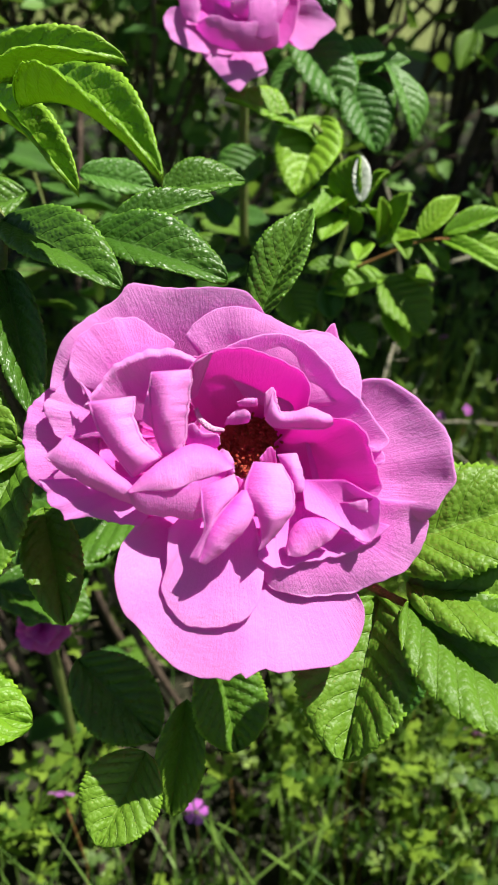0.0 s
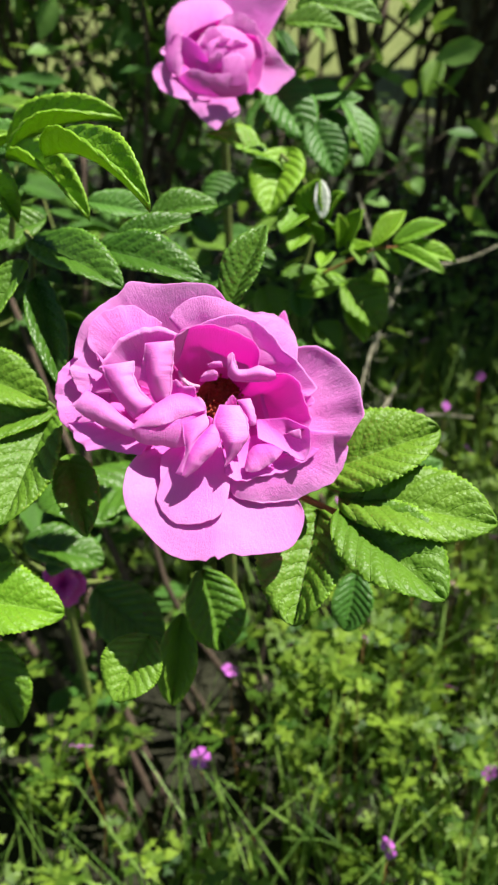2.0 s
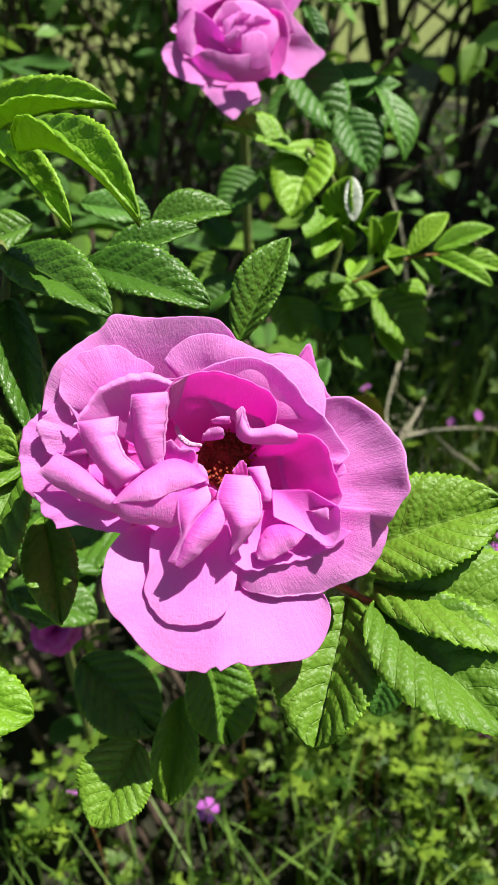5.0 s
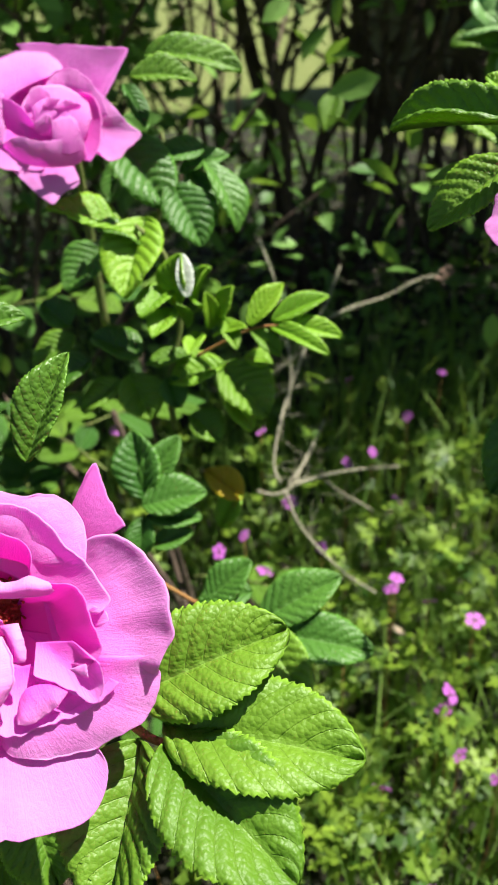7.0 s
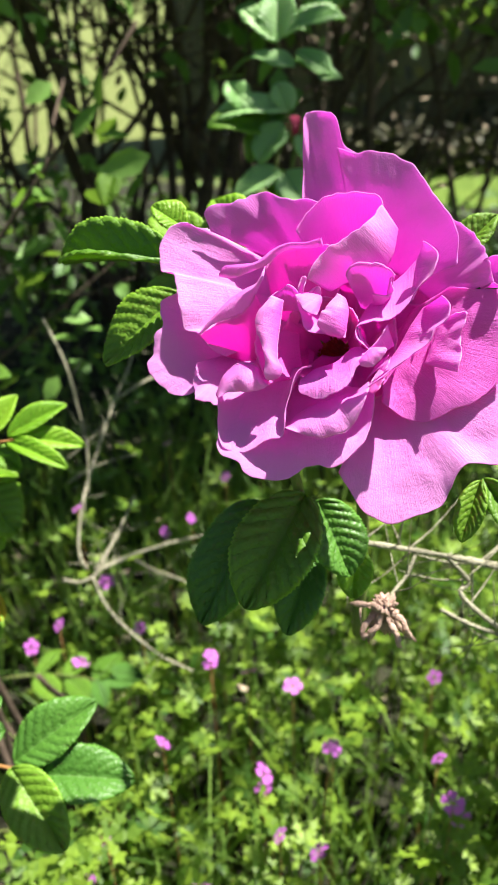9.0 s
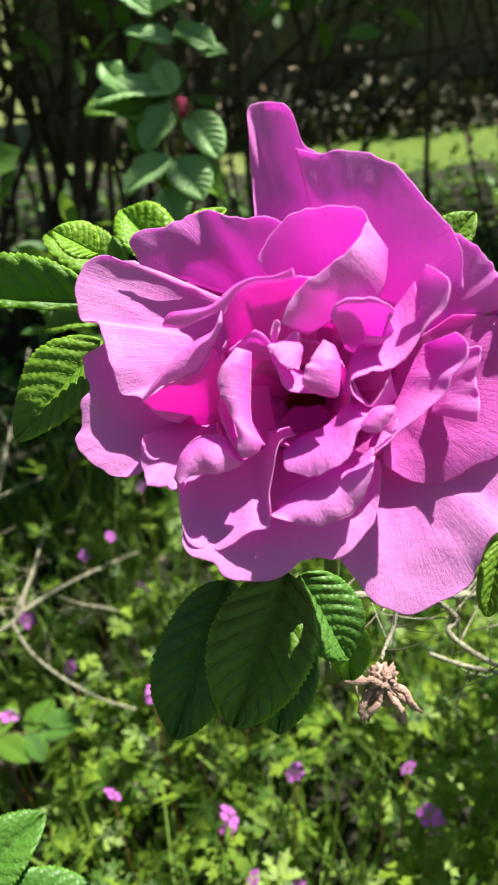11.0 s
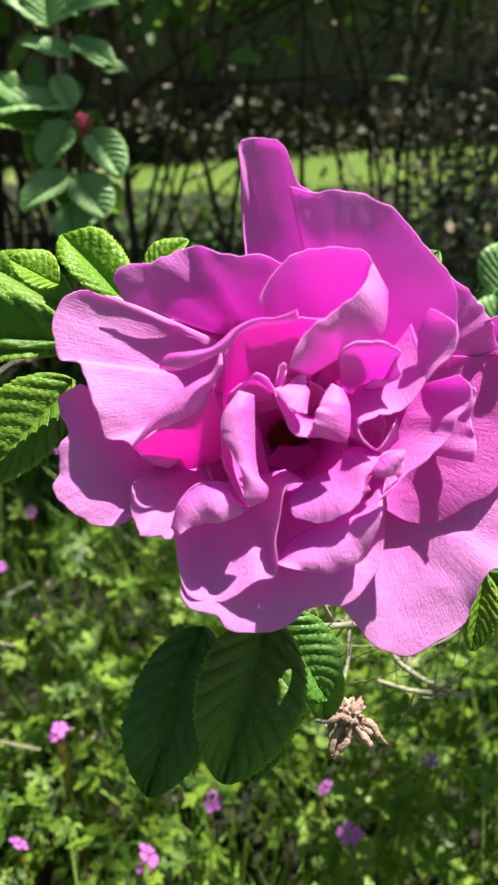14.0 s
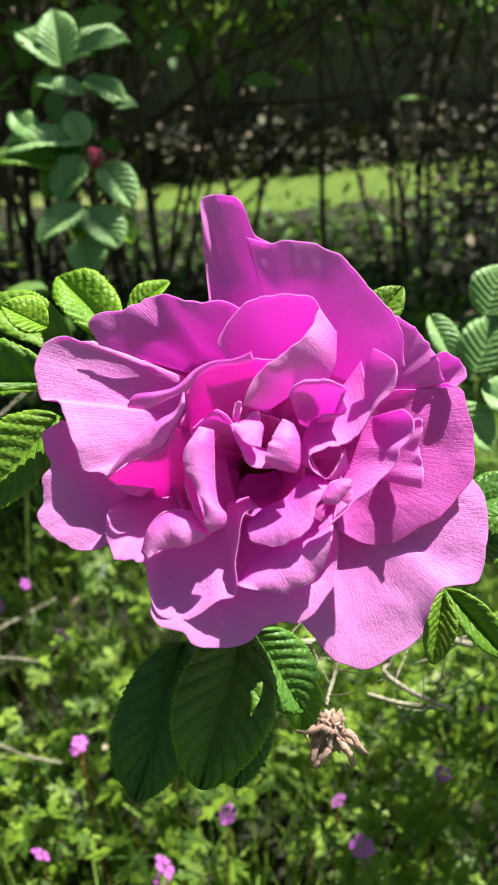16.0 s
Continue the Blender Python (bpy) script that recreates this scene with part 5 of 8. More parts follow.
blade(bloom_ruffled, bloom_ruffled_m, [(-11.2, -7.8, -3.0), (-12.3, -4.6, -3.0), (-12.3, -1.3, -3.0), (-11.4, 1.9, -3.0), (-9.5, 4.6, -3.0)], [(-7.0, -3.9, -24.0), (-7.0, -2.6, -24.0), (-6.6, -1.4, -24.0)], sag=-1.5, wave=0.8, mat=MAT["petal_deep_shade"], seed=21)
blade(bloom_ruffled, bloom_ruffled_m, [(-11.7, 1.2, -3.0), (-10.0, 4.1, -3.0), (-7.6, 6.2, -3.0), (-4.7, 7.4, -3.0), (-1.6, 7.5, -3.0)], [(-6.1, -0.7, -24.0), (-5.1, 0.1, -24.0), (-4.0, 0.6, -24.0)], sag=-1.5, wave=0.8, mat=MAT["petal_deep_shade"], seed=22)
blade(bloom_ruffled, bloom_ruffled_m, [(-5.4, 7.2, -3.0), (-2.3, 7.5, -3.0), (0.7, 6.8, -3.0), (3.4, 5.1, -3.0), (5.4, 2.6, -3.0)], [(-3.0, 0.6, -24.0), (-1.8, 0.4, -24.0), (-0.7, -0.3, -24.0)], sag=-1.5, wave=0.8, mat=MAT["petal_deep_shade"], seed=23)
blade(bloom_ruffled, bloom_ruffled_m, [(2.8, 5.6, -3.0), (5.0, 3.2, -3.0), (6.3, 0.2, -3.0), (6.7, -3.1, -3.0), (6.2, -6.4, -3.0)], [(-0.1, -1.0, -24.0), (0.5, -2.1, -24.0), (0.6, -3.3, -24.0)], sag=-1.5, wave=0.8, mat=MAT["petal_deep_shade"], seed=24)
blade(bloom_ruffled, bloom_ruffled_m, [(-12.3, 29.1, -4.0), (-13.1, 37.4, -2.9), (-13.6, 45.0, -1.8), (-13.7, 49.0, -0.7), (-12.7, 50.3, 0.2), (-10.4, 50.7, 0.7), (-8.1, 50.1, 1.3), (-6.0, 48.7, 1.8), (-4.8, 46.1, 1.5), (-3.8, 43.5, 0.6), (-2.7, 42.2, -0.2), (0.0, 41.1, -1.0)], [(-9.5, 16.6, -10.0), (-3.5, 17.7, -10.0), (2.4, 18.9, -10.0)], sag=-0.6, wave=0.8, curl=0.5, mat=MAT["petal_rich_backlit"], seed=25)
blade(bloom_ruffled, bloom_ruffled_m, [(-4.9, 42.0, -0.0), (-0.5, 40.8, 0.6), (2.2, 41.1, 1.2), (6.6, 40.7, 1.8), (10.0, 39.5, 2.0), (13.1, 38.2, 2.0), (16.3, 34.4, 2.0), (19.2, 31.0, 1.8), (23.0, 26.7, 1.2), (25.2, 23.1, 0.6), (26.0, 16.5, -0.0)], [(2.4, 17.8, -11.0), (9.5, 16.6, -11.0), (16.6, 14.2, -11.0)], sag=1.2, wave=0.8, curl=0.7, mat=MAT["petal_rich_backlit"], seed=26)
blade(bloom_ruffled, bloom_ruffled_m, [(23.6, 27.5, -3.0), (27.6, 25.2, -3.0), (30.5, 22.2, -3.0), (32.5, 18.6, -3.0), (34.3, 13.9, -3.0)], [(16.5, 12.9, -10.0), (21.1, 9.4, -10.0)], sag=0.5, wave=0.64, curl=0.4, mat=MAT["petal_rich_backlit"], seed=27)
blade(bloom_ruffled, bloom_ruffled_m, [(31.7, 18.7, -2.0), (34.5, 19.5, -2.0), (37.3, 17.7, -2.0), (38.5, 15.5, -2.0), (36.5, 12.9, -2.0), (34.3, 13.6, -2.0)], [(29.7, 16.0, -6.0), (32.0, 12.6, -6.0)], sag=-0.6, wave=0.48, curl=0.4, mat=MAT["petal_rich_backlit"], seed=28)
blade(bloom_ruffled, bloom_ruffled_m, [(40.9, -5.3, -9.0), (43.4, -9.2, -8.2), (43.8, -14.9, -7.4), (43.0, -20.8, -6.6), (41.1, -26.1, -5.8), (36.2, -26.7, -5.0), (33.9, -27.2, -4.8), (32.3, -29.4, -4.6), (31.1, -33.8, -4.4), (29.7, -37.4, -4.2), (24.8, -40.5, -4.0), (19.1, -43.4, -4.0), (14.7, -42.3, -4.0), (11.7, -40.6, -4.0), (9.0, -37.3, -4.0), (5.6, -33.3, -4.0)], [(21.4, -11.9, -12.0), (14.3, -11.9, -12.0), (9.5, -14.3, -12.0)], sag=1.5, wave=0.96, curl=0.5, seed=29)
blade(bloom_ruffled, bloom_ruffled_m, [(24.9, 12.4, -4.0), (31.6, 12.4, -4.2), (37.9, 12.7, -4.5), (39.2, 8.8, -4.7), (40.3, 4.3, -4.9), (40.7, 0.0, -5.2), (40.2, -5.2, -5.4), (36.6, -10.0, -5.6), (33.5, -13.2, -5.8), (29.7, -14.9, -5.9), (26.2, -17.7, -5.7), (22.8, -18.9, -5.5), (18.2, -18.3, -5.2), (13.2, -15.5, -5.0)], [(16.4, 7.0, -9.0), (14.0, 1.2, -9.0), (11.7, -5.8, -9.0)], sag=1.2, wave=0.8, curl=0.5, mat=MAT["petal_deep_shade"], seed=30)
blade(bloom_ruffled, bloom_ruffled_m, [(-43.5, 6.5, -9.0), (-47.0, 4.0, -8.2), (-47.0, 1.2, -7.4), (-44.7, -2.6, -6.5), (-46.3, -5.8, -5.8), (-46.4, -10.2, -5.3), (-47.2, -12.6, -4.7), (-45.8, -15.6, -4.2), (-42.2, -18.4, -4.0), (-37.6, -20.1, -4.0), (-33.5, -18.9, -4.0), (-32.1, -16.9, -4.0)], [(-31.4, 1.2, -13.0), (-26.5, -3.6, -13.0), (-25.3, -9.6, -13.0)], sag=1.2, wave=0.96, curl=0.7, seed=31)
blade(bloom_ruffled, bloom_ruffled_m, [(-32.0, -11.7, 0.0), (-32.3, -14.9, 0.7), (-31.7, -17.8, 1.3), (-30.0, -20.4, 2.0), (-27.4, -20.9, 2.0), (-25.2, -21.4, 2.0), (-23.8, -20.2, 2.0)], [(-28.2, -8.2, -9.0), (-21.1, -8.2, -9.0), (-16.4, -9.4, -9.0)], sag=1.4, wave=0.64, curl=0.6, seed=32)
blade(bloom_ruffled, bloom_ruffled_m, [(-36.0, 22.4, -4.0), (-38.6, 22.2, -3.7), (-41.1, 23.2, -3.5), (-43.8, 22.8, -3.2), (-46.1, 20.5, -3.0), (-47.4, 17.0, -2.5), (-46.7, 12.7, -2.0), (-45.6, 10.4, -1.5), (-42.6, 10.1, -1.0), (-41.3, 7.6, -1.2), (-39.8, 4.3, -1.5), (-38.3, -0.0, -1.7), (-37.2, -3.6, -2.0), (-34.3, -4.1, -2.2), (-32.1, -5.2, -2.5), (-29.4, -7.9, -2.7), (-26.0, -9.1, -3.0)], [(-12.0, 13.2, -12.0), (-13.2, 7.2, -12.0), (-14.4, -0.0, -12.0)], sag=1.0, wave=0.8, curl=0.8, seed=33)
blade(bloom_ruffled, bloom_ruffled_m, [(-34.5, 21.4, -3.0), (-36.0, 25.4, -2.5), (-33.9, 27.6, -2.0), (-29.2, 28.1, -1.5), (-26.2, 29.1, -1.0), (-24.4, 30.5, -0.7), (-21.6, 31.2, -0.5), (-18.3, 30.1, -0.2), (-14.9, 29.2, 0.0), (-10.4, 29.5, -0.0), (-8.2, 29.3, -0.0), (-6.4, 28.2, 0.0), (-3.1, 25.9, 0.0)], [(-17.6, 16.5, -9.0), (-11.7, 16.5, -9.0), (-5.9, 17.6, -9.0)], sag=1.2, wave=0.8, curl=0.6, mat=MAT["petal_rich_backlit"], seed=34)
blade(bloom_ruffled, bloom_ruffled_m, [(12.4, -14.6, 4.0), (12.7, -19.2, 4.2), (11.7, -24.6, 4.4), (9.2, -28.8, 4.6), (5.3, -32.4, 4.8), (2.1, -31.9, 5.0), (-1.1, -33.1, 5.0), (-4.3, -35.8, 5.0), (-7.5, -36.9, 5.0), (-11.7, -37.4, 5.0), (-14.4, -36.3, 5.0), (-16.0, -34.2, 4.8), (-18.2, -33.3, 4.6), (-21.3, -32.9, 4.4), (-22.8, -31.2, 4.2), (-22.8, -28.9, 4.0)], [(7.0, -12.8, -8.0), (-2.3, -12.8, -8.0), (-14.0, -15.2, -8.0)], sag=2.0, wave=0.72, curl=0.5, seed=35)
blade(bloom_ruffled, bloom_ruffled_m, [(-24.4, -19.2, 4.0), (-23.7, -22.8, 4.3), (-23.1, -26.8, 4.6), (-21.8, -30.2, 4.9), (-19.2, -31.8, 5.2), (-16.0, -31.9, 5.5), (-12.7, -29.8, 5.8), (-10.0, -27.8, 6.2), (-6.8, -27.2, 6.5), (-6.3, -24.3, 6.8), (-6.7, -21.1, 7.0), (-6.1, -16.9, 7.0), (-5.1, -11.8, 7.0), (-2.3, -10.4, 7.0)], [(-20.5, -14.8, -4.0), (-14.8, -11.4, -4.0), (-9.1, -10.2, -4.0), (-4.5, -9.1, -4.0)], sag=-0.6, wave=0.48, curl=0.4, seed=36)
blade(bloom_ruffled, bloom_ruffled_m, [(-23.0, -20.1, 7.0), (-21.1, -18.6, 7.0), (-19.0, -18.0, 7.0), (-15.8, -17.7, 7.0), (-13.1, -16.7, 7.0), (-11.4, -15.5, 7.0)], [(-24.7, -19.2, 4.0), (-23.4, -15.0, 4.7), (-20.8, -12.0, 5.3), (-18.1, -11.3, 6.0), (-15.3, -11.5, 5.7), (-13.2, -13.9, 5.3), (-11.5, -15.5, 5.0)], sag=1.4, wave=0.64, back=0.6, seed=37)
blade(bloom_ruffled, bloom_ruffled_m, [(11.5, -13.2, 7.0), (10.7, -17.8, 7.7), (8.5, -22.9, 8.3), (5.2, -25.0, 9.0), (2.1, -25.9, 8.7), (-2.1, -25.5, 8.3), (-6.1, -24.8, 8.0)], [(11.1, -12.2, 6.0), (8.3, -14.8, 5.6), (4.3, -16.2, 5.2), (-0.0, -18.4, 4.8), (-4.3, -21.4, 4.4), (-6.7, -24.7, 4.0)], sag=1.8, wave=0.8, curl=0.4, back=0.4, seed=38)
blade(bloom_ruffled, bloom_ruffled_m, [(-4.2, -14.6, 8.0), (-3.5, -16.4, 8.7), (-0.0, -17.2, 9.3), (3.3, -16.5, 10.0), (7.2, -13.4, 9.7), (8.5, -9.3, 9.3), (11.6, -7.0, 9.0)], [(-4.5, -13.6, 6.0), (-1.3, -10.6, 5.5), (3.0, -8.5, 5.0), (6.4, -4.8, 4.5), (10.2, -5.1, 4.0)], sag=1.4, wave=0.4, curl=0.5, mat=MAT["petal_rich_backlit"], seed=39)
blade(bloom_ruffled, bloom_ruffled_m, [(9.6, -9.4, 11.0), (12.2, -9.2, 11.0), (14.5, -5.9, 11.0), (14.3, -4.9, 11.0)], [(9.0, -8.4, 11.0), (11.2, -5.7, 11.0), (14.1, -4.9, 11.0)], sag=0.9, wave=0.16, back=0.6, seed=40)
blade(bloom_ruffled, bloom_ruffled_m, [(-26.9, 8.3, 7.0), (-23.0, 8.1, 7.4), (-18.9, 9.9, 7.9), (-15.5, 11.6, 8.0), (-13.4, 14.1, 8.0), (-10.3, 15.8, 7.9), (-6.3, 16.2, 7.4), (-3.2, 16.9, 7.0)], [(-26.7, 8.6, 8.0), (-25.4, 10.5, 8.4), (-21.7, 11.0, 8.9), (-17.7, 11.9, 9.0), (-14.0, 15.1, 9.0), (-10.6, 16.7, 8.9), (-7.1, 17.1, 8.4), (-3.6, 18.5, 8.0)], sag=0.7, wave=0.4, seed=41)
blade(bloom_ruffled, bloom_ruffled_m, [(-15.9, 10.6, 7.0), (-13.7, 14.3, 7.0), (-10.0, 16.1, 7.0), (-4.2, 17.4, 7.0), (2.1, 16.9, 7.0)], [(-16.3, 2.3, -8.0), (-11.7, 1.2, -8.0), (-5.8, 2.3, -8.0), (-1.2, 3.5, -8.0)], sag=-1.5, wave=0.4, mat=MAT["petal_deep_shade"], seed=42)
blade(bloom_ruffled, bloom_ruffled_m, [(-31.9, -5.1, 2.0), (-27.2, -1.7, 3.2), (-23.1, -0.5, 4.4), (-20.1, 1.5, 5.4), (-17.9, 5.3, 6.2), (-16.1, 8.9, 7.0)], [(-31.8, -4.6, 2.0), (-28.8, -0.9, 3.2), (-24.8, 3.4, 4.4), (-20.8, 6.2, 5.2), (-17.9, 7.9, 5.6), (-16.4, 11.7, 6.0)], sag=1.0, wave=0.4, curl=0.3, seed=43)
blade(bloom_ruffled, bloom_ruffled_m, [(-32.0, -5.2, 1.6), (-27.0, -2.0, 3.1), (-22.8, -0.6, 4.6), (-19.9, 1.3, 5.6), (-17.8, 5.1, 6.6)], [(-29.0, -8.4, -7.0), (-22.0, -9.3, -7.0), (-16.2, -7.0, -7.0), (-15.1, -2.3, -7.0)], sag=-0.6, wave=0.32, mat=MAT["petal_deep_shade"], seed=44)
blade(bloom_ruffled, bloom_ruffled_m, [(-13.2, 4.6, 8.0), (-15.7, 0.6, 8.5), (-15.9, -2.1, 9.0), (-14.0, -6.2, 9.5), (-12.4, -9.3, 10.0), (-12.0, -13.0, 9.5), (-11.3, -14.7, 9.0)], [(-10.8, 4.0, 7.0), (-10.7, -1.1, 7.5), (-10.5, -6.3, 8.0), (-9.8, -9.8, 8.5), (-8.4, -11.6, 9.0), (-8.7, -13.5, 9.0), (-10.4, -14.6, 9.0)], sag=1.4, wave=0.4, curl=0.4, back=0.4, seed=45)
blade(bloom_ruffled, bloom_ruffled_m, [(-11.4, -15.3, 7.0), (-14.2, -11.1, 7.0), (-15.8, -7.4, 7.0), (-16.2, -2.1, 7.0)], [(-6.9, -11.6, -7.0), (-8.1, -6.9, -7.0), (-9.3, -1.2, -7.0)], sag=-1.0, wave=0.32, mat=MAT["petal_deep_shade"], seed=46)
blade(bloom_ruffled, bloom_ruffled_m, [(2.1, 6.0, 10.0), (-0.6, 0.8, 11.3), (-1.0, -1.5, 11.7), (0.2, -2.9, 11.0)], [(4.1, 5.0, 10.0), (5.2, 1.9, 10.7), (4.9, -3.3, 10.7), (2.6, -3.5, 10.0)], sag=1.2, wave=0.48, seed=47)
blade(bloom_ruffled, bloom_ruffled_m, [(-7.4, 4.8, 10.0), (-4.5, 1.4, 11.0), (-1.9, 0.8, 10.0)], [(-5.4, 5.8, 9.0), (-1.7, 5.2, 9.0), (-1.7, 2.3, 9.0)], sag=0.5, wave=0.32, seed=48)
blade(bloom_ruffled, bloom_ruffled_m, [(-7.5, 5.0, 9.0), (-5.8, 1.0, 9.0), (-3.5, -2.7, 9.0), (1.0, -2.9, 9.0), (5.0, -3.4, 9.0)], [(-4.3, 4.3, 5.0), (-2.1, 1.1, 5.0), (1.1, 0.0, 5.0), (4.3, 0.0, 5.0)], sag=0.5, wave=0.32, curl=0.3, mat=MAT["petal_rich_backlit"], seed=49)
blade(bloom_ruffled, bloom_ruffled_m, [(-5.0, 5.7, 9.0), (-2.9, 7.5, 9.0), (-1.9, 6.2, 9.0), (-2.6, 4.2, 9.0)], [(-5.8, 4.3, 6.0), (-3.7, 3.7, 6.0)], sag=0.3, wave=0.32, mat=MAT["petal_rich_backlit"], seed=50)
blade(bloom_ruffled, bloom_ruffled_m, [(-7.0, 6.4, 10.0), (-6.4, 9.1, 10.0), (-5.4, 8.8, 10.0), (-5.8, 6.0, 10.0)], [(-7.3, 5.8, 8.0), (-5.9, 5.5, 8.0)], sag=0.3, wave=0.16, seed=51)
blade(bloom_ruffled, bloom_ruffled_m, [(-14.9, 4.3, 6.0), (-10.6, 7.7, 6.0), (-8.5, 6.9, 6.0), (-7.2, 5.3, 6.0)], [(-15.7, 2.8, -2.0), (-10.7, 3.4, -2.0), (-7.3, 3.4, -2.0)], sag=0.3, wave=0.48, mat=MAT["petal_rich_backlit"], seed=52)
blade(bloom_ruffled, bloom_ruffled_m, [(-10.1, 19.9, 7.0), (-8.9, 22.7, 7.0), (-4.6, 27.7, 7.0), (1.9, 29.2, 7.2), (7.6, 28.5, 7.6), (9.1, 26.4, 8.0)], [(-4.7, 12.9, -9.0), (1.2, 12.9, -9.0), (7.0, 15.2, -9.0)], sag=-1.6, wave=0.4, curl=0.6, mat=MAT["petal_rich_backlit"], seed=53)
blade(bloom_ruffled, bloom_ruffled_m, [(9.0, 26.2, 9.0), (6.5, 21.1, 11.2), (1.8, 17.3, 12.0), (-2.7, 13.6, 11.7), (-5.0, 8.5, 11.0)], [(12.5, 22.6, 4.0), (12.0, 16.1, 4.0), (9.2, 11.8, 4.0), (4.3, 10.8, 3.5), (-1.1, 7.6, 3.0)], sag=1.2, wave=0.48, curl=0.4, seed=54)
blade(bloom_ruffled, bloom_ruffled_m, [(3.4, 9.9, 10.0), (4.1, 11.7, 10.6), (6.1, 12.6, 11.0), (9.7, 12.8, 11.0), (12.3, 12.2, 10.6), (13.8, 11.1, 10.0)], [(5.6, 5.6, -2.0), (8.9, 4.5, -2.0), (12.3, 5.6, -2.0)], sag=-1.0, wave=0.24, curl=0.7, roll=2.0, mat=MAT["petal_rich_backlit"], seed=55)
blade(bloom_ruffled, bloom_ruffled_m, [(13.9, 11.4, 9.0), (13.0, 10.2, 9.0), (14.1, 7.7, 9.0), (12.5, 6.7, 8.5), (9.4, 6.9, 8.0)], [(12.0, 6.0, 1.0), (11.0, 5.5, 1.0), (8.8, 5.5, 1.0)], sag=0.3, wave=0.16, mat=MAT["petal_rich_backlit"], seed=56)
blade(bloom_ruffled, bloom_ruffled_m, [(18.8, 18.9, 9.0), (21.5, 17.0, 10.8), (22.6, 14.7, 12.0), (21.8, 11.2, 12.0), (19.5, 8.6, 10.8), (18.1, 6.4, 9.0)], [(18.9, 18.9, 7.0), (17.8, 15.9, 5.5), (17.6, 11.7, 5.0), (18.0, 8.1, 5.5), (18.3, 6.5, 7.0)], sag=-0.8, wave=0.32, curl=0.3, seed=57)
blade(bloom_ruffled, bloom_ruffled_m, [(18.8, 7.8, 8.0), (16.6, 4.0, 8.5), (13.5, 1.5, 9.0), (10.0, 0.7, 9.0), (7.2, -0.6, 9.0), (7.5, -3.1, 9.0), (9.9, -5.0, 9.0)], [(17.6, 17.7, -0.0), (14.3, 13.2, 0.0), (9.9, 8.8, -0.0), (6.6, 3.3, 0.5), (5.5, -2.2, 1.0)], sag=-1.2, wave=0.4, curl=0.3, mat=MAT["petal_rich_backlit"], seed=58)
blade(bloom_ruffled, bloom_ruffled_m, [(7.2, -0.6, 8.0), (8.4, -3.6, 8.0), (10.4, -5.0, 8.0), (12.5, -2.1, 8.0), (13.6, 0.5, 8.0)], [(8.6, -3.2, 3.0), (11.9, -5.4, 3.0), (15.1, -3.2, 3.0)], sag=-0.5, wave=0.32, mat=MAT["petal_rich_backlit"], seed=59)
blade(bloom_ruffled, bloom_ruffled_m, [(24.2, 7.9, 7.0), (26.2, 5.9, 7.4), (25.9, 2.9, 7.7), (23.7, 0.6, 8.0), (22.9, -2.3, 8.0), (19.8, -5.4, 8.0), (16.7, -8.3, 7.7), (13.2, -11.5, 7.4), (10.5, -14.1, 7.0)], [(19.7, 6.8, -3.0), (17.5, 2.2, -2.5), (15.4, -3.3, -2.0), (12.9, -7.8, -1.0), (10.5, -11.6, -0.0)], sag=-1.2, wave=0.48, curl=0.9, mat=MAT["petal_rich_backlit"], seed=60)
blade(bloom_ruffled, bloom_ruffled_m, [(27.4, 6.1, -1.0), (29.7, 6.1, -1.0), (29.0, 1.1, -1.0), (29.8, -3.3, -1.0), (29.4, -7.2, -1.0)], [(23.9, 4.6, -5.0), (22.7, -1.1, -5.0), (21.6, -5.7, -5.0)], sag=0.4, wave=0.8, mat=MAT["petal_rich_backlit"], seed=61)
blade(bloom_ruffled, bloom_ruffled_m, [(15.2, -6.3, 7.0), (14.5, -9.4, 7.0), (11.5, -12.6, 7.0)], [(9.8, -11.4, 2.0), (12.0, -7.6, 2.0), (14.1, -5.4, 2.0)], sag=0.5, wave=0.32, seed=62)
disc(bloom_ruffled, bloom_ruffled_m, (-2.6, -5.1, -24.5), 6.0)

bloom_far = empty("rose_bloom", (0.0033, 0.3599, 0.6671), "pink double rose with pointed outer petals, higher on the shrub", "flower", "pink blooms")
bloom_far_m = Matrix(((0.99764, 0.02563, 0.06366, 0.00332), (0.05965, 0.13495, -0.98906, 0.35988), (-0.03394, 0.99052, 0.13310, 0.66706), (0, 0, 0, 1)))
blade(bloom_far, bloom_far_m, [(17.8, 2.5, -5.2), (19.1, -3.3, -2.4), (18.2, -9.0, 0.3), (15.2, -14.3, 2.9), (10.3, -18.4, 4.8)], [(5.9, -3.6, -8.3), (5.6, -6.0, -7.1), (4.4, -8.1, -6.1)], sag=-1.0, wave=0.65, mat=MAT["petal_deep_shade"], seed=1)
blade(bloom_far, bloom_far_m, [(16.1, -13.1, 2.3), (11.6, -17.5, 4.4), (5.7, -20.5, 5.9), (-1.0, -21.8, 6.5), (-7.8, -21.1, 6.1)], [(3.1, -9.4, -5.5), (0.8, -10.7, -4.9), (-1.7, -11.2, -4.6)], sag=-1.0, wave=0.65, mat=MAT["petal_deep_shade"], seed=2)
blade(bloom_far, bloom_far_m, [(0.6, -21.6, 6.4), (-6.2, -21.5, 6.3), (-12.7, -19.4, 5.3), (-18.0, -15.7, 3.5), (-21.7, -10.8, 1.2)], [(-3.7, -11.0, -4.7), (-6.2, -10.2, -5.1), (-8.2, -8.7, -5.8)], sag=-1.0, wave=0.65, mat=MAT["petal_deep_shade"], seed=3)
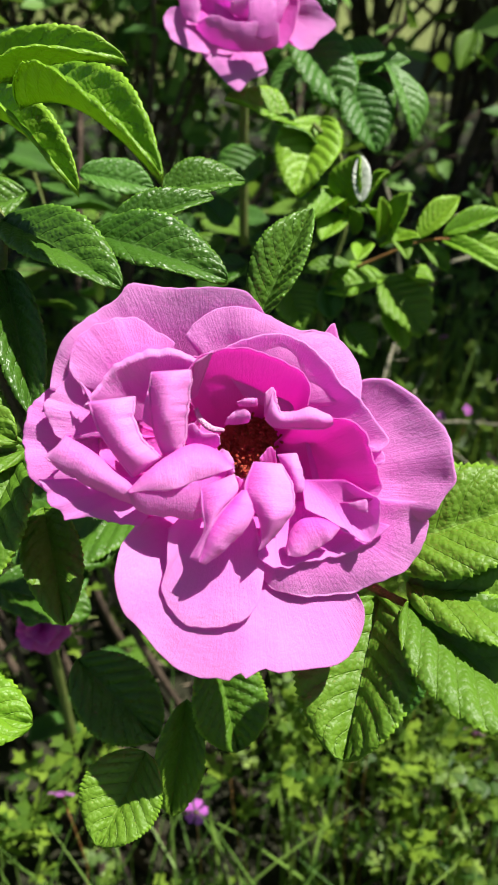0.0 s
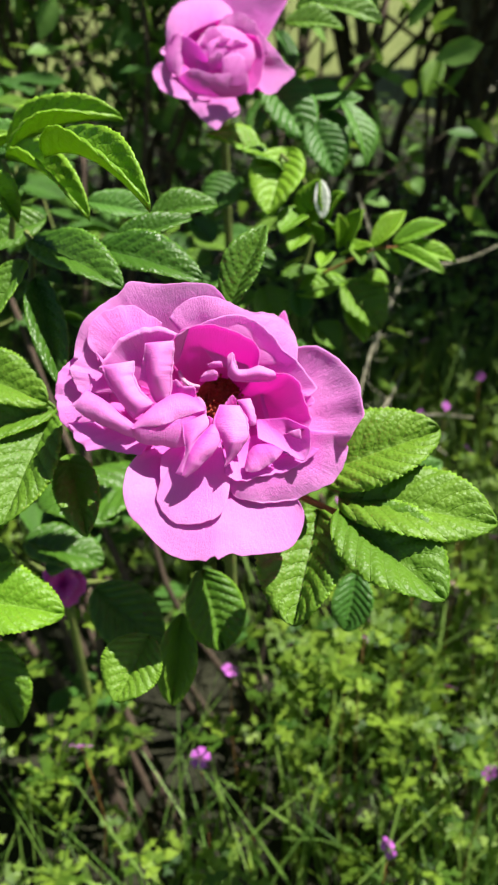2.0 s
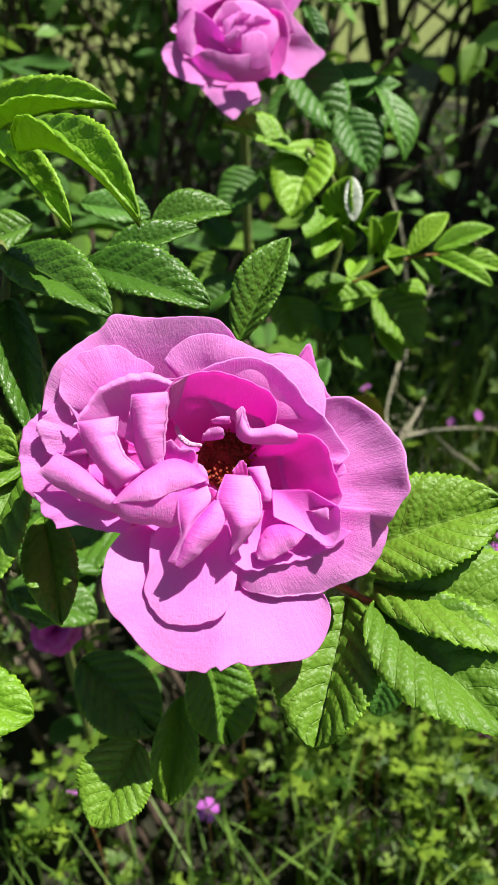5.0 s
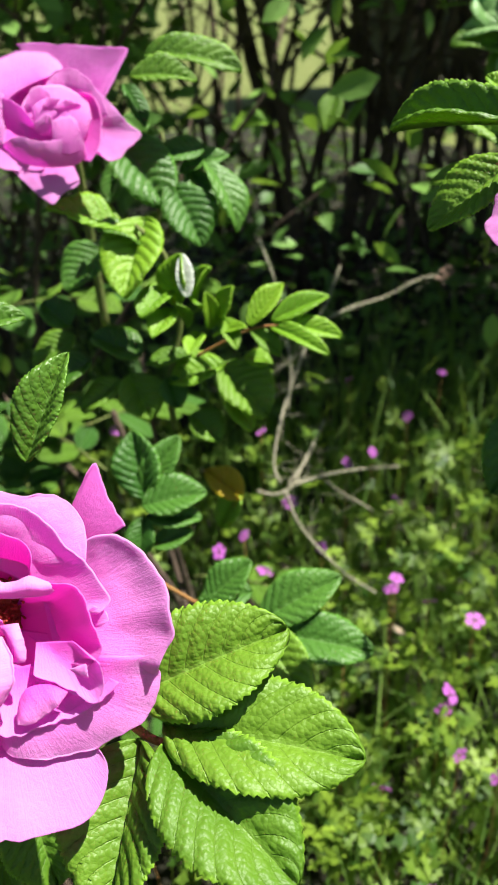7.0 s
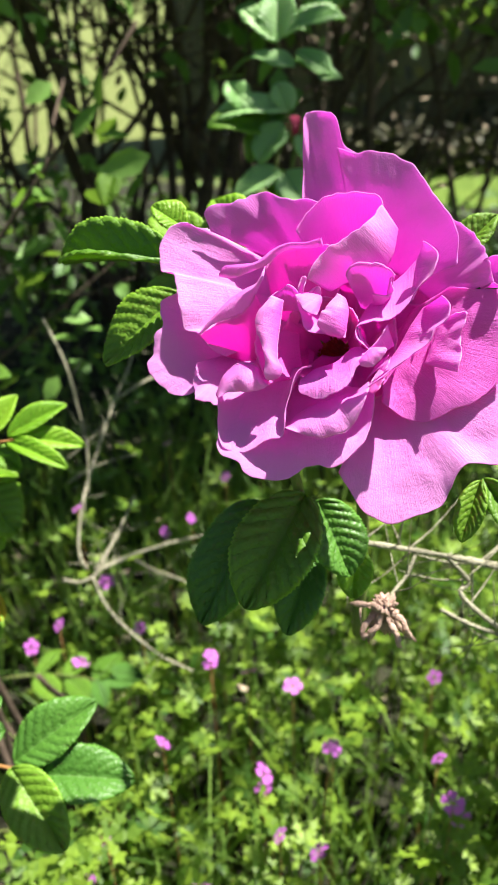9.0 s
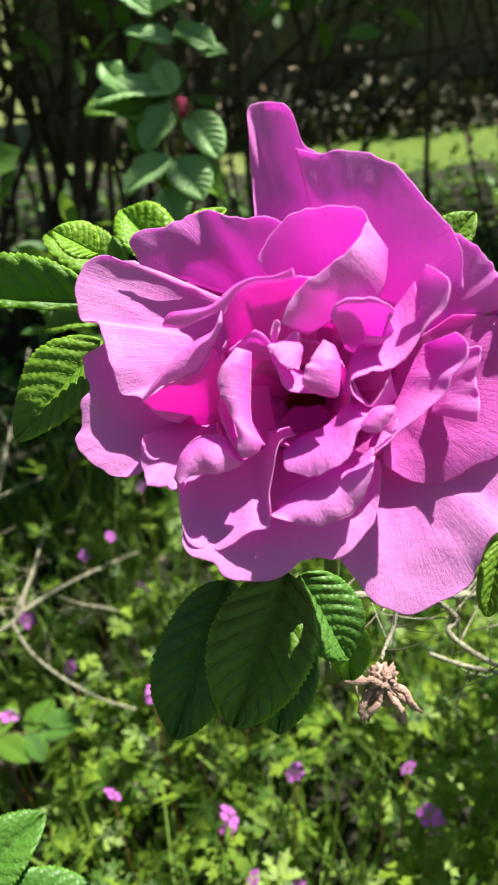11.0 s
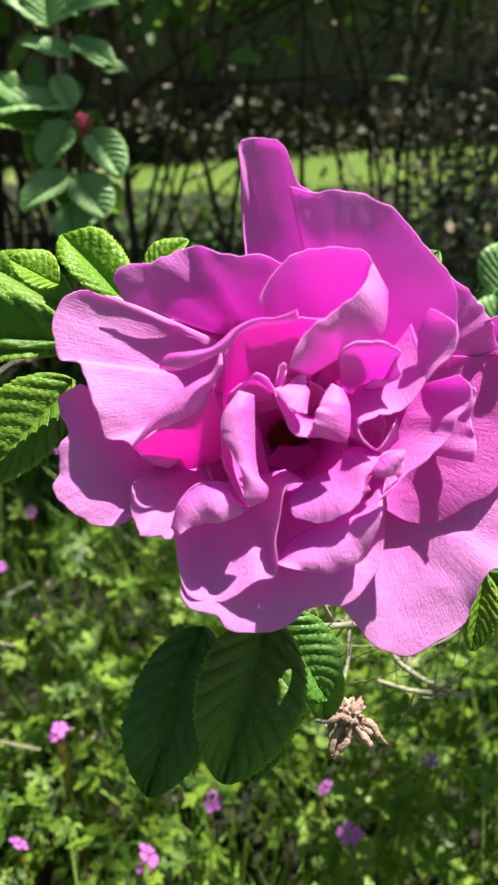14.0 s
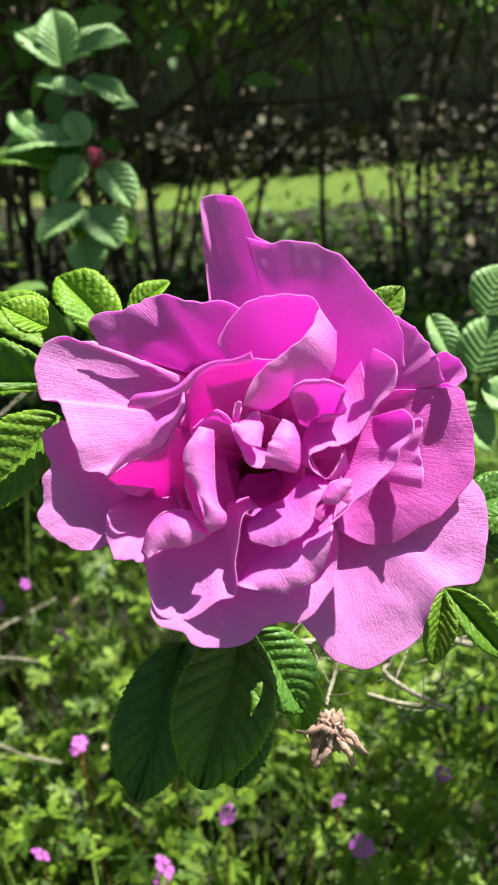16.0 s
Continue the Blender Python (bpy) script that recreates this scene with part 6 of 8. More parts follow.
blade(bloom_far, bloom_far_m, [(-16.9, -16.7, 4.0), (-21.0, -12.1, 1.8), (-23.1, -6.5, -0.9), (-23.0, -0.7, -3.7), (-20.8, 4.9, -6.3)], [(-9.3, -7.2, -6.5), (-10.1, -5.0, -7.6), (-10.1, -2.6, -8.8)], sag=-1.0, wave=0.65, mat=MAT["petal_deep_shade"], seed=4)
blade(bloom_far, bloom_far_m, [(-23.3, -2.1, -3.0), (-21.5, 3.6, -5.7), (-17.7, 8.5, -8.1), (-12.3, 12.1, -9.8), (-5.8, 14.0, -10.7)], [(-9.5, -0.9, -9.6), (-8.1, 1.1, -10.5), (-6.0, 2.6, -11.2)], sag=-1.0, wave=0.65, mat=MAT["petal_deep_shade"], seed=5)
blade(bloom_far, bloom_far_m, [(-13.7, 11.3, -9.4), (-7.4, 13.7, -10.6), (-0.6, 14.2, -10.8), (6.1, 12.9, -10.2), (11.9, 9.8, -8.7)], [(-4.2, 3.2, -11.6), (-1.6, 3.5, -11.7), (1.0, 2.9, -11.4)], sag=-1.0, wave=0.65, mat=MAT["petal_deep_shade"], seed=6)
blade(bloom_far, bloom_far_m, [(4.5, 13.4, -10.4), (10.6, 10.6, -9.1), (15.4, 6.4, -7.1), (18.3, 1.1, -4.5), (19.1, -4.7, -1.8)], [(2.7, 2.0, -11.0), (4.5, 0.3, -10.1), (5.6, -1.9, -9.1)], sag=-1.0, wave=0.65, mat=MAT["petal_deep_shade"], seed=7)
blade(bloom_far, bloom_far_m, [(-12.3, 23.6, -14.3), (-2.2, 23.6, -14.3), (13.7, 22.2, -13.7), (28.5, 21.3, -13.2), (31.2, 20.3, -12.8), (27.7, 14.3, -9.9), (23.3, 7.1, -6.4), (20.1, 3.0, -4.4)], [(-2.2, 1.0, -9.5), (8.6, -0.2, -8.9), (16.7, -2.6, -7.8)], sag=-1.0, wave=0.39, curl=0.5, mat=MAT["petal_rich_backlit"], seed=8)
blade(bloom_far, bloom_far_m, [(-25.4, 3.4, -3.6), (-25.9, 1.0, -2.5), (-28.5, -1.4, -1.3), (-26.4, -3.8, -0.2)], [(-12.8, -1.4, -5.3), (-12.8, -6.2, -3.0)], sag=0.5, wave=0.39, seed=9)
blade(bloom_far, bloom_far_m, [(-14.7, -21.9, 9.5), (-24.4, -19.6, 8.0), (-29.5, -15.8, 5.8), (-31.7, -11.0, 3.3), (-29.6, -6.9, 1.3), (-24.8, -5.7, 0.7)], [(-7.4, -13.4, 1.5), (-12.7, -8.6, -0.9)], sag=0.8, wave=0.52, curl=0.4, seed=10)
blade(bloom_far, bloom_far_m, [(-20.0, -18.6, 6.9), (-12.5, -26.5, 11.0), (-7.2, -31.2, 13.6), (-2.5, -34.0, 15.3), (1.2, -30.4, 13.6), (8.0, -27.1, 12.0), (6.9, -20.4, 8.8)], [(-15.3, -14.6, 3.0), (-4.7, -14.6, 3.0), (5.9, -14.6, 3.0)], sag=1.2, wave=0.39, curl=0.4, seed=11)
blade(bloom_far, bloom_far_m, [(18.8, 5.8, -1.8), (23.6, 0.6, 1.1), (29.3, -6.0, 4.7), (34.0, -10.2, 6.6), (29.4, -14.5, 8.3), (24.7, -18.4, 9.7), (20.5, -19.1, 9.6), (16.9, -16.0, 7.7)], [(11.2, 1.1, -6.5), (9.9, -6.2, -3.0), (9.9, -14.6, 1.0)], sag=1.6, wave=0.52, curl=0.5, seed=12)
blade(bloom_far, bloom_far_m, [(-25.3, 2.2, -2.0), (-25.1, 10.1, -5.8), (-22.0, 16.3, -8.8), (-16.7, 19.6, -10.3), (-9.6, 21.1, -10.6), (-2.2, 20.6, -10.0), (3.6, 17.7, -8.0), (5.2, 13.9, -5.4), (0.5, 11.9, -3.7)], [(-21.5, -0.9, 2.4), (-13.6, 5.7, 0.6), (-4.7, 9.8, -0.3), (1.0, 11.9, -0.7)], sag=0.6, wave=0.39, curl=0.4, seed=13)
blade(bloom_far, bloom_far_m, [(-2.6, 5.8, 1.2), (0.5, 11.4, -1.1), (5.6, 14.0, -2.1), (10.8, 13.3, -1.4), (16.0, 9.3, 0.5), (20.2, 3.0, 3.6), (21.8, -2.4, 6.2)], [(1.8, 1.0, -4.5), (8.5, -1.3, -3.4), (13.8, -6.1, -1.1)], sag=1.8, wave=0.39, curl=0.5, seed=14)
blade(bloom_far, bloom_far_m, [(11.9, 5.8, 3.2), (17.0, 3.9, 4.6), (19.4, -3.6, 8.7), (17.6, -13.4, 12.5), (13.6, -19.1, 14.2)], [(5.8, 1.1, -3.5), (7.2, -8.5, 2.1), (5.9, -17.6, 7.4)], sag=-1.2, wave=0.26, mat=MAT["petal_deep_shade"], seed=15)
blade(bloom_far, bloom_far_m, [(-21.8, 5.2, 2.5), (-17.7, 5.7, 2.8), (-18.6, -1.3, 6.6), (-17.6, -7.2, 9.5), (-19.1, -11.7, 11.6)], [(-25.3, 1.0, -0.5), (-25.7, -5.0, 3.7), (-23.5, -9.7, 7.3), (-20.8, -11.3, 9.4)], sag=1.0, wave=0.26, seed=16)
blade(bloom_far, bloom_far_m, [(-18.1, 4.7, 5.7), (-13.7, 3.3, 7.1), (-9.5, -0.1, 9.1), (-5.4, -5.5, 11.6)], [(-17.8, -6.1, 3.9), (-13.6, -9.0, 5.3), (-5.7, -8.5, 5.1)], sag=-0.6, wave=0.26, curl=0.3, mat=MAT["petal_rich_backlit"], seed=17)
blade(bloom_far, bloom_far_m, [(-9.8, 1.5, 7.3), (-7.2, 6.6, 5.3), (-3.4, 8.5, 4.9), (0.5, 5.7, 5.8), (1.3, 1.5, 7.3)], [(-8.9, -1.8, 3.9), (-3.4, -3.2, 4.5), (1.0, -1.3, 3.6)], sag=0.8, wave=0.26, seed=18)
blade(bloom_far, bloom_far_m, [(-18.4, -11.1, 15.3), (-13.3, -8.9, 14.9), (-8.1, -10.1, 15.8), (-2.5, -11.0, 16.3), (5.7, -10.5, 15.3), (11.9, -10.6, 14.1)], [(-19.2, -13.2, 9.3), (-13.5, -17.9, 12.1), (-4.6, -20.2, 13.7), (6.8, -20.1, 13.7), (12.6, -17.3, 12.3)], sag=1.0, wave=0.325, curl=0.8, seed=19)
blade(bloom_far, bloom_far_m, [(0.5, -4.0, 12.9), (5.6, -2.4, 12.8), (9.7, -3.5, 13.4), (11.0, -8.2, 14.9)], [(0.1, -13.9, 14.7), (5.7, -16.2, 15.8), (10.9, -14.8, 15.1)], sag=0.8, wave=0.26, seed=20)
blade(bloom_far, bloom_far_m, [(1.3, 0.6, 9.7), (6.6, 3.4, 8.4), (12.3, 1.5, 9.3)], [(3.1, -1.0, 8.5), (7.7, -0.3, 8.2), (11.3, 0.1, 7.9)], sag=0.4, wave=0.26, seed=21)
blade(bloom_far, bloom_far_m, [(-6.1, -4.1, 12.0), (-0.5, -1.3, 11.6), (1.0, -5.0, 12.4)], [(-6.7, -7.4, 10.5), (-2.0, -8.3, 11.0), (0.5, -7.4, 10.5)], sag=0.4, wave=0.39, seed=22)
blade(bloom_far, bloom_far_m, [(-2.6, 2.0, 9.1), (-0.5, 4.5, 7.8), (4.6, 3.8, 8.2)], [(-2.1, 0.1, 7.9), (1.8, 0.6, 7.7)], sag=0.3, wave=0.26, seed=23)
blade(bloom_far, bloom_far_m, [(-13.0, -1.3, 4.6), (-7.3, 6.2, 1.5), (3.1, 8.6, 0.9), (13.5, 3.4, 3.4), (15.6, -3.6, 6.7)], [(-11.2, -9.6, 7.6), (0.6, -11.9, 8.7), (12.3, -10.7, 8.2)], sag=1.5, wave=0.52, seed=24)
blade(bloom_far, bloom_far_m, [(-7.2, 1.0, 6.5), (-2.1, 3.4, 6.0), (5.7, 1.1, 7.2), (8.3, -4.8, 9.3)], [(-5.9, -8.4, 9.0), (0.6, -9.8, 9.7), (7.0, -8.8, 9.2)], sag=1.0, wave=0.52, mat=MAT["petal_rich_backlit"], seed=25)
pedicel(bloom_near, bloom_near_m)
pedicel(bloom_ruffled, bloom_ruffled_m)
pedicel(bloom_far, bloom_far_m)

bloom_shaded = empty("rose_bloom", (-0.0762, 0.2293, 0.4516), "dark magenta rose hidden in the shade of the leaves", "flower", "pink blooms")
bloom_shaded_m = Matrix(((0.96236, -0.05896, 0.26531, -0.07618), (0.23118, 0.69087, -0.68502, 0.22930), (-0.14291, 0.72057, 0.67850, 0.45165), (0, 0, 0, 1)))
petal(bloom_shaded, bloom_shaded_m, (0.0, 0.0, -6.0), [(6.2, -7.7, 0.0), (9.5, -5.6, 1.3), (11.4, -2.0, 1.4), (10.7, 1.9, 0.2), (8.4, 4.9, -1.1), (5.8, 7.1, -1.4)], 0.05, 1.5, 0.5, seed=1, mat=MAT["petal_deep_shade"])
petal(bloom_shaded, bloom_shaded_m, (0.0, 0.0, -6.0), [(9.0, 1.4, 0.2), (8.8, 5.0, -1.1), (7.3, 8.7, -1.4), (3.9, 10.9, -0.4), (-0.1, 10.7, 1.0), (-3.4, 8.8, 1.5)], 0.05, 1.5, 0.5, seed=2, mat=MAT["petal_deep_shade"])
petal(bloom_shaded, bloom_shaded_m, (0.0, 0.0, -6.0), [(3.4, 8.8, -0.4), (0.1, 9.5, 1.0), (-3.5, 9.7, 1.5), (-7.2, 8.5, 0.6), (-9.7, 5.5, -0.8), (-10.3, 1.6, -1.5)], 0.05, 1.5, 0.5, seed=3, mat=MAT["petal_deep_shade"])
petal(bloom_shaded, bloom_shaded_m, (0.0, 0.0, -6.0), [(-6.6, 8.1, 0.6), (-8.7, 5.1, -0.8), (-9.8, 1.8, -1.5), (-10.0, -1.8, -0.8), (-9.0, -5.3, 0.6), (-6.7, -8.3, 1.5)], 0.05, 1.5, 0.5, seed=4, mat=MAT["petal_deep_shade"])
petal(bloom_shaded, bloom_shaded_m, (0.0, 0.0, -6.0), [(-10.5, -1.7, -0.8), (-9.6, -5.4, 0.6), (-7.0, -8.2, 1.5), (-3.4, -9.5, 1.0), (0.1, -9.6, -0.4), (3.5, -9.1, -1.4)], 0.05, 1.5, 0.5, seed=5, mat=MAT["petal_deep_shade"])
petal(bloom_shaded, bloom_shaded_m, (0.0, 0.0, -6.0), [(-3.5, -9.1, 1.0), (-0.1, -11.0, -0.4), (3.9, -10.9, -1.4), (7.1, -8.4, -1.1), (8.5, -4.8, 0.2), (9.0, -1.4, 1.4)], 0.05, 1.5, 0.5, seed=6, mat=MAT["petal_deep_shade"])
petal(bloom_shaded, bloom_shaded_m, (0.0, 0.0, -5.0), [(4.9, -4.0, 3.0), (6.8, -1.8, 4.3), (7.3, 1.2, 4.4), (5.8, 3.9, 3.2), (3.2, 5.3, 1.9), (0.7, 5.8, 1.6)], 0.05, 1.5, 0.5, seed=7, mat=MAT["petal_deep_shade"])
petal(bloom_shaded, bloom_shaded_m, (0.0, 0.0, -5.0), [(4.9, 3.1, 3.2), (3.5, 5.4, 1.9), (1.1, 7.1, 1.6), (-2.0, 7.1, 2.6), (-4.4, 5.2, 4.0), (-5.5, 2.6, 4.5)], 0.05, 1.5, 0.5, seed=8, mat=MAT["petal_deep_shade"])
petal(bloom_shaded, bloom_shaded_m, (0.0, 0.0, -5.0), [(-1.5, 5.8, 2.6), (-3.8, 4.7, 4.0), (-5.9, 2.9, 4.5), (-7.1, 0.3, 3.6), (-6.6, -2.7, 2.2), (-4.5, -4.8, 1.5)], 0.05, 1.5, 0.5, seed=9, mat=MAT["petal_deep_shade"])
petal(bloom_shaded, bloom_shaded_m, (0.0, 0.0, -5.0), [(-6.6, 0.4, 3.6), (-6.0, -2.3, 2.2), (-4.4, -4.5, 1.5), (-2.2, -6.1, 2.2), (0.5, -6.6, 3.6), (3.3, -5.9, 4.5)], 0.05, 1.5, 0.5, seed=10, mat=MAT["petal_deep_shade"])
petal(bloom_shaded, bloom_shaded_m, (0.0, 0.0, -5.0), [(-2.5, -6.3, 2.2), (0.4, -7.0, 3.6), (3.2, -6.1, 4.5), (5.0, -4.0, 4.0), (5.9, -1.4, 2.6), (6.1, 1.2, 1.6)], 0.05, 1.5, 0.5, seed=11, mat=MAT["petal_deep_shade"])
pedicel(bloom_shaded, bloom_shaded_m)

shoot_a = empty("rose_sprig", (0.0463, 0.1909, 0.5269), "serrated dark green rose leaves beside the open bloom", "leafy shoot", "rose shoots")
la = attach("leaf", tube("leaf", [(0.0356, 0.1408, 0.5762), (0.0420, 0.1338, 0.5776), (0.0485, 0.1313, 0.5766)], (0.0012, 0.0008), MAT["red_stem"]), shoot_a)
leaflet(la, (0.0397, 0.1394, 0.5852), (0.0735, 0.1429, 0.5980), (-0.05, -0.49, 0.87), 0.0235, 15, 0.1, MAT["leaf"])
leaflet(la, (0.0455, 0.1343, 0.5808), (0.0866, 0.1213, 0.5814), (0.15, -0.35, 0.93), 0.0245, 14, 0.12, MAT["leaf"])
leaflet(la, (0.0453, 0.1303, 0.5790), (0.0706, 0.1030, 0.5722), (0.31, -0.60, 0.74), 0.0258, 15, 0.08, MAT["leaf"])
leaflet(la, (0.0402, 0.1348, 0.5757), (0.0325, 0.1085, 0.5566), (-0.34, -0.60, 0.73), 0.0285, 26, 0.06, MAT["leaf"])
leaflet(la, (0.0573, 0.1701, 0.5171), (0.0531, 0.1583, 0.4990), (0.05, -0.55, 0.83), 0.0159, 20, 0.1, MAT["leaf_blue"])

shoot_b = empty("rose_sprig", (-0.0732, 0.2509, 0.6349), "cluster of bright green serrated rose leaves on a shoot", "leafy shoot", "rose shoots")
lb = attach("leaf", tube("leaf", [(-0.0666, 0.2293, 0.6243), (-0.0623, 0.2286, 0.6415), (-0.0637, 0.2289, 0.6515)], (0.0012, 0.0008), MAT["green_stem"]), shoot_b)
leaflet(lb, (-0.0617, 0.2295, 0.6522), (-0.0204, 0.2225, 0.6646), (0.15, -0.45, 0.88), 0.0210, 46, 0.37, MAT["leaf_young"])
leaflet(lb, (-0.0428, 0.2050, 0.6583), (-0.0046, 0.1607, 0.6552), (0.34, -0.42, 0.84), 0.0202, 46, 0.32, MAT["leaf_young"])
leaflet(lb, (-0.0600, 0.2240, 0.6527), (-0.0279, 0.1905, 0.6430), (0.25, -0.44, 0.87), 0.0191, 46, 0.32, MAT["leaf_young"])
leaflet(lb, (-0.0698, 0.2212, 0.6493), (-0.0576, 0.2130, 0.6352), (0.15, -0.48, 0.87), 0.0178, 44, 0.22, MAT["leaf_young"])
leaflet(lb, (-0.0614, 0.2385, 0.6569), (-0.0786, 0.2272, 0.6411), (-0.47, -0.21, 0.86), 0.0160, 40, 0.27, MAT["leaf_young"])
lc = attach("leaf", tube("leaf", [(-0.0509, 0.1889, 0.6151), (-0.0515, 0.2038, 0.6293), (-0.0550, 0.2116, 0.6326)], (0.0013, 0.001), MAT["green_stem"]), shoot_b)
leaflet(lc, (-0.0515, 0.2052, 0.6314), (-0.0183, 0.1800, 0.6254), (0.15, -0.48, 0.87), 0.0176, 20, 0.12, MAT["leaf_dark_shade"])
leaflet(lc, (-0.0292, 0.2002, 0.6305), (0.0051, 0.1889, 0.6236), (0.25, -0.46, 0.85), 0.0177, 20, 0.12, MAT["leaf_dark_shade"])
leaflet(lc, (-0.0265, 0.2046, 0.6278), (0.0005, 0.2118, 0.6359), (-0.05, -0.46, 0.89), 0.0116, 22, 0.15, MAT["leaf_dark_shade"])
leaflet(lc, (-0.0170, 0.2353, 0.6282), (0.0072, 0.2391, 0.6314), (-0.05, -0.46, 0.89), 0.0148, 20, 0.2, MAT["leaf_dark_shade"])
leaflet(lc, (-0.0478, 0.1895, 0.6250), (-0.0358, 0.1587, 0.6032), (0.26, -0.61, 0.75), 0.0153, 34, 0.06, MAT["leaf_dark_shade"])
leaflet(lc, (-0.0503, 0.1923, 0.6297), (-0.0663, 0.1754, 0.6048), (-0.26, -0.43, 0.87), 0.0158, 22, 0.1, MAT["leaf"])
leaflet(lc, (-0.0695, 0.1690, 0.6045), (-0.0397, 0.1560, 0.5993), (0.15, -0.48, 0.87), 0.0196, 22, 0.1, MAT["leaf"])
leaflet(lc, (-0.0378, 0.1569, 0.5968), (-0.0697, 0.1492, 0.5883), (-0.05, -0.36, 0.93), 0.0194, 22, 0.1, MAT["leaf"])
leaflet(lc, (-0.0395, 0.1560, 0.5956), (-0.0487, 0.1243, 0.5785), (-0.15, -0.55, 0.82), 0.0238, 18, 0.08, MAT["leaf"])
leaflet(lc, (-0.0356, 0.1529, 0.5828), (-0.0263, 0.1279, 0.5723), (0.15, -0.54, 0.82), 0.0139, 20, 0.08, MAT["leaf"])
leaflet(lc, (-0.0691, 0.1218, 0.5542), (-0.0348, 0.1192, 0.5496), (0.05, -0.35, 0.93), 0.0217, 14, 0.08, MAT["leaf_young"])
leaflet(lc, (-0.0729, 0.1330, 0.5230), (-0.0580, 0.1182, 0.4979), (0.26, -0.41, 0.88), 0.0211, 22, 0.1, MAT["leaf"])
leaflet(lc, (-0.0101, 0.1181, 0.5418), (-0.0185, 0.102, 0.5321), (-0.02, -0.50, 0.87), 0.0185, 18, 0.08, MAT["leaf"])
leaflet(lc, (-0.0388, 0.1627, 0.5164), (-0.0155, 0.1515, 0.4961), (0.05, -0.45, 0.89), 0.0233, 16, 0.08, MAT["leaf_dark_shade"])
leaflet(lc, (-0.0788, 0.2039, 0.5017), (-0.0458, 0.2004, 0.4924), (0.04, -0.11, 0.99), 0.0232, 14, 0.08, MAT["leaf_dark_shade"])
leaflet(lc, (-0.0481, 0.2152, 0.4972), (-0.0719, 0.2045, 0.4830), (0.03, -0.08, 1.00), 0.0214, 14, 0.08, MAT["leaf_blue"])
leaflet(lc, (-0.0052, 0.1487, 0.5186), (-0.0091, 0.1314, 0.4916), (0.16, -0.62, 0.77), 0.0190, 36, 0.06, MAT["leaf"])
leaflet(lc, (0.0023, 0.1535, 0.5346), (0.0092, 0.1391, 0.5111), (0.15, -0.42, 0.89), 0.0216, 20, 0.08, MAT["leaf"])
leaflet(lc, (0.0125, 0.1918, 0.6124), (0.0253, 0.2050, 0.6356), (-0.15, -0.55, 0.82), 0.0160, 30, 0.1, MAT["leaf_dark_shade"])
leaflet(lc, (-0.0876, 0.2589, 0.6547), (-0.0592, 0.2569, 0.6484), (0.05, -0.48, 0.87), 0.0131, 15, 0.1, MAT["leaf_blue"])
leaflet(lc, (-0.0598, 0.2526, 0.6229), (-0.0846, 0.2452, 0.6141), (0.05, -0.48, 0.87), 0.0181, 15, 0.1, MAT["leaf_dark_shade"])
leaflet(lc, (-0.0464, 0.2668, 0.6251), (-0.0231, 0.2655, 0.6205), (0.05, -0.48, 0.87), 0.0140, 15, 0.1, MAT["leaf_blue"])
leaflet(lc, (-0.0684, 0.1680, 0.5280), (-0.0937, 0.1621, 0.5216), (0.05, -0.35, 0.93), 0.0169, 15, 0.1, MAT["leaf"])

# Two broad leaflets added above bloom_shaded to keep the sun off it.
leaflet(lc, (-0.0300, 0.2450, 0.5060), (-0.0760, 0.2180, 0.4960), (0.05, -0.12, 0.99), 0.034, 8, 0.05, MAT["leaf_dark_shade"])
leaflet(lc, (-0.0420, 0.2150, 0.5020), (-0.0800, 0.2500, 0.4980), (0.05, -0.05, 0.99), 0.034, 8, 0.05, MAT["leaf_dark_shade"])

shoot_c = empty("rose_sprig", (0.0463, 0.3507, 0.5533), "young light green shoot with small folded leaves", "leafy shoot", "rose shoots")
ld = attach("leaf", tube("leaf", [(0.0385, 0.3392, 0.5266), (0.0381, 0.3424, 0.5495), (0.0464, 0.3454, 0.5816), (0.0418, 0.3463, 0.6100), (0.0308, 0.3536, 0.6205)], (0.0016, 0.001), MAT["green_stem"]), shoot_c)
leaflet(ld, (0.0263, 0.3583, 0.6154), (-0.0056, 0.3541, 0.6294), (-0.03, -0.24, 0.97), 0.0228, 18, 0.14, MAT["leaf_young"])
leaflet(ld, (0.0347, 0.3609, 0.6205), (0.0244, 0.3312, 0.5973), (-0.03, -0.24, 0.97), 0.0277, 18, 0.14, MAT["leaf_young"])
leaflet(ld, (0.0452, 0.3397, 0.5888), (0.0496, 0.3389, 0.6121), (-0.03, -0.24, 0.97), 0.0172, 18, 0.14, MAT["leaf_young"])
leaflet(ld, (0.0432, 0.3440, 0.5951), (0.0307, 0.3262, 0.5902), (-0.03, -0.24, 0.97), 0.0153, 18, 0.14, MAT["leaf_young"])
leaflet(ld, (0.0439, 0.3391, 0.5876), (0.0353, 0.3211, 0.5828), (-0.03, -0.24, 0.97), 0.0125, 18, 0.14, MAT["leaf_young"])
leaflet(ld, (0.0540, 0.3402, 0.5905), (0.0613, 0.3346, 0.6068), (-0.03, -0.24, 0.97), 0.0133, 18, 0.14, MAT["leaf_young"])
leaflet(ld, (0.0646, 0.3324, 0.5796), (0.0705, 0.3296, 0.6000), (-0.03, -0.24, 0.97), 0.0139, 18, 0.14, MAT["leaf_young"])
leaflet(ld, (0.0593, 0.3332, 0.5803), (0.0581, 0.3296, 0.5985), (-0.03, -0.24, 0.97), 0.0083, 18, 0.14, MAT["leaf_young"])
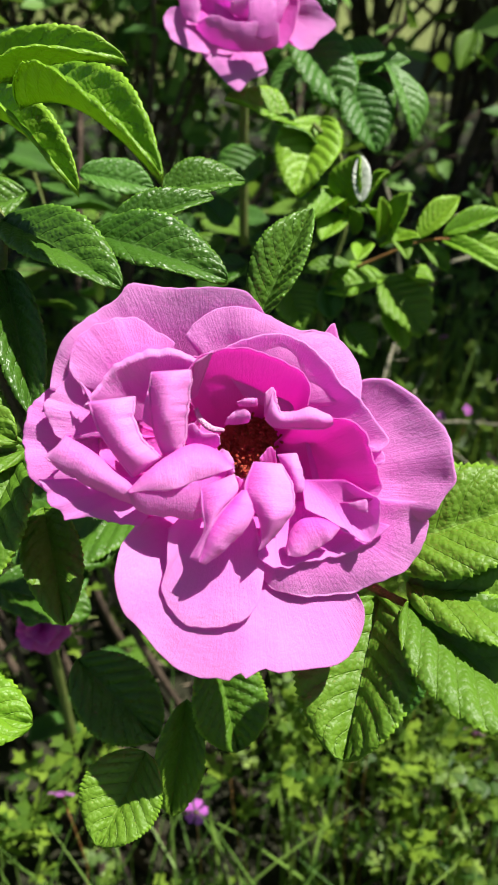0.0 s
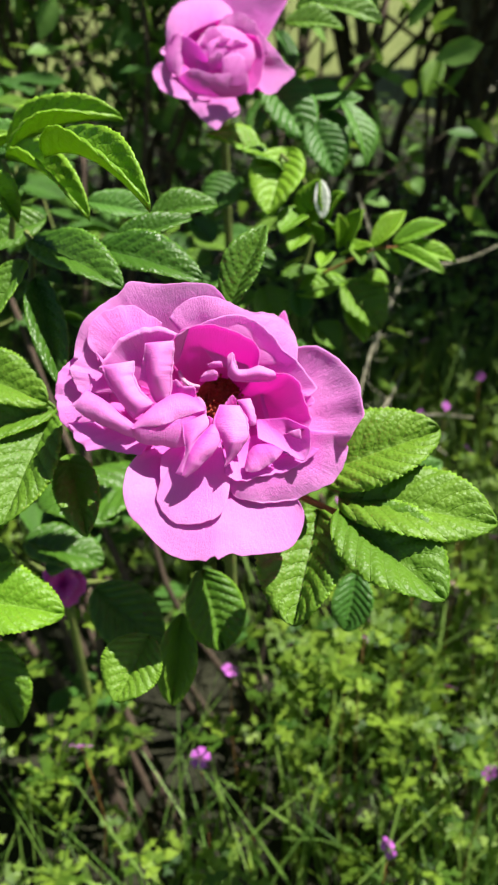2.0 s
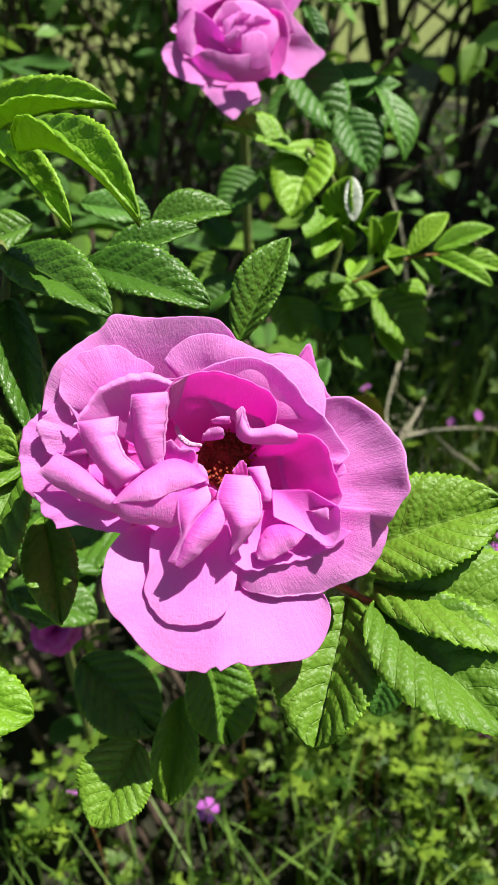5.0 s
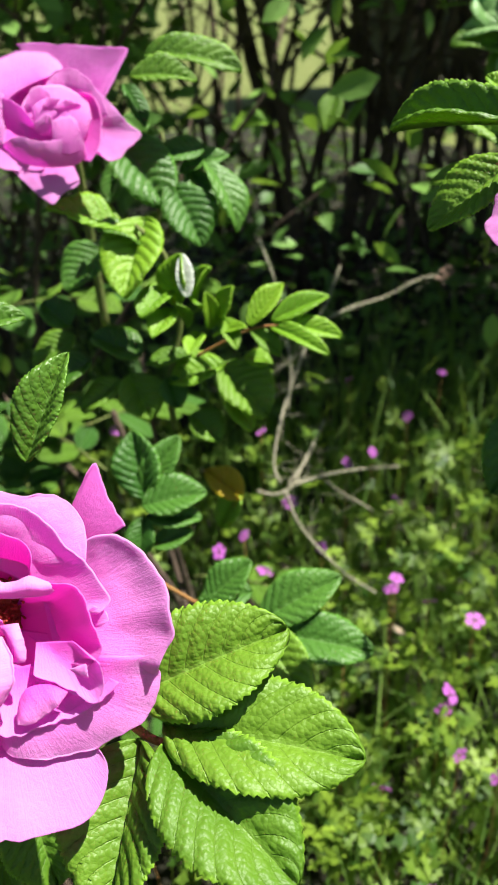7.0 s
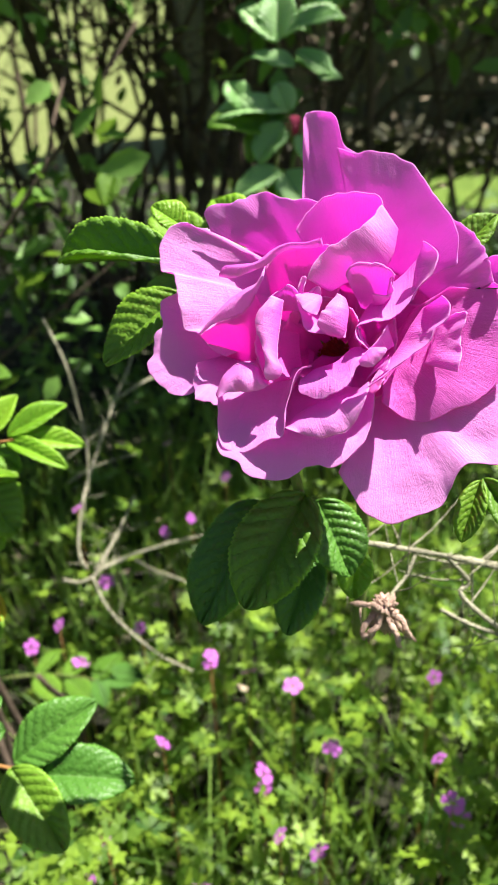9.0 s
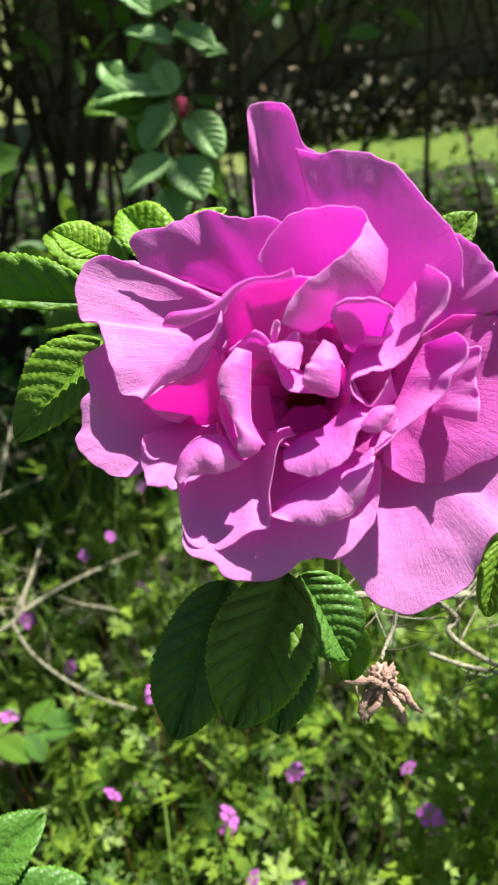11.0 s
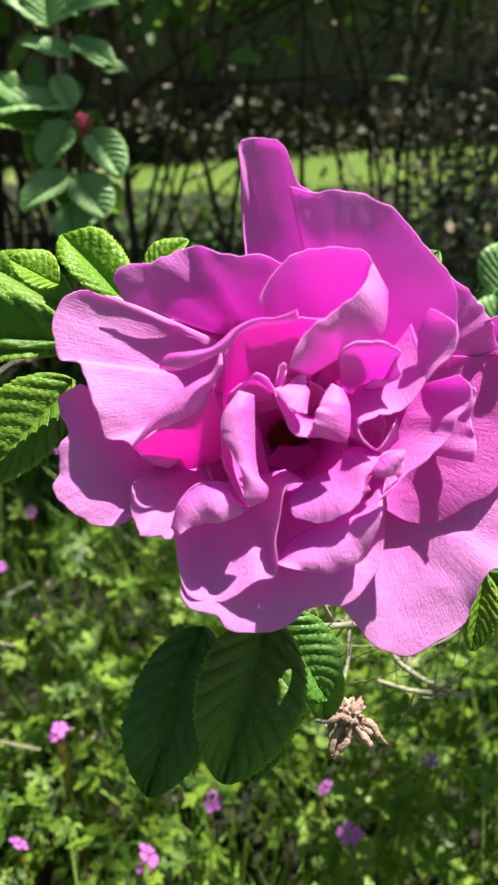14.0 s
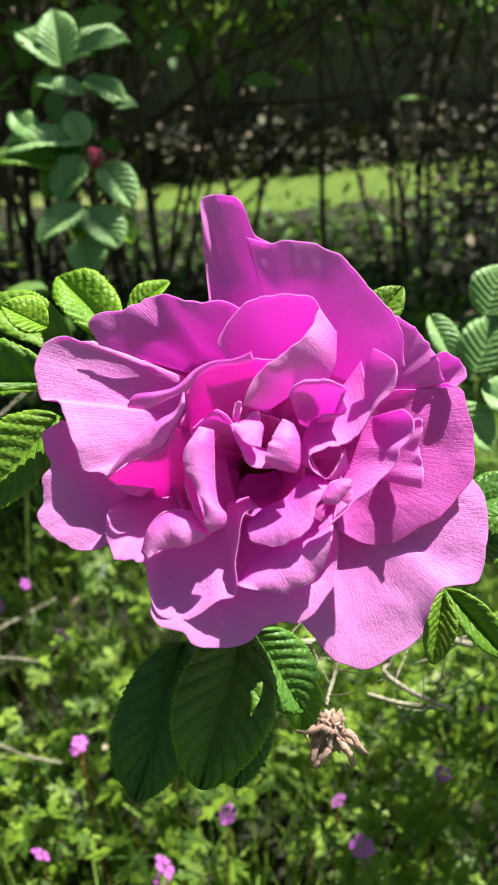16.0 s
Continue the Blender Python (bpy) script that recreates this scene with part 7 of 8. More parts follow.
leaflet(ld, (0.0655, 0.3350, 0.5837), (0.0695, 0.3155, 0.5780), (-0.03, -0.24, 0.97), 0.0089, 18, 0.14, MAT["leaf"])
leaflet(ld, (0.0584, 0.3370, 0.5861), (0.0533, 0.3272, 0.5944), (-0.03, -0.24, 0.97), 0.0083, 18, 0.14, MAT["leaf_young"])
leaflet(ld, (0.0546, 0.3323, 0.5784), (0.0495, 0.3160, 0.5766), (-0.03, -0.24, 0.97), 0.0094, 18, 0.14, MAT["leaf_young"])
leaflet(ld, (0.0336, 0.3546, 0.6105), (0.0148, 0.3479, 0.6221), (-0.03, -0.24, 0.97), 0.0166, 18, 0.14, MAT["leaf_dark_shade"])
leaflet(ld, (0.0606, 0.3311, 0.5771), (0.0745, 0.3199, 0.5854), (-0.03, -0.24, 0.97), 0.0078, 18, 0.14, MAT["leaf_young"])
leaflet(ld, (0.0487, 0.3343, 0.5808), (0.0461, 0.3280, 0.5947), (-0.03, -0.24, 0.97), 0.0083, 18, 0.14, MAT["leaf"])
le = attach("leaf", tube("leaf", [(0.0524, 0.3398, 0.5643), (0.0755, 0.3309, 0.5793), (0.0898, 0.3268, 0.5828)], (0.0008, 0.0005), MAT["red_stem"]), shoot_c)
leaflet(le, (0.0761, 0.3318, 0.5807), (0.0920, 0.3410, 0.5952), (-0.08, -0.45, 0.89), 0.0126, 24, 0.1, MAT["leaf_young"])
leaflet(le, (0.0858, 0.3305, 0.5827), (0.1109, 0.3350, 0.5906), (0.01, -0.47, 0.88), 0.0116, 24, 0.14, MAT["leaf_young"])
leaflet(le, (0.0865, 0.3302, 0.5823), (0.1159, 0.3246, 0.5753), (0.01, -0.47, 0.88), 0.0116, 24, 0.14, MAT["leaf_young"])
leaflet(le, (0.0852, 0.3294, 0.5811), (0.1073, 0.3095, 0.5755), (0.01, -0.47, 0.88), 0.0099, 24, 0.14, MAT["leaf_young"])
leaflet(le, (0.0767, 0.3309, 0.5792), (0.0883, 0.3238, 0.5692), (0.01, -0.46, 0.89), 0.0102, 24, 0.1, MAT["leaf"])
lf = attach("leaf", tube("leaf", [(0.0420, 0.3449, 0.5355), (0.0491, 0.3402, 0.5558), (0.0622, 0.3363, 0.5597)], (0.001, 0.0006), MAT["green_stem"]), shoot_c)
leaflet(lf, (0.0646, 0.3365, 0.5601), (0.0388, 0.3343, 0.5537), (0.02, -0.24, 0.97), 0.0207, 16, 0.12, MAT["leaf_young"])
leaflet(lf, (0.0621, 0.3368, 0.5602), (0.0813, 0.3224, 0.5401), (0.02, -0.24, 0.97), 0.0287, 16, 0.12, MAT["leaf"])
leaflet(lf, (0.0214, 0.3383, 0.5580), (0.0291, 0.3264, 0.5403), (0.02, -0.24, 0.97), 0.0215, 16, 0.12, MAT["leaf"])
leaflet(lf, (0.0175, 0.3368, 0.5551), (-0.0012, 0.3309, 0.5439), (0.02, -0.24, 0.97), 0.0158, 16, 0.12, MAT["leaf"])
leaflet(lf, (0.0497, 0.3404, 0.5645), (0.0289, 0.3398, 0.5611), (0.02, -0.24, 0.97), 0.0121, 16, 0.12, MAT["leaf"])
leaflet(lf, (0.0478, 0.3261, 0.5421), (0.0599, 0.3182, 0.5311), (0.02, -0.24, 0.97), 0.0178, 16, 0.12, MAT["leaf"])
leaflet(lf, (0.0642, 0.3311, 0.5517), (0.0741, 0.3195, 0.5348), (0.02, -0.24, 0.97), 0.0138, 16, 0.12, MAT["leaf_young"])
leaflet(lf, (0.0391, 0.3361, 0.5565), (0.0416, 0.3281, 0.5445), (0.02, -0.24, 0.97), 0.0129, 16, 0.12, MAT["leaf_blue"])
leaflet(lf, (0.0272, 0.3422, 0.5646), (0.0050, 0.3486, 0.5722), (0.02, -0.24, 0.97), 0.0201, 16, 0.12, MAT["leaf_dark_shade"])
leaflet(lf, (0.0040, 0.3432, 0.5635), (-0.0178, 0.3370, 0.5516), (0.02, -0.24, 0.97), 0.0230, 16, 0.12, MAT["leaf_dark_shade"])
leaflet(lf, (-0.0047, 0.3524, 0.5769), (-0.0165, 0.3592, 0.5861), (0.02, -0.24, 0.97), 0.0172, 16, 0.12, MAT["leaf_blue"])
leaflet(lf, (0.0731, 0.3375, 0.5625), (0.0856, 0.3348, 0.5598), (0.02, -0.24, 0.97), 0.0115, 16, 0.12, MAT["leaf_young"])
# Whitish leaflet standing in for the glint on the young shoot.
leaflet(ld, (0.0507, 0.3300, 0.5965), (0.0500, 0.3398, 0.6117), (-0.01, -0.46, 0.89), 0.0071, 12, 0.12, MAT["leaf_glint"])
leaflet(lf, (0.0680, 0.3179, 0.4984), (0.0512, 0.3265, 0.5098), (-0.01, -0.46, 0.89), 0.0167, 24, 0.2, MAT["leaf_yellow"])
leaflet(lf, (0.0573, 0.3132, 0.4861), (0.0670, 0.3218, 0.5006), (-0.01, -0.46, 0.89), 0.0136, 24, 0.2, MAT["leaf_young"])
leaflet(lf, (0.0251, 0.3021, 0.5150), (0.0214, 0.3185, 0.5400), (-0.19, -0.44, 0.87), 0.0226, 20, 0.08, MAT["leaf_blue"])
leaflet(lf, (0.0240, 0.3036, 0.5172), (0.0420, 0.3156, 0.5375), (0.19, -0.48, 0.86), 0.0151, 20, 0.08, MAT["leaf_blue"])
leaflet(lf, (0.0242, 0.2962, 0.5151), (0.0526, 0.2970, 0.5190), (0.01, -0.35, 0.94), 0.0210, 18, 0.1, MAT["leaf_blue"])
leaflet(lf, (0.0262, 0.2933, 0.5108), (0.0496, 0.2912, 0.5098), (0.01, -0.35, 0.94), 0.0149, 18, 0.1, MAT["leaf_blue"])
leaflet(lf, (0.0250, 0.2934, 0.5109), (0.0210, 0.2843, 0.4965), (0.01, -0.35, 0.94), 0.0149, 24, 0.1, MAT["leaf_blue"])
leaflet(lf, (0.0276, 0.2864, 0.5003), (0.0454, 0.2882, 0.5047), (0.01, -0.35, 0.94), 0.0124, 18, 0.1, MAT["leaf_blue"])

shoot_d = empty("rose_sprig", (0.0466, 0.4071, 0.6255), "deeply quilted dark green rose leaves under the far bloom", "leafy shoot", "rose shoots")
lg = attach("leaf", tube("leaf", [(0.0357, 0.4005, 0.6034), (0.0437, 0.4004, 0.6315), (0.0430, 0.4047, 0.6473)], (0.0014, 0.001), MAT["green_stem"]), shoot_d)
leaflet(lg, (0.0246, 0.3848, 0.6490), (0.0441, 0.3668, 0.6233), (-0.09, -0.34, 0.94), 0.0279, 14, 0.1, MAT["leaf_blue"])
leaflet(lg, (0.0619, 0.3891, 0.6414), (0.0400, 0.3883, 0.6377), (-0.01, -0.45, 0.89), 0.0169, 14, 0.2, MAT["leaf_blue"])
leaflet(lg, (0.0504, 0.3888, 0.6322), (0.0733, 0.3906, 0.6377), (-0.01, -0.45, 0.89), 0.0124, 14, 0.2, MAT["leaf_blue"])
leaflet(lg, (0.0610, 0.3844, 0.6377), (0.0737, 0.3659, 0.6104), (0.41, -0.31, 0.86), 0.0178, 14, 0.42, MAT["leaf_blue"])
leaflet(lg, (0.0469, 0.3742, 0.6314), (0.0583, 0.3582, 0.6079), (0.09, -0.48, 0.87), 0.0230, 14, 0.1, MAT["leaf_blue"])
leaflet(lg, (0.0531, 0.3919, 0.6337), (0.0639, 0.3785, 0.6140), (0.32, -0.31, 0.90), 0.0162, 14, 0.14, MAT["leaf_blue"])
leaflet(lg, (0.0261, 0.4044, 0.6371), (0.0162, 0.3939, 0.6196), (-0.30, -0.38, 0.88), 0.0160, 14, 0.1, MAT["leaf_blue"])
leaflet(lg, (0.0344, 0.4145, 0.6445), (0.0245, 0.4200, 0.6518), (-0.00, -0.43, 0.90), 0.0162, 14, 0.1, MAT["leaf_blue"])
leaflet(lg, (0.0390, 0.4017, 0.6791), (0.0807, 0.3941, 0.6714), (-0.00, -0.48, 0.88), 0.0210, 20, 0.22, MAT["leaf"])
leaflet(lg, (0.0332, 0.3863, 0.6732), (0.0611, 0.3828, 0.6705), (-0.00, -0.48, 0.88), 0.0180, 22, 0.16, MAT["leaf"])
leaflet(lg, (0.0293, 0.3959, 0.6691), (0.0367, 0.3850, 0.6532), (0.40, -0.50, 0.77), 0.0111, 22, 0.1, MAT["leaf_blue"])
leaflet(lg, (0.0085, 0.4081, 0.5941), (-0.0119, 0.3976, 0.5759), (0.01, -0.35, 0.94), 0.0256, 16, 0.1, MAT["leaf_blue"])
leaflet(lg, (-0.0075, 0.3758, 0.5610), (-0.0282, 0.3686, 0.5480), (0.01, -0.35, 0.94), 0.0194, 16, 0.1, MAT["leaf"])

shoot_e = empty("rose_sprig", (0.1685, 0.2162, 0.6042), "large serrated rose leaves below and beside the ruffled bloom", "leafy shoot", "rose shoots")
lh = attach("leaf", tube("leaf", [(0.1756, 0.2138, 0.5828), (0.1700, 0.2067, 0.6182), (0.1633, 0.2031, 0.6395)], (0.0016, 0.0014), MAT["green_stem"]), shoot_e)
leaflet(lh, (0.1460, 0.2351, 0.6771), (0.1179, 0.2643, 0.6714), (-0.09, -0.54, 0.84), 0.0239, 40, 0.08, MAT["leaf"])
leaflet(lh, (0.1470, 0.2405, 0.6667), (0.1253, 0.2418, 0.6483), (-0.15, -0.36, 0.92), 0.0177, 14, 0.08, MAT["leaf"])
leaflet(lh, (0.1537, 0.2637, 0.6779), (0.1455, 0.2686, 0.6834), (-0.08, -0.51, 0.86), 0.0102, 16, 0.1, MAT["leaf_young"])
leaflet(lh, (0.1706, 0.2040, 0.6199), (0.1490, 0.1876, 0.5995), (-0.18, -0.51, 0.84), 0.0223, 16, 0.08, MAT["leaf"])
leaflet(lh, (0.1614, 0.2162, 0.6116), (0.1400, 0.2051, 0.5805), (-0.27, -0.40, 0.88), 0.0200, 14, 0.08, MAT["leaf_blue"])
leaflet(lh, (0.1753, 0.2072, 0.6150), (0.1806, 0.1950, 0.5965), (0.02, -0.52, 0.86), 0.0169, 16, 0.08, MAT["leaf_blue"])
leaflet(lh, (0.1750, 0.2088, 0.5978), (0.1632, 0.1980, 0.5762), (-0.08, -0.50, 0.86), 0.0143, 18, 0.08, MAT["leaf_blue"])
leaflet(lh, (0.1854, 0.2041, 0.5993), (0.1827, 0.1967, 0.5862), (-0.08, -0.50, 0.86), 0.0108, 18, 0.08, MAT["leaf_young"])
leaflet(lh, (0.2076, 0.1802, 0.6320), (0.2011, 0.1748, 0.6188), (-0.25, -0.43, 0.87), 0.0087, 30, 0.08, MAT["leaf"])
leaflet(lh, (0.2083, 0.1801, 0.6325), (0.2151, 0.1668, 0.6196), (-0.48, -0.27, 0.84), 0.0093, 30, 0.08, MAT["leaf"])
leaflet(lh, (0.2244, 0.1925, 0.6407), (0.2380, 0.1865, 0.6438), (-0.18, -0.33, 0.93), 0.0119, 16, 0.08, MAT["leaf_blue"])
leaflet(lh, (0.2231, 0.1931, 0.6307), (0.2377, 0.1832, 0.6293), (-0.18, -0.33, 0.93), 0.0136, 16, 0.08, MAT["leaf"])
leaflet(lh, (0.2215, 0.2294, 0.6711), (0.2337, 0.2295, 0.6817), (-0.25, -0.43, 0.87), 0.0098, 16, 0.08, MAT["leaf"])
leaflet(lh, (0.1761, 0.2664, 0.6751), (0.1871, 0.2648, 0.6822), (-0.18, -0.33, 0.93), 0.0079, 16, 0.08, MAT["leaf_young"])
leaflet(lh, (0.1798, 0.2873, 0.6606), (0.1732, 0.3110, 0.6729), (-0.29, -0.23, 0.93), 0.0181, 24, 0.12, MAT["leaf_young"])
leaflet(lh, (0.1692, 0.2970, 0.6546), (0.1535, 0.3291, 0.6643), (-0.29, -0.23, 0.93), 0.0177, 24, 0.12, MAT["leaf"])
leaflet(lh, (0.1708, 0.2969, 0.6466), (0.1443, 0.3113, 0.6421), (-0.21, -0.29, 0.93), 0.0143, 20, 0.1, MAT["leaf"])

shoot_f = empty("rose_sprig", (0.0707, 0.2490, 0.4873), "shaded rose leaf with five leaflets on a low shoot", "leafy shoot", "rose shoots")
li = attach("leaf", tube("leaf", [(0.0288, 0.2712, 0.4944), (0.0499, 0.2550, 0.4922), (0.0787, 0.2385, 0.4912)], (0.001, 0.0007), MAT["red_stem"]), shoot_f)
leaflet(li, (0.0689, 0.2559, 0.4982), (0.0467, 0.2564, 0.4937), (-0.02, -0.38, 0.93), 0.0160, 16, 0.1, MAT["leaf_blue"])
leaflet(li, (0.0712, 0.2459, 0.4919), (0.1041, 0.2508, 0.5078), (-0.02, -0.38, 0.93), 0.0202, 14, 0.1, MAT["leaf_blue"])
leaflet(li, (0.0787, 0.2385, 0.4912), (0.1131, 0.2268, 0.4900), (-0.02, -0.38, 0.93), 0.0208, 14, 0.1, MAT["leaf_blue"])
leaflet(li, (0.0703, 0.2414, 0.4941), (0.0860, 0.2130, 0.4803), (-0.14, -0.48, 0.87), 0.0205, 16, 0.1, MAT["leaf"])
leaflet(li, (0.0502, 0.2562, 0.4942), (0.0694, 0.2624, 0.5090), (-0.02, -0.38, 0.93), 0.0160, 14, 0.1, MAT["leaf_blue"])

shoot_g = empty("rose_sprig", (0.2781, 0.5937, 0.6376), "soft green rose shoot with a closed red bud", "leafy shoot", "rose shoots")
lj = attach("leaf", tube("leaf", [(0.2760, 0.5659, 0.5721), (0.2791, 0.5893, 0.6306), (0.2954, 0.5960, 0.6455)], (0.002, 0.0015), MAT["green_stem"]), shoot_g)
leaflet(lj, (0.2796, 0.5994, 0.6473), (0.2345, 0.6087, 0.6519), (-0.05, -0.50, 0.86), 0.0263, 16, 0.15, MAT["leaf"])
leaflet(lj, (0.2759, 0.6015, 0.6499), (0.3039, 0.6099, 0.6703), (-0.05, -0.50, 0.86), 0.0203, 16, 0.15, MAT["leaf_blue"])
leaflet(lj, (0.2814, 0.5984, 0.6462), (0.2587, 0.5911, 0.6287), (-0.02, -0.38, 0.93), 0.0243, 16, 0.1, MAT["leaf"])
leaflet(lj, (0.2650, 0.6230, 0.6632), (0.2536, 0.6282, 0.6691), (-0.02, -0.38, 0.93), 0.0186, 16, 0.1, MAT["leaf_blue"])
leaflet(lj, (0.2938, 0.5899, 0.6351), (0.3148, 0.5873, 0.6359), (-0.02, -0.38, 0.93), 0.0223, 16, 0.1, MAT["leaf_blue"])
leaflet(lj, (0.2883, 0.6482, 0.7101), (0.2696, 0.6579, 0.7216), (-0.02, -0.38, 0.93), 0.0227, 16, 0.1, MAT["leaf_blue"])
leaflet(lj, (0.2929, 0.6495, 0.7134), (0.3211, 0.6403, 0.7050), (-0.02, -0.38, 0.93), 0.0268, 16, 0.1, MAT["leaf_blue"])
leaflet(lj, (0.3137, 0.6481, 0.7160), (0.3477, 0.6400, 0.7109), (-0.02, -0.38, 0.93), 0.0248, 16, 0.1, MAT["leaf_blue"])
leaflet(lj, (0.3055, 0.6322, 0.6880), (0.3329, 0.6199, 0.6743), (-0.02, -0.38, 0.93), 0.0206, 16, 0.1, MAT["leaf_blue"])
leaflet(lj, (0.2875, 0.5814, 0.6197), (0.2695, 0.5761, 0.6066), (-0.02, -0.38, 0.93), 0.0243, 16, 0.1, MAT["leaf_young"])
leaflet(lj, (0.2910, 0.5787, 0.6161), (0.3044, 0.5658, 0.5980), (-0.02, -0.38, 0.93), 0.0243, 16, 0.1, MAT["leaf_young"])
leaflet(lj, (0.2899, 0.6191, 0.7017), (0.2956, 0.6375, 0.7327), (-0.20, -0.36, 0.91), 0.0271, 16, 0.12, MAT["leaf_gloss_pale"])
leaflet(lj, (0.2940, 0.6187, 0.7047), (0.3304, 0.6050, 0.7164), (-0.20, -0.36, 0.91), 0.0253, 16, 0.12, MAT["leaf_gloss_pale"])
leaflet(lj, (0.2899, 0.6191, 0.7017), (0.2715, 0.6436, 0.7207), (-0.20, -0.36, 0.91), 0.0253, 16, 0.12, MAT["leaf_gloss_pale"])
leaflet(lj, (0.3001, 0.6084, 0.6952), (0.3185, 0.5871, 0.6808), (-0.20, -0.36, 0.91), 0.0181, 16, 0.12, MAT["leaf_gloss_pale"])
leaflet(lj, (0.2888, 0.5912, 0.6613), (0.2407, 0.6166, 0.6560), (-0.20, -0.36, 0.91), 0.0289, 16, 0.12, MAT["leaf_gloss_pale"])
leaflet(lj, (0.2883, 0.5904, 0.6597), (0.2848, 0.6047, 0.6769), (-0.20, -0.36, 0.91), 0.0181, 16, 0.12, MAT["leaf_gloss_pale"])
leaflet(lj, (0.2857, 0.5865, 0.6520), (0.2642, 0.5834, 0.6291), (-0.20, -0.36, 0.91), 0.0271, 16, 0.12, MAT["leaf_gloss_pale"])
leaflet(lj, (0.2939, 0.5793, 0.6487), (0.3026, 0.5564, 0.6236), (-0.20, -0.36, 0.91), 0.0253, 16, 0.12, MAT["leaf_gloss_pale"])
leaflet(lj, (0.2765, 0.5725, 0.6242), (0.2457, 0.5783, 0.6062), (-0.20, -0.36, 0.91), 0.0271, 16, 0.12, MAT["leaf_gloss_pale"])
leaflet(lj, (0.2795, 0.5706, 0.6241), (0.2877, 0.5502, 0.6022), (-0.20, -0.36, 0.91), 0.0289, 16, 0.12, MAT["leaf_gloss_pale"])
leaflet(lj, (0.2713, 0.5647, 0.6087), (0.2672, 0.5519, 0.5870), (-0.20, -0.36, 0.91), 0.0253, 16, 0.12, MAT["leaf_gloss_pale"])
leaflet(lj, (0.3104, 0.5911, 0.6795), (0.3242, 0.5825, 0.6792), (-0.20, -0.36, 0.91), 0.0126, 16, 0.12, MAT["leaf_gloss_pale"])
leaflet(lj, (0.2971, 0.6037, 0.6860), (0.2715, 0.6239, 0.6927), (-0.20, -0.36, 0.91), 0.0181, 16, 0.12, MAT["leaf_gloss_pale"])
leaflet(lj, (0.2612, 0.6083, 0.6618), (0.2541, 0.6237, 0.6775), (-0.20, -0.36, 0.91), 0.0199, 16, 0.12, MAT["leaf_gloss_pale"])
leaflet(lj, (0.3435, 0.2975, 0.6012), (0.3587, 0.3029, 0.6219), (-0.20, -0.36, 0.91), 0.0219, 16, 0.12, MAT["leaf_gloss_pale"])
leaflet(lj, (0.3435, 0.2930, 0.5949), (0.3518, 0.2835, 0.5885), (-0.20, -0.36, 0.91), 0.0195, 16, 0.12, MAT["leaf_gloss_pale"])
leaflet(lj, (0.3546, 0.3054, 0.6219), (0.3670, 0.3110, 0.6405), (-0.20, -0.36, 0.91), 0.0219, 16, 0.12, MAT["leaf_gloss_pale"])
leaflet(lj, (0.3311, 0.2963, 0.5889), (0.3400, 0.2789, 0.5720), (-0.20, -0.36, 0.91), 0.0195, 16, 0.12, MAT["leaf_gloss_pale"])
leaflet(lj, (0.3339, 0.3182, 0.6224), (0.3366, 0.3047, 0.6056), (-0.20, -0.36, 0.91), 0.0146, 16, 0.12, MAT["leaf_gloss_pale"])
leaflet(lj, (0.1767, 0.7357, 0.6045), (0.1653, 0.7207, 0.5772), (-0.05, -0.50, 0.87), 0.0224, 20, 0.1, MAT["leaf"])
leaflet(lj, (0.1236, 0.7757, 0.5762), (0.0862, 0.7780, 0.5712), (-0.02, -0.38, 0.93), 0.0264, 20, 0.1, MAT["leaf_young"])


# ---------------------------------------------------------------- the rose bush behind and below the blooms
LOW = []
for k in range(6):
    LOW.append(leaflet_mesh(1.0, RNG.uniform(0.55, 0.7), RNG.uniform(8, 30), RNG.uniform(0.05, 0.25), MAT["leaf_blue" if k % 2 else "leaf"], 0.0, 90 + k, 14, 1.0, 30, 4, 0.01))


def bush_leaf(parent, at, way, size, r):
    """A compound leaf of seven leaflets along a stalk."""
    way = Vector(way).normalized()
    side = way.cross(Vector((0, 0, 1))).normalized()
    up = side.cross(way)
    end = Vector(at) + way * size * 2.6 - Vector((0, 0, 0.3 * size))
    mid = (Vector(at) + end) / 2 + up * 0.2 * size
    leaf = attach("leaf", tube("leaf", [tuple(at), tuple(mid), tuple(end)], (0.0009, 0.0005), MAT["green_stem"], 5, 8), parent)
    for k in range(7):
        t = 1.0 if k == 6 else 0.35 + 0.28 * (k // 2)
        p = Vector(at).lerp(end, t) + up * 0.2 * size * (1 - t)
        if k == 6:
            d = way
        else:
            d = (way * 0.55 + side * (1 if k % 2 else -1)).normalized()
        d = (d + Vector((r.gauss(0, 0.12), r.gauss(0, 0.12), r.gauss(-0.1, 0.15)))).normalized()
        n = up + Vector((r.gauss(0, 0.3), r.gauss(0, 0.3), 0.4))
        attach("leaflet", LOW[r.randrange(6)], leaf, frame_of(p, p + d, n) @ Matrix.Scale(size * r.uniform(0.8, 1.15), 4))
    return leaf


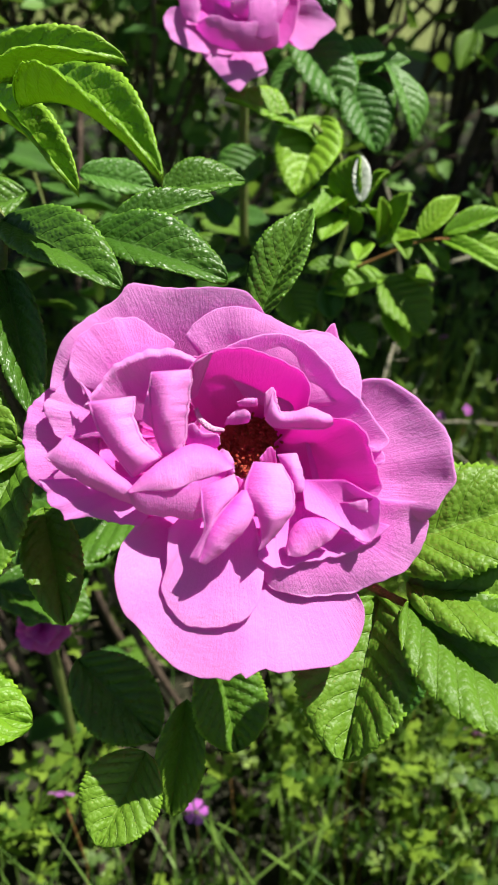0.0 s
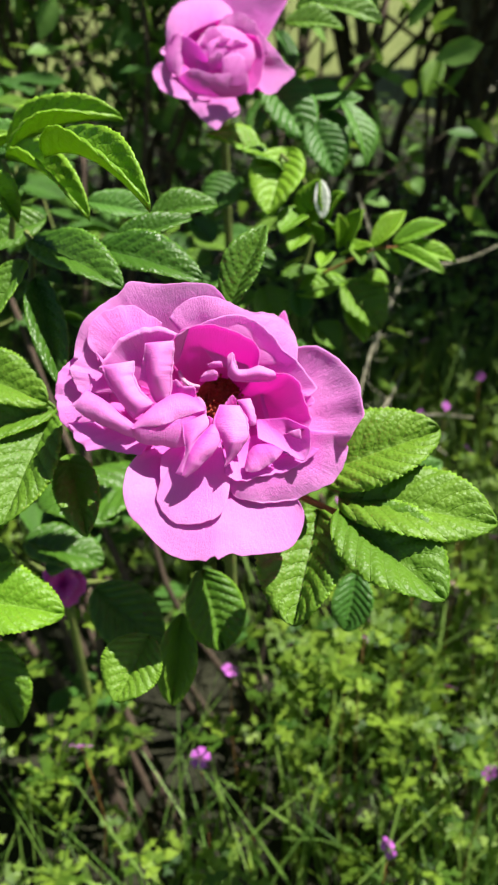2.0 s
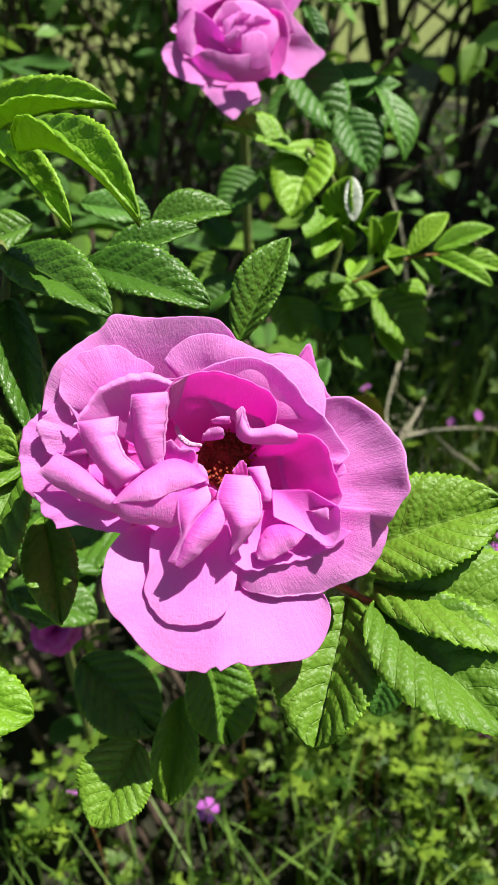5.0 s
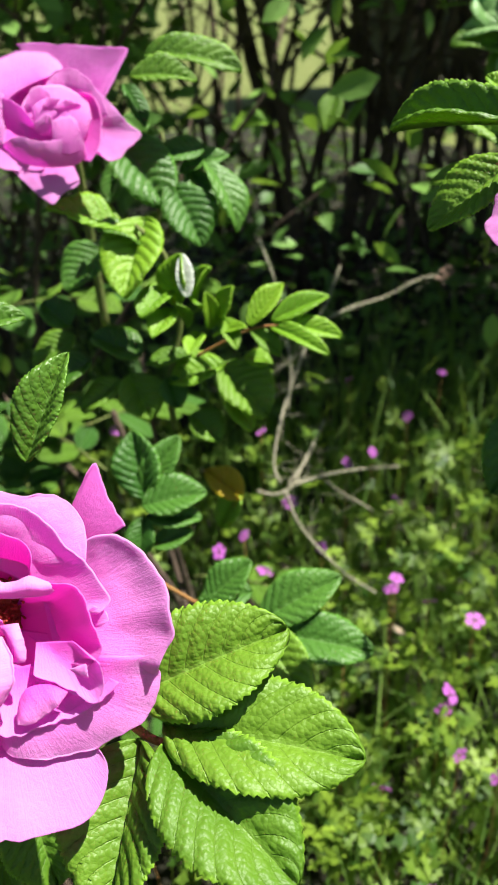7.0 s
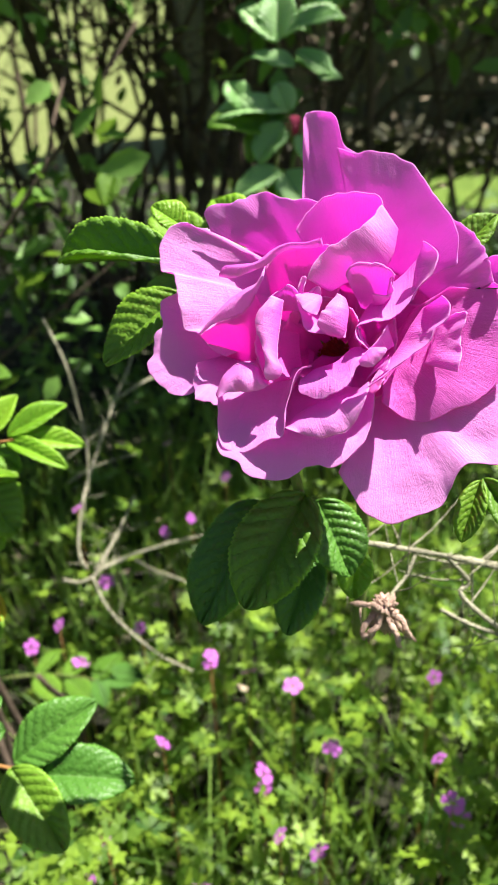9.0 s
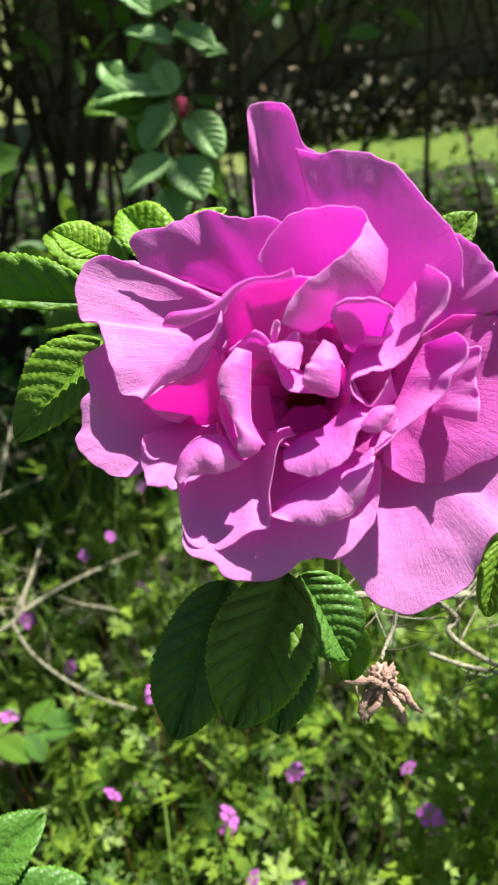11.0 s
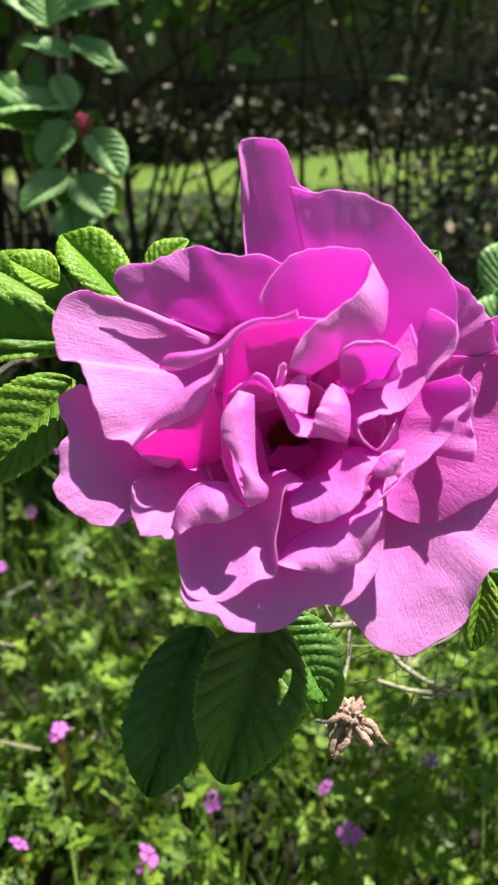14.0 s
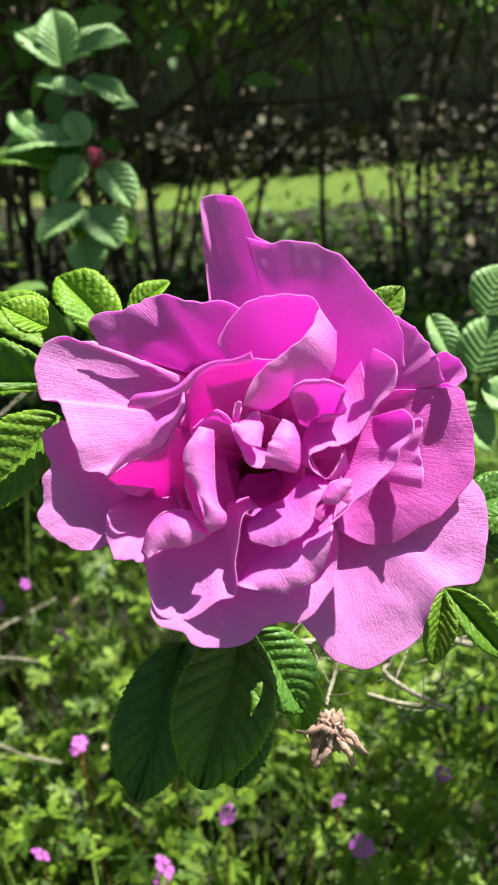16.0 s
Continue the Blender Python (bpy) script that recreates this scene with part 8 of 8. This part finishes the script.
def rose_bush(at, box, canes, leaves, size, seed, label):
    """Thorny canes from one foot with leaves all over the box (x0, x1, y0, y1, z0, z1)."""
    r = random.Random(seed)
    bush = empty("rose_bush", at, label, "rose bush", "rose bushes")
    x0, x1, y0, y1, z0, z1 = box
    for _ in range(canes):
        top = Vector((r.uniform(x0, x1), r.uniform(y0, y1), r.uniform((z0 + z1) / 2, z1)))
        foot = Vector(at) + Vector((r.gauss(0, 0.04), r.gauss(0, 0.04), -0.01))
        mid = foot.lerp(top, 0.5) + Vector((r.gauss(0, 0.03), r.gauss(0, 0.03), 0.05))
        attach("cane", tube("cane", [tuple(foot), tuple(mid), tuple(top)], (0.004, 0.0018), MAT["bark"], 7, 16, 0.06), bush)
    for _ in range(leaves):
        p = Vector((r.uniform(x0, x1), r.uniform(y0, y1), r.uniform(z0, z1)))
        a = r.uniform(0, 6.28)
        bush_leaf(bush, p, (math.cos(a), math.sin(a), r.uniform(-0.2, 0.3)), size * r.uniform(0.8, 1.2), r)
    return bush


rose_bush((-0.12, 0.36, 0), (-0.36, -0.10, 0.40, 0.56, 0.36, 0.64), 9, 20, 0.034, 21, "dense rose bush with dark green serrated leaves")
rose_bush((0.0, 0.46, 0), (-0.14, 0.07, 0.40, 0.55, 0.18, 0.52), 7, 14, 0.030, 22, "shaded rose bush foliage behind the blooms")



# Stands out of view on the right, added to shade the herbs.
rose_bush((0.52, 0.28, 0), (0.45, 0.62, 0.20, 0.34, 0.50, 0.62), 7, 16, 0.034, 24, "leafy rose bush added out of view beside the ruffled bloom for shade")


# ---------------------------------------------------------------- dead canes and withered hips
def dead_cane(points, r0, r1, label):
    """A dry cane with knots, prickles and snapped side twigs."""
    r = random.Random(int(points[0][0] * 1e4))
    r0, r1 = 0.72 * r0, 0.72 * r1
    bits = [tube("cane", points, (r0, r1), MAT["dead_wood"], 7, 40, 0.22)]
    c = spline(points, 60)
    for k in range(2, 58):
        if r.random() < 0.45:
            d = Vector((r.gauss(0, 1), r.gauss(0, 1), r.gauss(0, 1))).normalized()
            p = Vector(c[k])
            bits.append(tube("prickle", [tuple(p), tuple(p + d * r0 * 1.7)], (r0 * 0.24, r0 * 0.05), MAT["dead_wood"], 4, 3))
    for k in range(7):
        p, d = Vector(c[r.randrange(6, 58)]), Vector((r.gauss(0, 1), r.gauss(0, 0.5), r.gauss(0.3, 1))).normalized()
        bits.append(tube("twig", [tuple(p), tuple(p + d * 0.012), tuple(p + d * 0.026 + Vector((0, 0, 0.004)))], (r1 * 0.42, r1 * 0.16), MAT["dead_wood"], 5, 8, 0.25))
    ob = attach("dead_cane", joined("dead_cane", bits, MAT["dead_wood"]))
    return tagged(ob, label, "dead twig", "dead rose canes")


dead_cane([(0.0992, 0.6318, 0.5170), (0.1098, 0.6121, 0.4877), (0.1138, 0.5942, 0.4605), (0.1160, 0.5564, 0.4392), (0.1107, 0.5375, 0.4097)], 0.0014, 0.0011, "pale dry rose cane with knots among the herbs")
dead_cane([(0.1012, 0.5042, 0.3666), (0.0975, 0.5170, 0.3768), (0.1064, 0.5440, 0.4008), (0.1230, 0.5885, 0.4158), (0.1475, 0.6461, 0.4334), (0.1605, 0.6652, 0.4456), (0.1758, 0.6906, 0.4678)], 0.0019, 0.0011, "pale dry rose cane with knots among the herbs")
dead_cane([(0.1500, 0.6459, 0.4332), (0.1817, 0.6692, 0.4354), (0.2174, 0.6902, 0.4345), (0.2579, 0.7242, 0.4356), (0.2829, 0.7433, 0.4307)], 0.0016, 0.0012, "pale dry rose cane with knots among the herbs")
dead_cane([(0.1075, 0.5024, 0.3644), (0.1383, 0.5170, 0.3622), (0.1748, 0.5412, 0.3479), (0.2112, 0.5718, 0.3250)], 0.0022, 0.0011, "pale dry rose cane with knots among the herbs")
dead_cane([(0.1077, 0.5036, 0.3663), (0.1219, 0.5311, 0.3640), (0.1364, 0.5730, 0.3564), (0.1499, 0.6070, 0.3549)], 0.0019, 0.0011, "pale dry rose cane with knots among the herbs")
dead_cane([(0.1379, 0.5146, 0.3585), (0.1517, 0.5158, 0.3434), (0.1662, 0.5187, 0.3307), (0.1788, 0.5215, 0.3180)], 0.0015, 0.0011, "pale dry rose cane with knots among the herbs")
dead_cane([(0.1047, 0.4963, 0.3639), (0.1111, 0.4800, 0.3486), (0.1259, 0.4630, 0.3331), (0.1449, 0.4471, 0.3196), (0.1640, 0.4348, 0.3116)], 0.0016, 0.0012, "pale dry rose cane with knots among the herbs")
dead_cane([(0.0832, 0.5063, 0.3588), (0.0961, 0.4999, 0.3594), (0.1097, 0.5022, 0.3643), (0.1178, 0.5127, 0.3721)], 0.0022, 0.0015, "pale dry rose cane with knots among the herbs")
dead_cane([(-0.0829, 0.5762, 0.4138), (-0.0779, 0.5645, 0.3962), (-0.0781, 0.5546, 0.3809), (-0.0697, 0.5438, 0.3651)], 0.0019, 0.0014, "pale dry rose cane with knots among the herbs")
dead_cane([(-0.0837, 0.5909, 0.3995), (-0.0758, 0.5811, 0.3852), (-0.0726, 0.5654, 0.3613)], 0.0016, 0.0012, "pale dry rose cane with knots among the herbs")
dead_cane([(0.0975, 0.6058, 0.4032), (0.1182, 0.6119, 0.4146), (0.1349, 0.6273, 0.4216)], 0.0012, 0.0009, "pale dry rose cane with knots among the herbs")
dead_cane([(0.0958, 0.5953, 0.3869), (0.1218, 0.6083, 0.3910), (0.1593, 0.6264, 0.3857)], 0.0009, 0.0006, "pale dry rose cane with knots among the herbs")


def withered_flower(at, size, hang, seed, label):
    """A dry brown flower head: crumpled husk with curled sepals."""
    r = random.Random(seed)
    ob = empty("withered_flower", at, label, "withered flower", "withered flowers")
    at, hang = Vector(at), Vector(hang).normalized()
    attach("husk", lump("husk", at, size * 0.55, MAT["withered"], seed, 0.8, 1.3, 4, 3.6), ob)
    attach("husk", lump("husk", at + hang * size * 1.1, size * 0.34, MAT["withered"], seed + 3, 0.8, 2.2, 3, 3.0), ob)
    side = hang.cross(Vector((0.3, 0.9, 0.1))).normalized()
    for k in range(15):
        a = 2 * math.pi * k / 15 + r.uniform(-0.4, 0.4)
        d = (side * math.cos(a) * 1.3 + hang.cross(side) * math.sin(a) + hang * r.uniform(-0.3, 1.3)).normalized()
        pts, p = [at + d * size * 0.3], at + d * size * 0.3
        for j in range(5):
            d = (d + Vector((r.gauss(0, 0.5), r.gauss(0, 0.5), r.gauss(-0.22, 0.45)))).normalized()
            p = p + d * size * r.uniform(0.30, 0.55)
            pts.append(p)
        if k % 3:
            attach("sepal", tube("sepal", [tuple(q) for q in pts], (size * 0.09, size * 0.19, size * 0.15, size * 0.17, size * 0.05), MAT["withered"], 7, 20, 0.28), ob)
            continue
        c = spline([tuple(q) for q in pts], 18)
        wide = size * r.uniform(0.10, 0.30) * np.sin(np.pi * np.linspace(0.12, 0.97, 18)) ** 0.7
        across = np.array([r.gauss(0, 1), r.gauss(0, 1), r.gauss(0, 1)])
        across /= np.linalg.norm(across)
        v = np.linspace(-1, 1, 5)
        sheet = c[:, None] + (wide[:, None] * v[None])[..., None] * across
        sheet[..., 2] += (0.9 * wide[:, None] * (v[None] ** 2 - 0.4)) + size * 0.05 * ripple(r, np.linspace(0, 1, 18), 16)[:, None]
        uv = np.stack(np.meshgrid(np.linspace(0, 1, 18), v, indexing="ij"), 2)
        attach("sepal", shell("sepal", sheet, uv, size * 0.05, MAT["withered"]), ob)
    return ob


def rose_bud(at, size, label):
    """A closed red bud in green sepals."""
    ob = empty("rose_bud", at, label, "flower bud")
    at = Vector(at)
    attach("bud_petal", lump("bud_petal", at + Vector((0, 0, size * 0.6)), size * 0.62, MAT["bud_red"], 2, 0.18, 1.35, 3, 1.6), ob)
    attach("hip", lump("hip", at - Vector((0, 0, size * 0.35)), size * 0.42, MAT["green_stem"], 4, 0.05, 1.1, 3), ob)
    for k in range(5):
        a = 2 * math.pi * k / 5
        c, s = math.cos(a), math.sin(a)
        pts = [at + Vector((c * 0.3, s * 0.3, -0.2)) * size, at + Vector((c * 0.62, s * 0.62, 0.4)) * size, at + Vector((c * 0.75, s * 0.75, 1.5)) * size]
        attach("sepal", tube("sepal", [tuple(q) for q in pts], (size * 0.16, size * 0.03), MAT["green_stem"], 6, 10), ob)
    attach("stalk", tube("stalk", [tuple(at - Vector((0, 0, size * 0.6))), tuple(at + Vector((-0.01, 0.0, -0.06))), tuple(at + Vector((-0.02, 0.01, -0.14)))], (0.0016, 0.002), MAT["green_stem"], 7, 12), ob)
    return ob


withered_flower((0.1942, 0.1997, 0.5768), 0.0056, (0.1, -0.2, -1), 3, "dry brown withered rose with curled sepals on a bent stalk")
withered_flower((0.2871, 0.7442, 0.4325), 0.006, (0.6, 0.2, -0.4), 5, "dry grey brown seed head at the end of a dead cane")
withered_flower((-0.2085, 0.6303, 0.6497), 0.010, (0.2, -0.4, -0.8), 7, "faded orange brown rose among the leaves")
rose_bud((0.2897, 0.5792, 0.6457), 0.0095, "closed dark red rosebud in green sepals")
dead_cane([(0.1920, 0.2323, 0.5785), (0.2098, 0.2303, 0.5726), (0.2299, 0.2272, 0.5659)], 0.0015, 0.0013, "grey brown rose twig below the ruffled bloom")
dead_cane([(0.2183, 0.2278, 0.5683), (0.2118, 0.2204, 0.5673), (0.2049, 0.2143, 0.5682), (0.2017, 0.2113, 0.5680)], 0.0010, 0.0008, "grey brown rose twig below the ruffled bloom")
dead_cane([(0.2299, 0.2272, 0.5659), (0.2383, 0.2242, 0.5547), (0.2347, 0.2230, 0.5514), (0.2419, 0.2163, 0.5435), (0.2539, 0.2083, 0.5353)], 0.0013, 0.0012, "grey brown rose twig below the ruffled bloom")
dead_cane([(0.2270, 0.2219, 0.5466), (0.2358, 0.2169, 0.5420), (0.2485, 0.2108, 0.5372)], 0.0011, 0.0010, "grey brown rose twig below the ruffled bloom")
dead_cane([(0.2299, 0.2272, 0.5659), (0.2574, 0.2292, 0.5510), (0.2870, 0.2313, 0.5274)], 0.0018, 0.0021, "grey brown rose twig below the ruffled bloom")


# ---------------------------------------------------------------- small pink wild flowers among the herbs
def wild_flower_mesh():
    verts, faces = [], []
    for k in range(5):
        a = 2 * math.pi * k / 5
        c, s = math.cos(a), math.sin(a)
        base = len(verts)
        for x, y, z in ((0.001, 0, 0), (0.0035, 0.0018, 0.0006), (0.006, 0.0033, 0.0009), (0.0080, 0.0022, 0.0003), (0.0078, 0, 0.0), (0.0080, -0.0022, 0.0003), (0.006, -0.0033, 0.0009), (0.0035, -0.0018, 0.0006)):
            verts.append((x * c - y * s, x * s + y * c, z))
        faces.append(tuple(base + i for i in range(8)))
    return mesh_of("petal", verts, faces, MAT["herb_petal"], True, [(0.5, 0.8)] * len(verts))


WILD = wild_flower_mesh()


def wild_flower(x, y, z, turn):
    r = random.Random(int((x + y) * 1e4))
    ob = empty("wild_flower", (x, y, 0.0), "small pink five-petalled wild flower on a thin stalk", "wild flower", "pink wild flowers")
    attach("stalk", tube("stalk", [(x + r.gauss(0, 0.02), y + r.gauss(0, 0.02), 0), (x, y, z * 0.6), (x, y, z)], (0.0007, 0.0004), MAT["red_stem"], 5, 8), ob)
    attach("flower_head", WILD, ob, pose(x, y, z, r.uniform(5, 60), r.gauss(0, 20), turn) @ Matrix.Scale(r.uniform(0.62, 0.9), 4))
    return ob


LOW_FLOWERS = [(0.203, 0.778), (0.249, 0.693), (0.174, 0.619), (0.208, 0.556), (0.133, 0.502), (0.071, 0.524), (0.085, 0.479), (0.049, 0.506), (0.179, 0.449), (0.205, 0.433), (0.232, 0.411), (0.189, 0.339), (0.242, 0.353), (0.190, 0.305), (0.209, 0.289), (0.139, 0.288), (0.114, 0.565), (0.309, 0.780), (0.097, 0.683), (0.201, 0.633), (-0.052, 0.705), (-0.019, 0.235), (-0.093, 0.242), (0.075, 0.311), (-0.004, 0.300), (0.087, 0.182), (0.152, 0.227), (0.298, 0.286), (0.333, 0.389), (0.133, 0.390), (0.089, 0.331)]
TALL_FLOWERS = [(0.414, 0.309), (0.286, 0.278), (0.357, 0.287), (0.232, 0.334), (0.292, 0.307), (0.187, 0.327), (0.177, 0.429)]
for x, y, z in [(x, y, 0.30) for x, y in LOW_FLOWERS] + [(x, y, 0.33) for x, y in TALL_FLOWERS]:
    wild_flower(x, y, z, (x * 7919 + y * 4271) * 100 % 360)
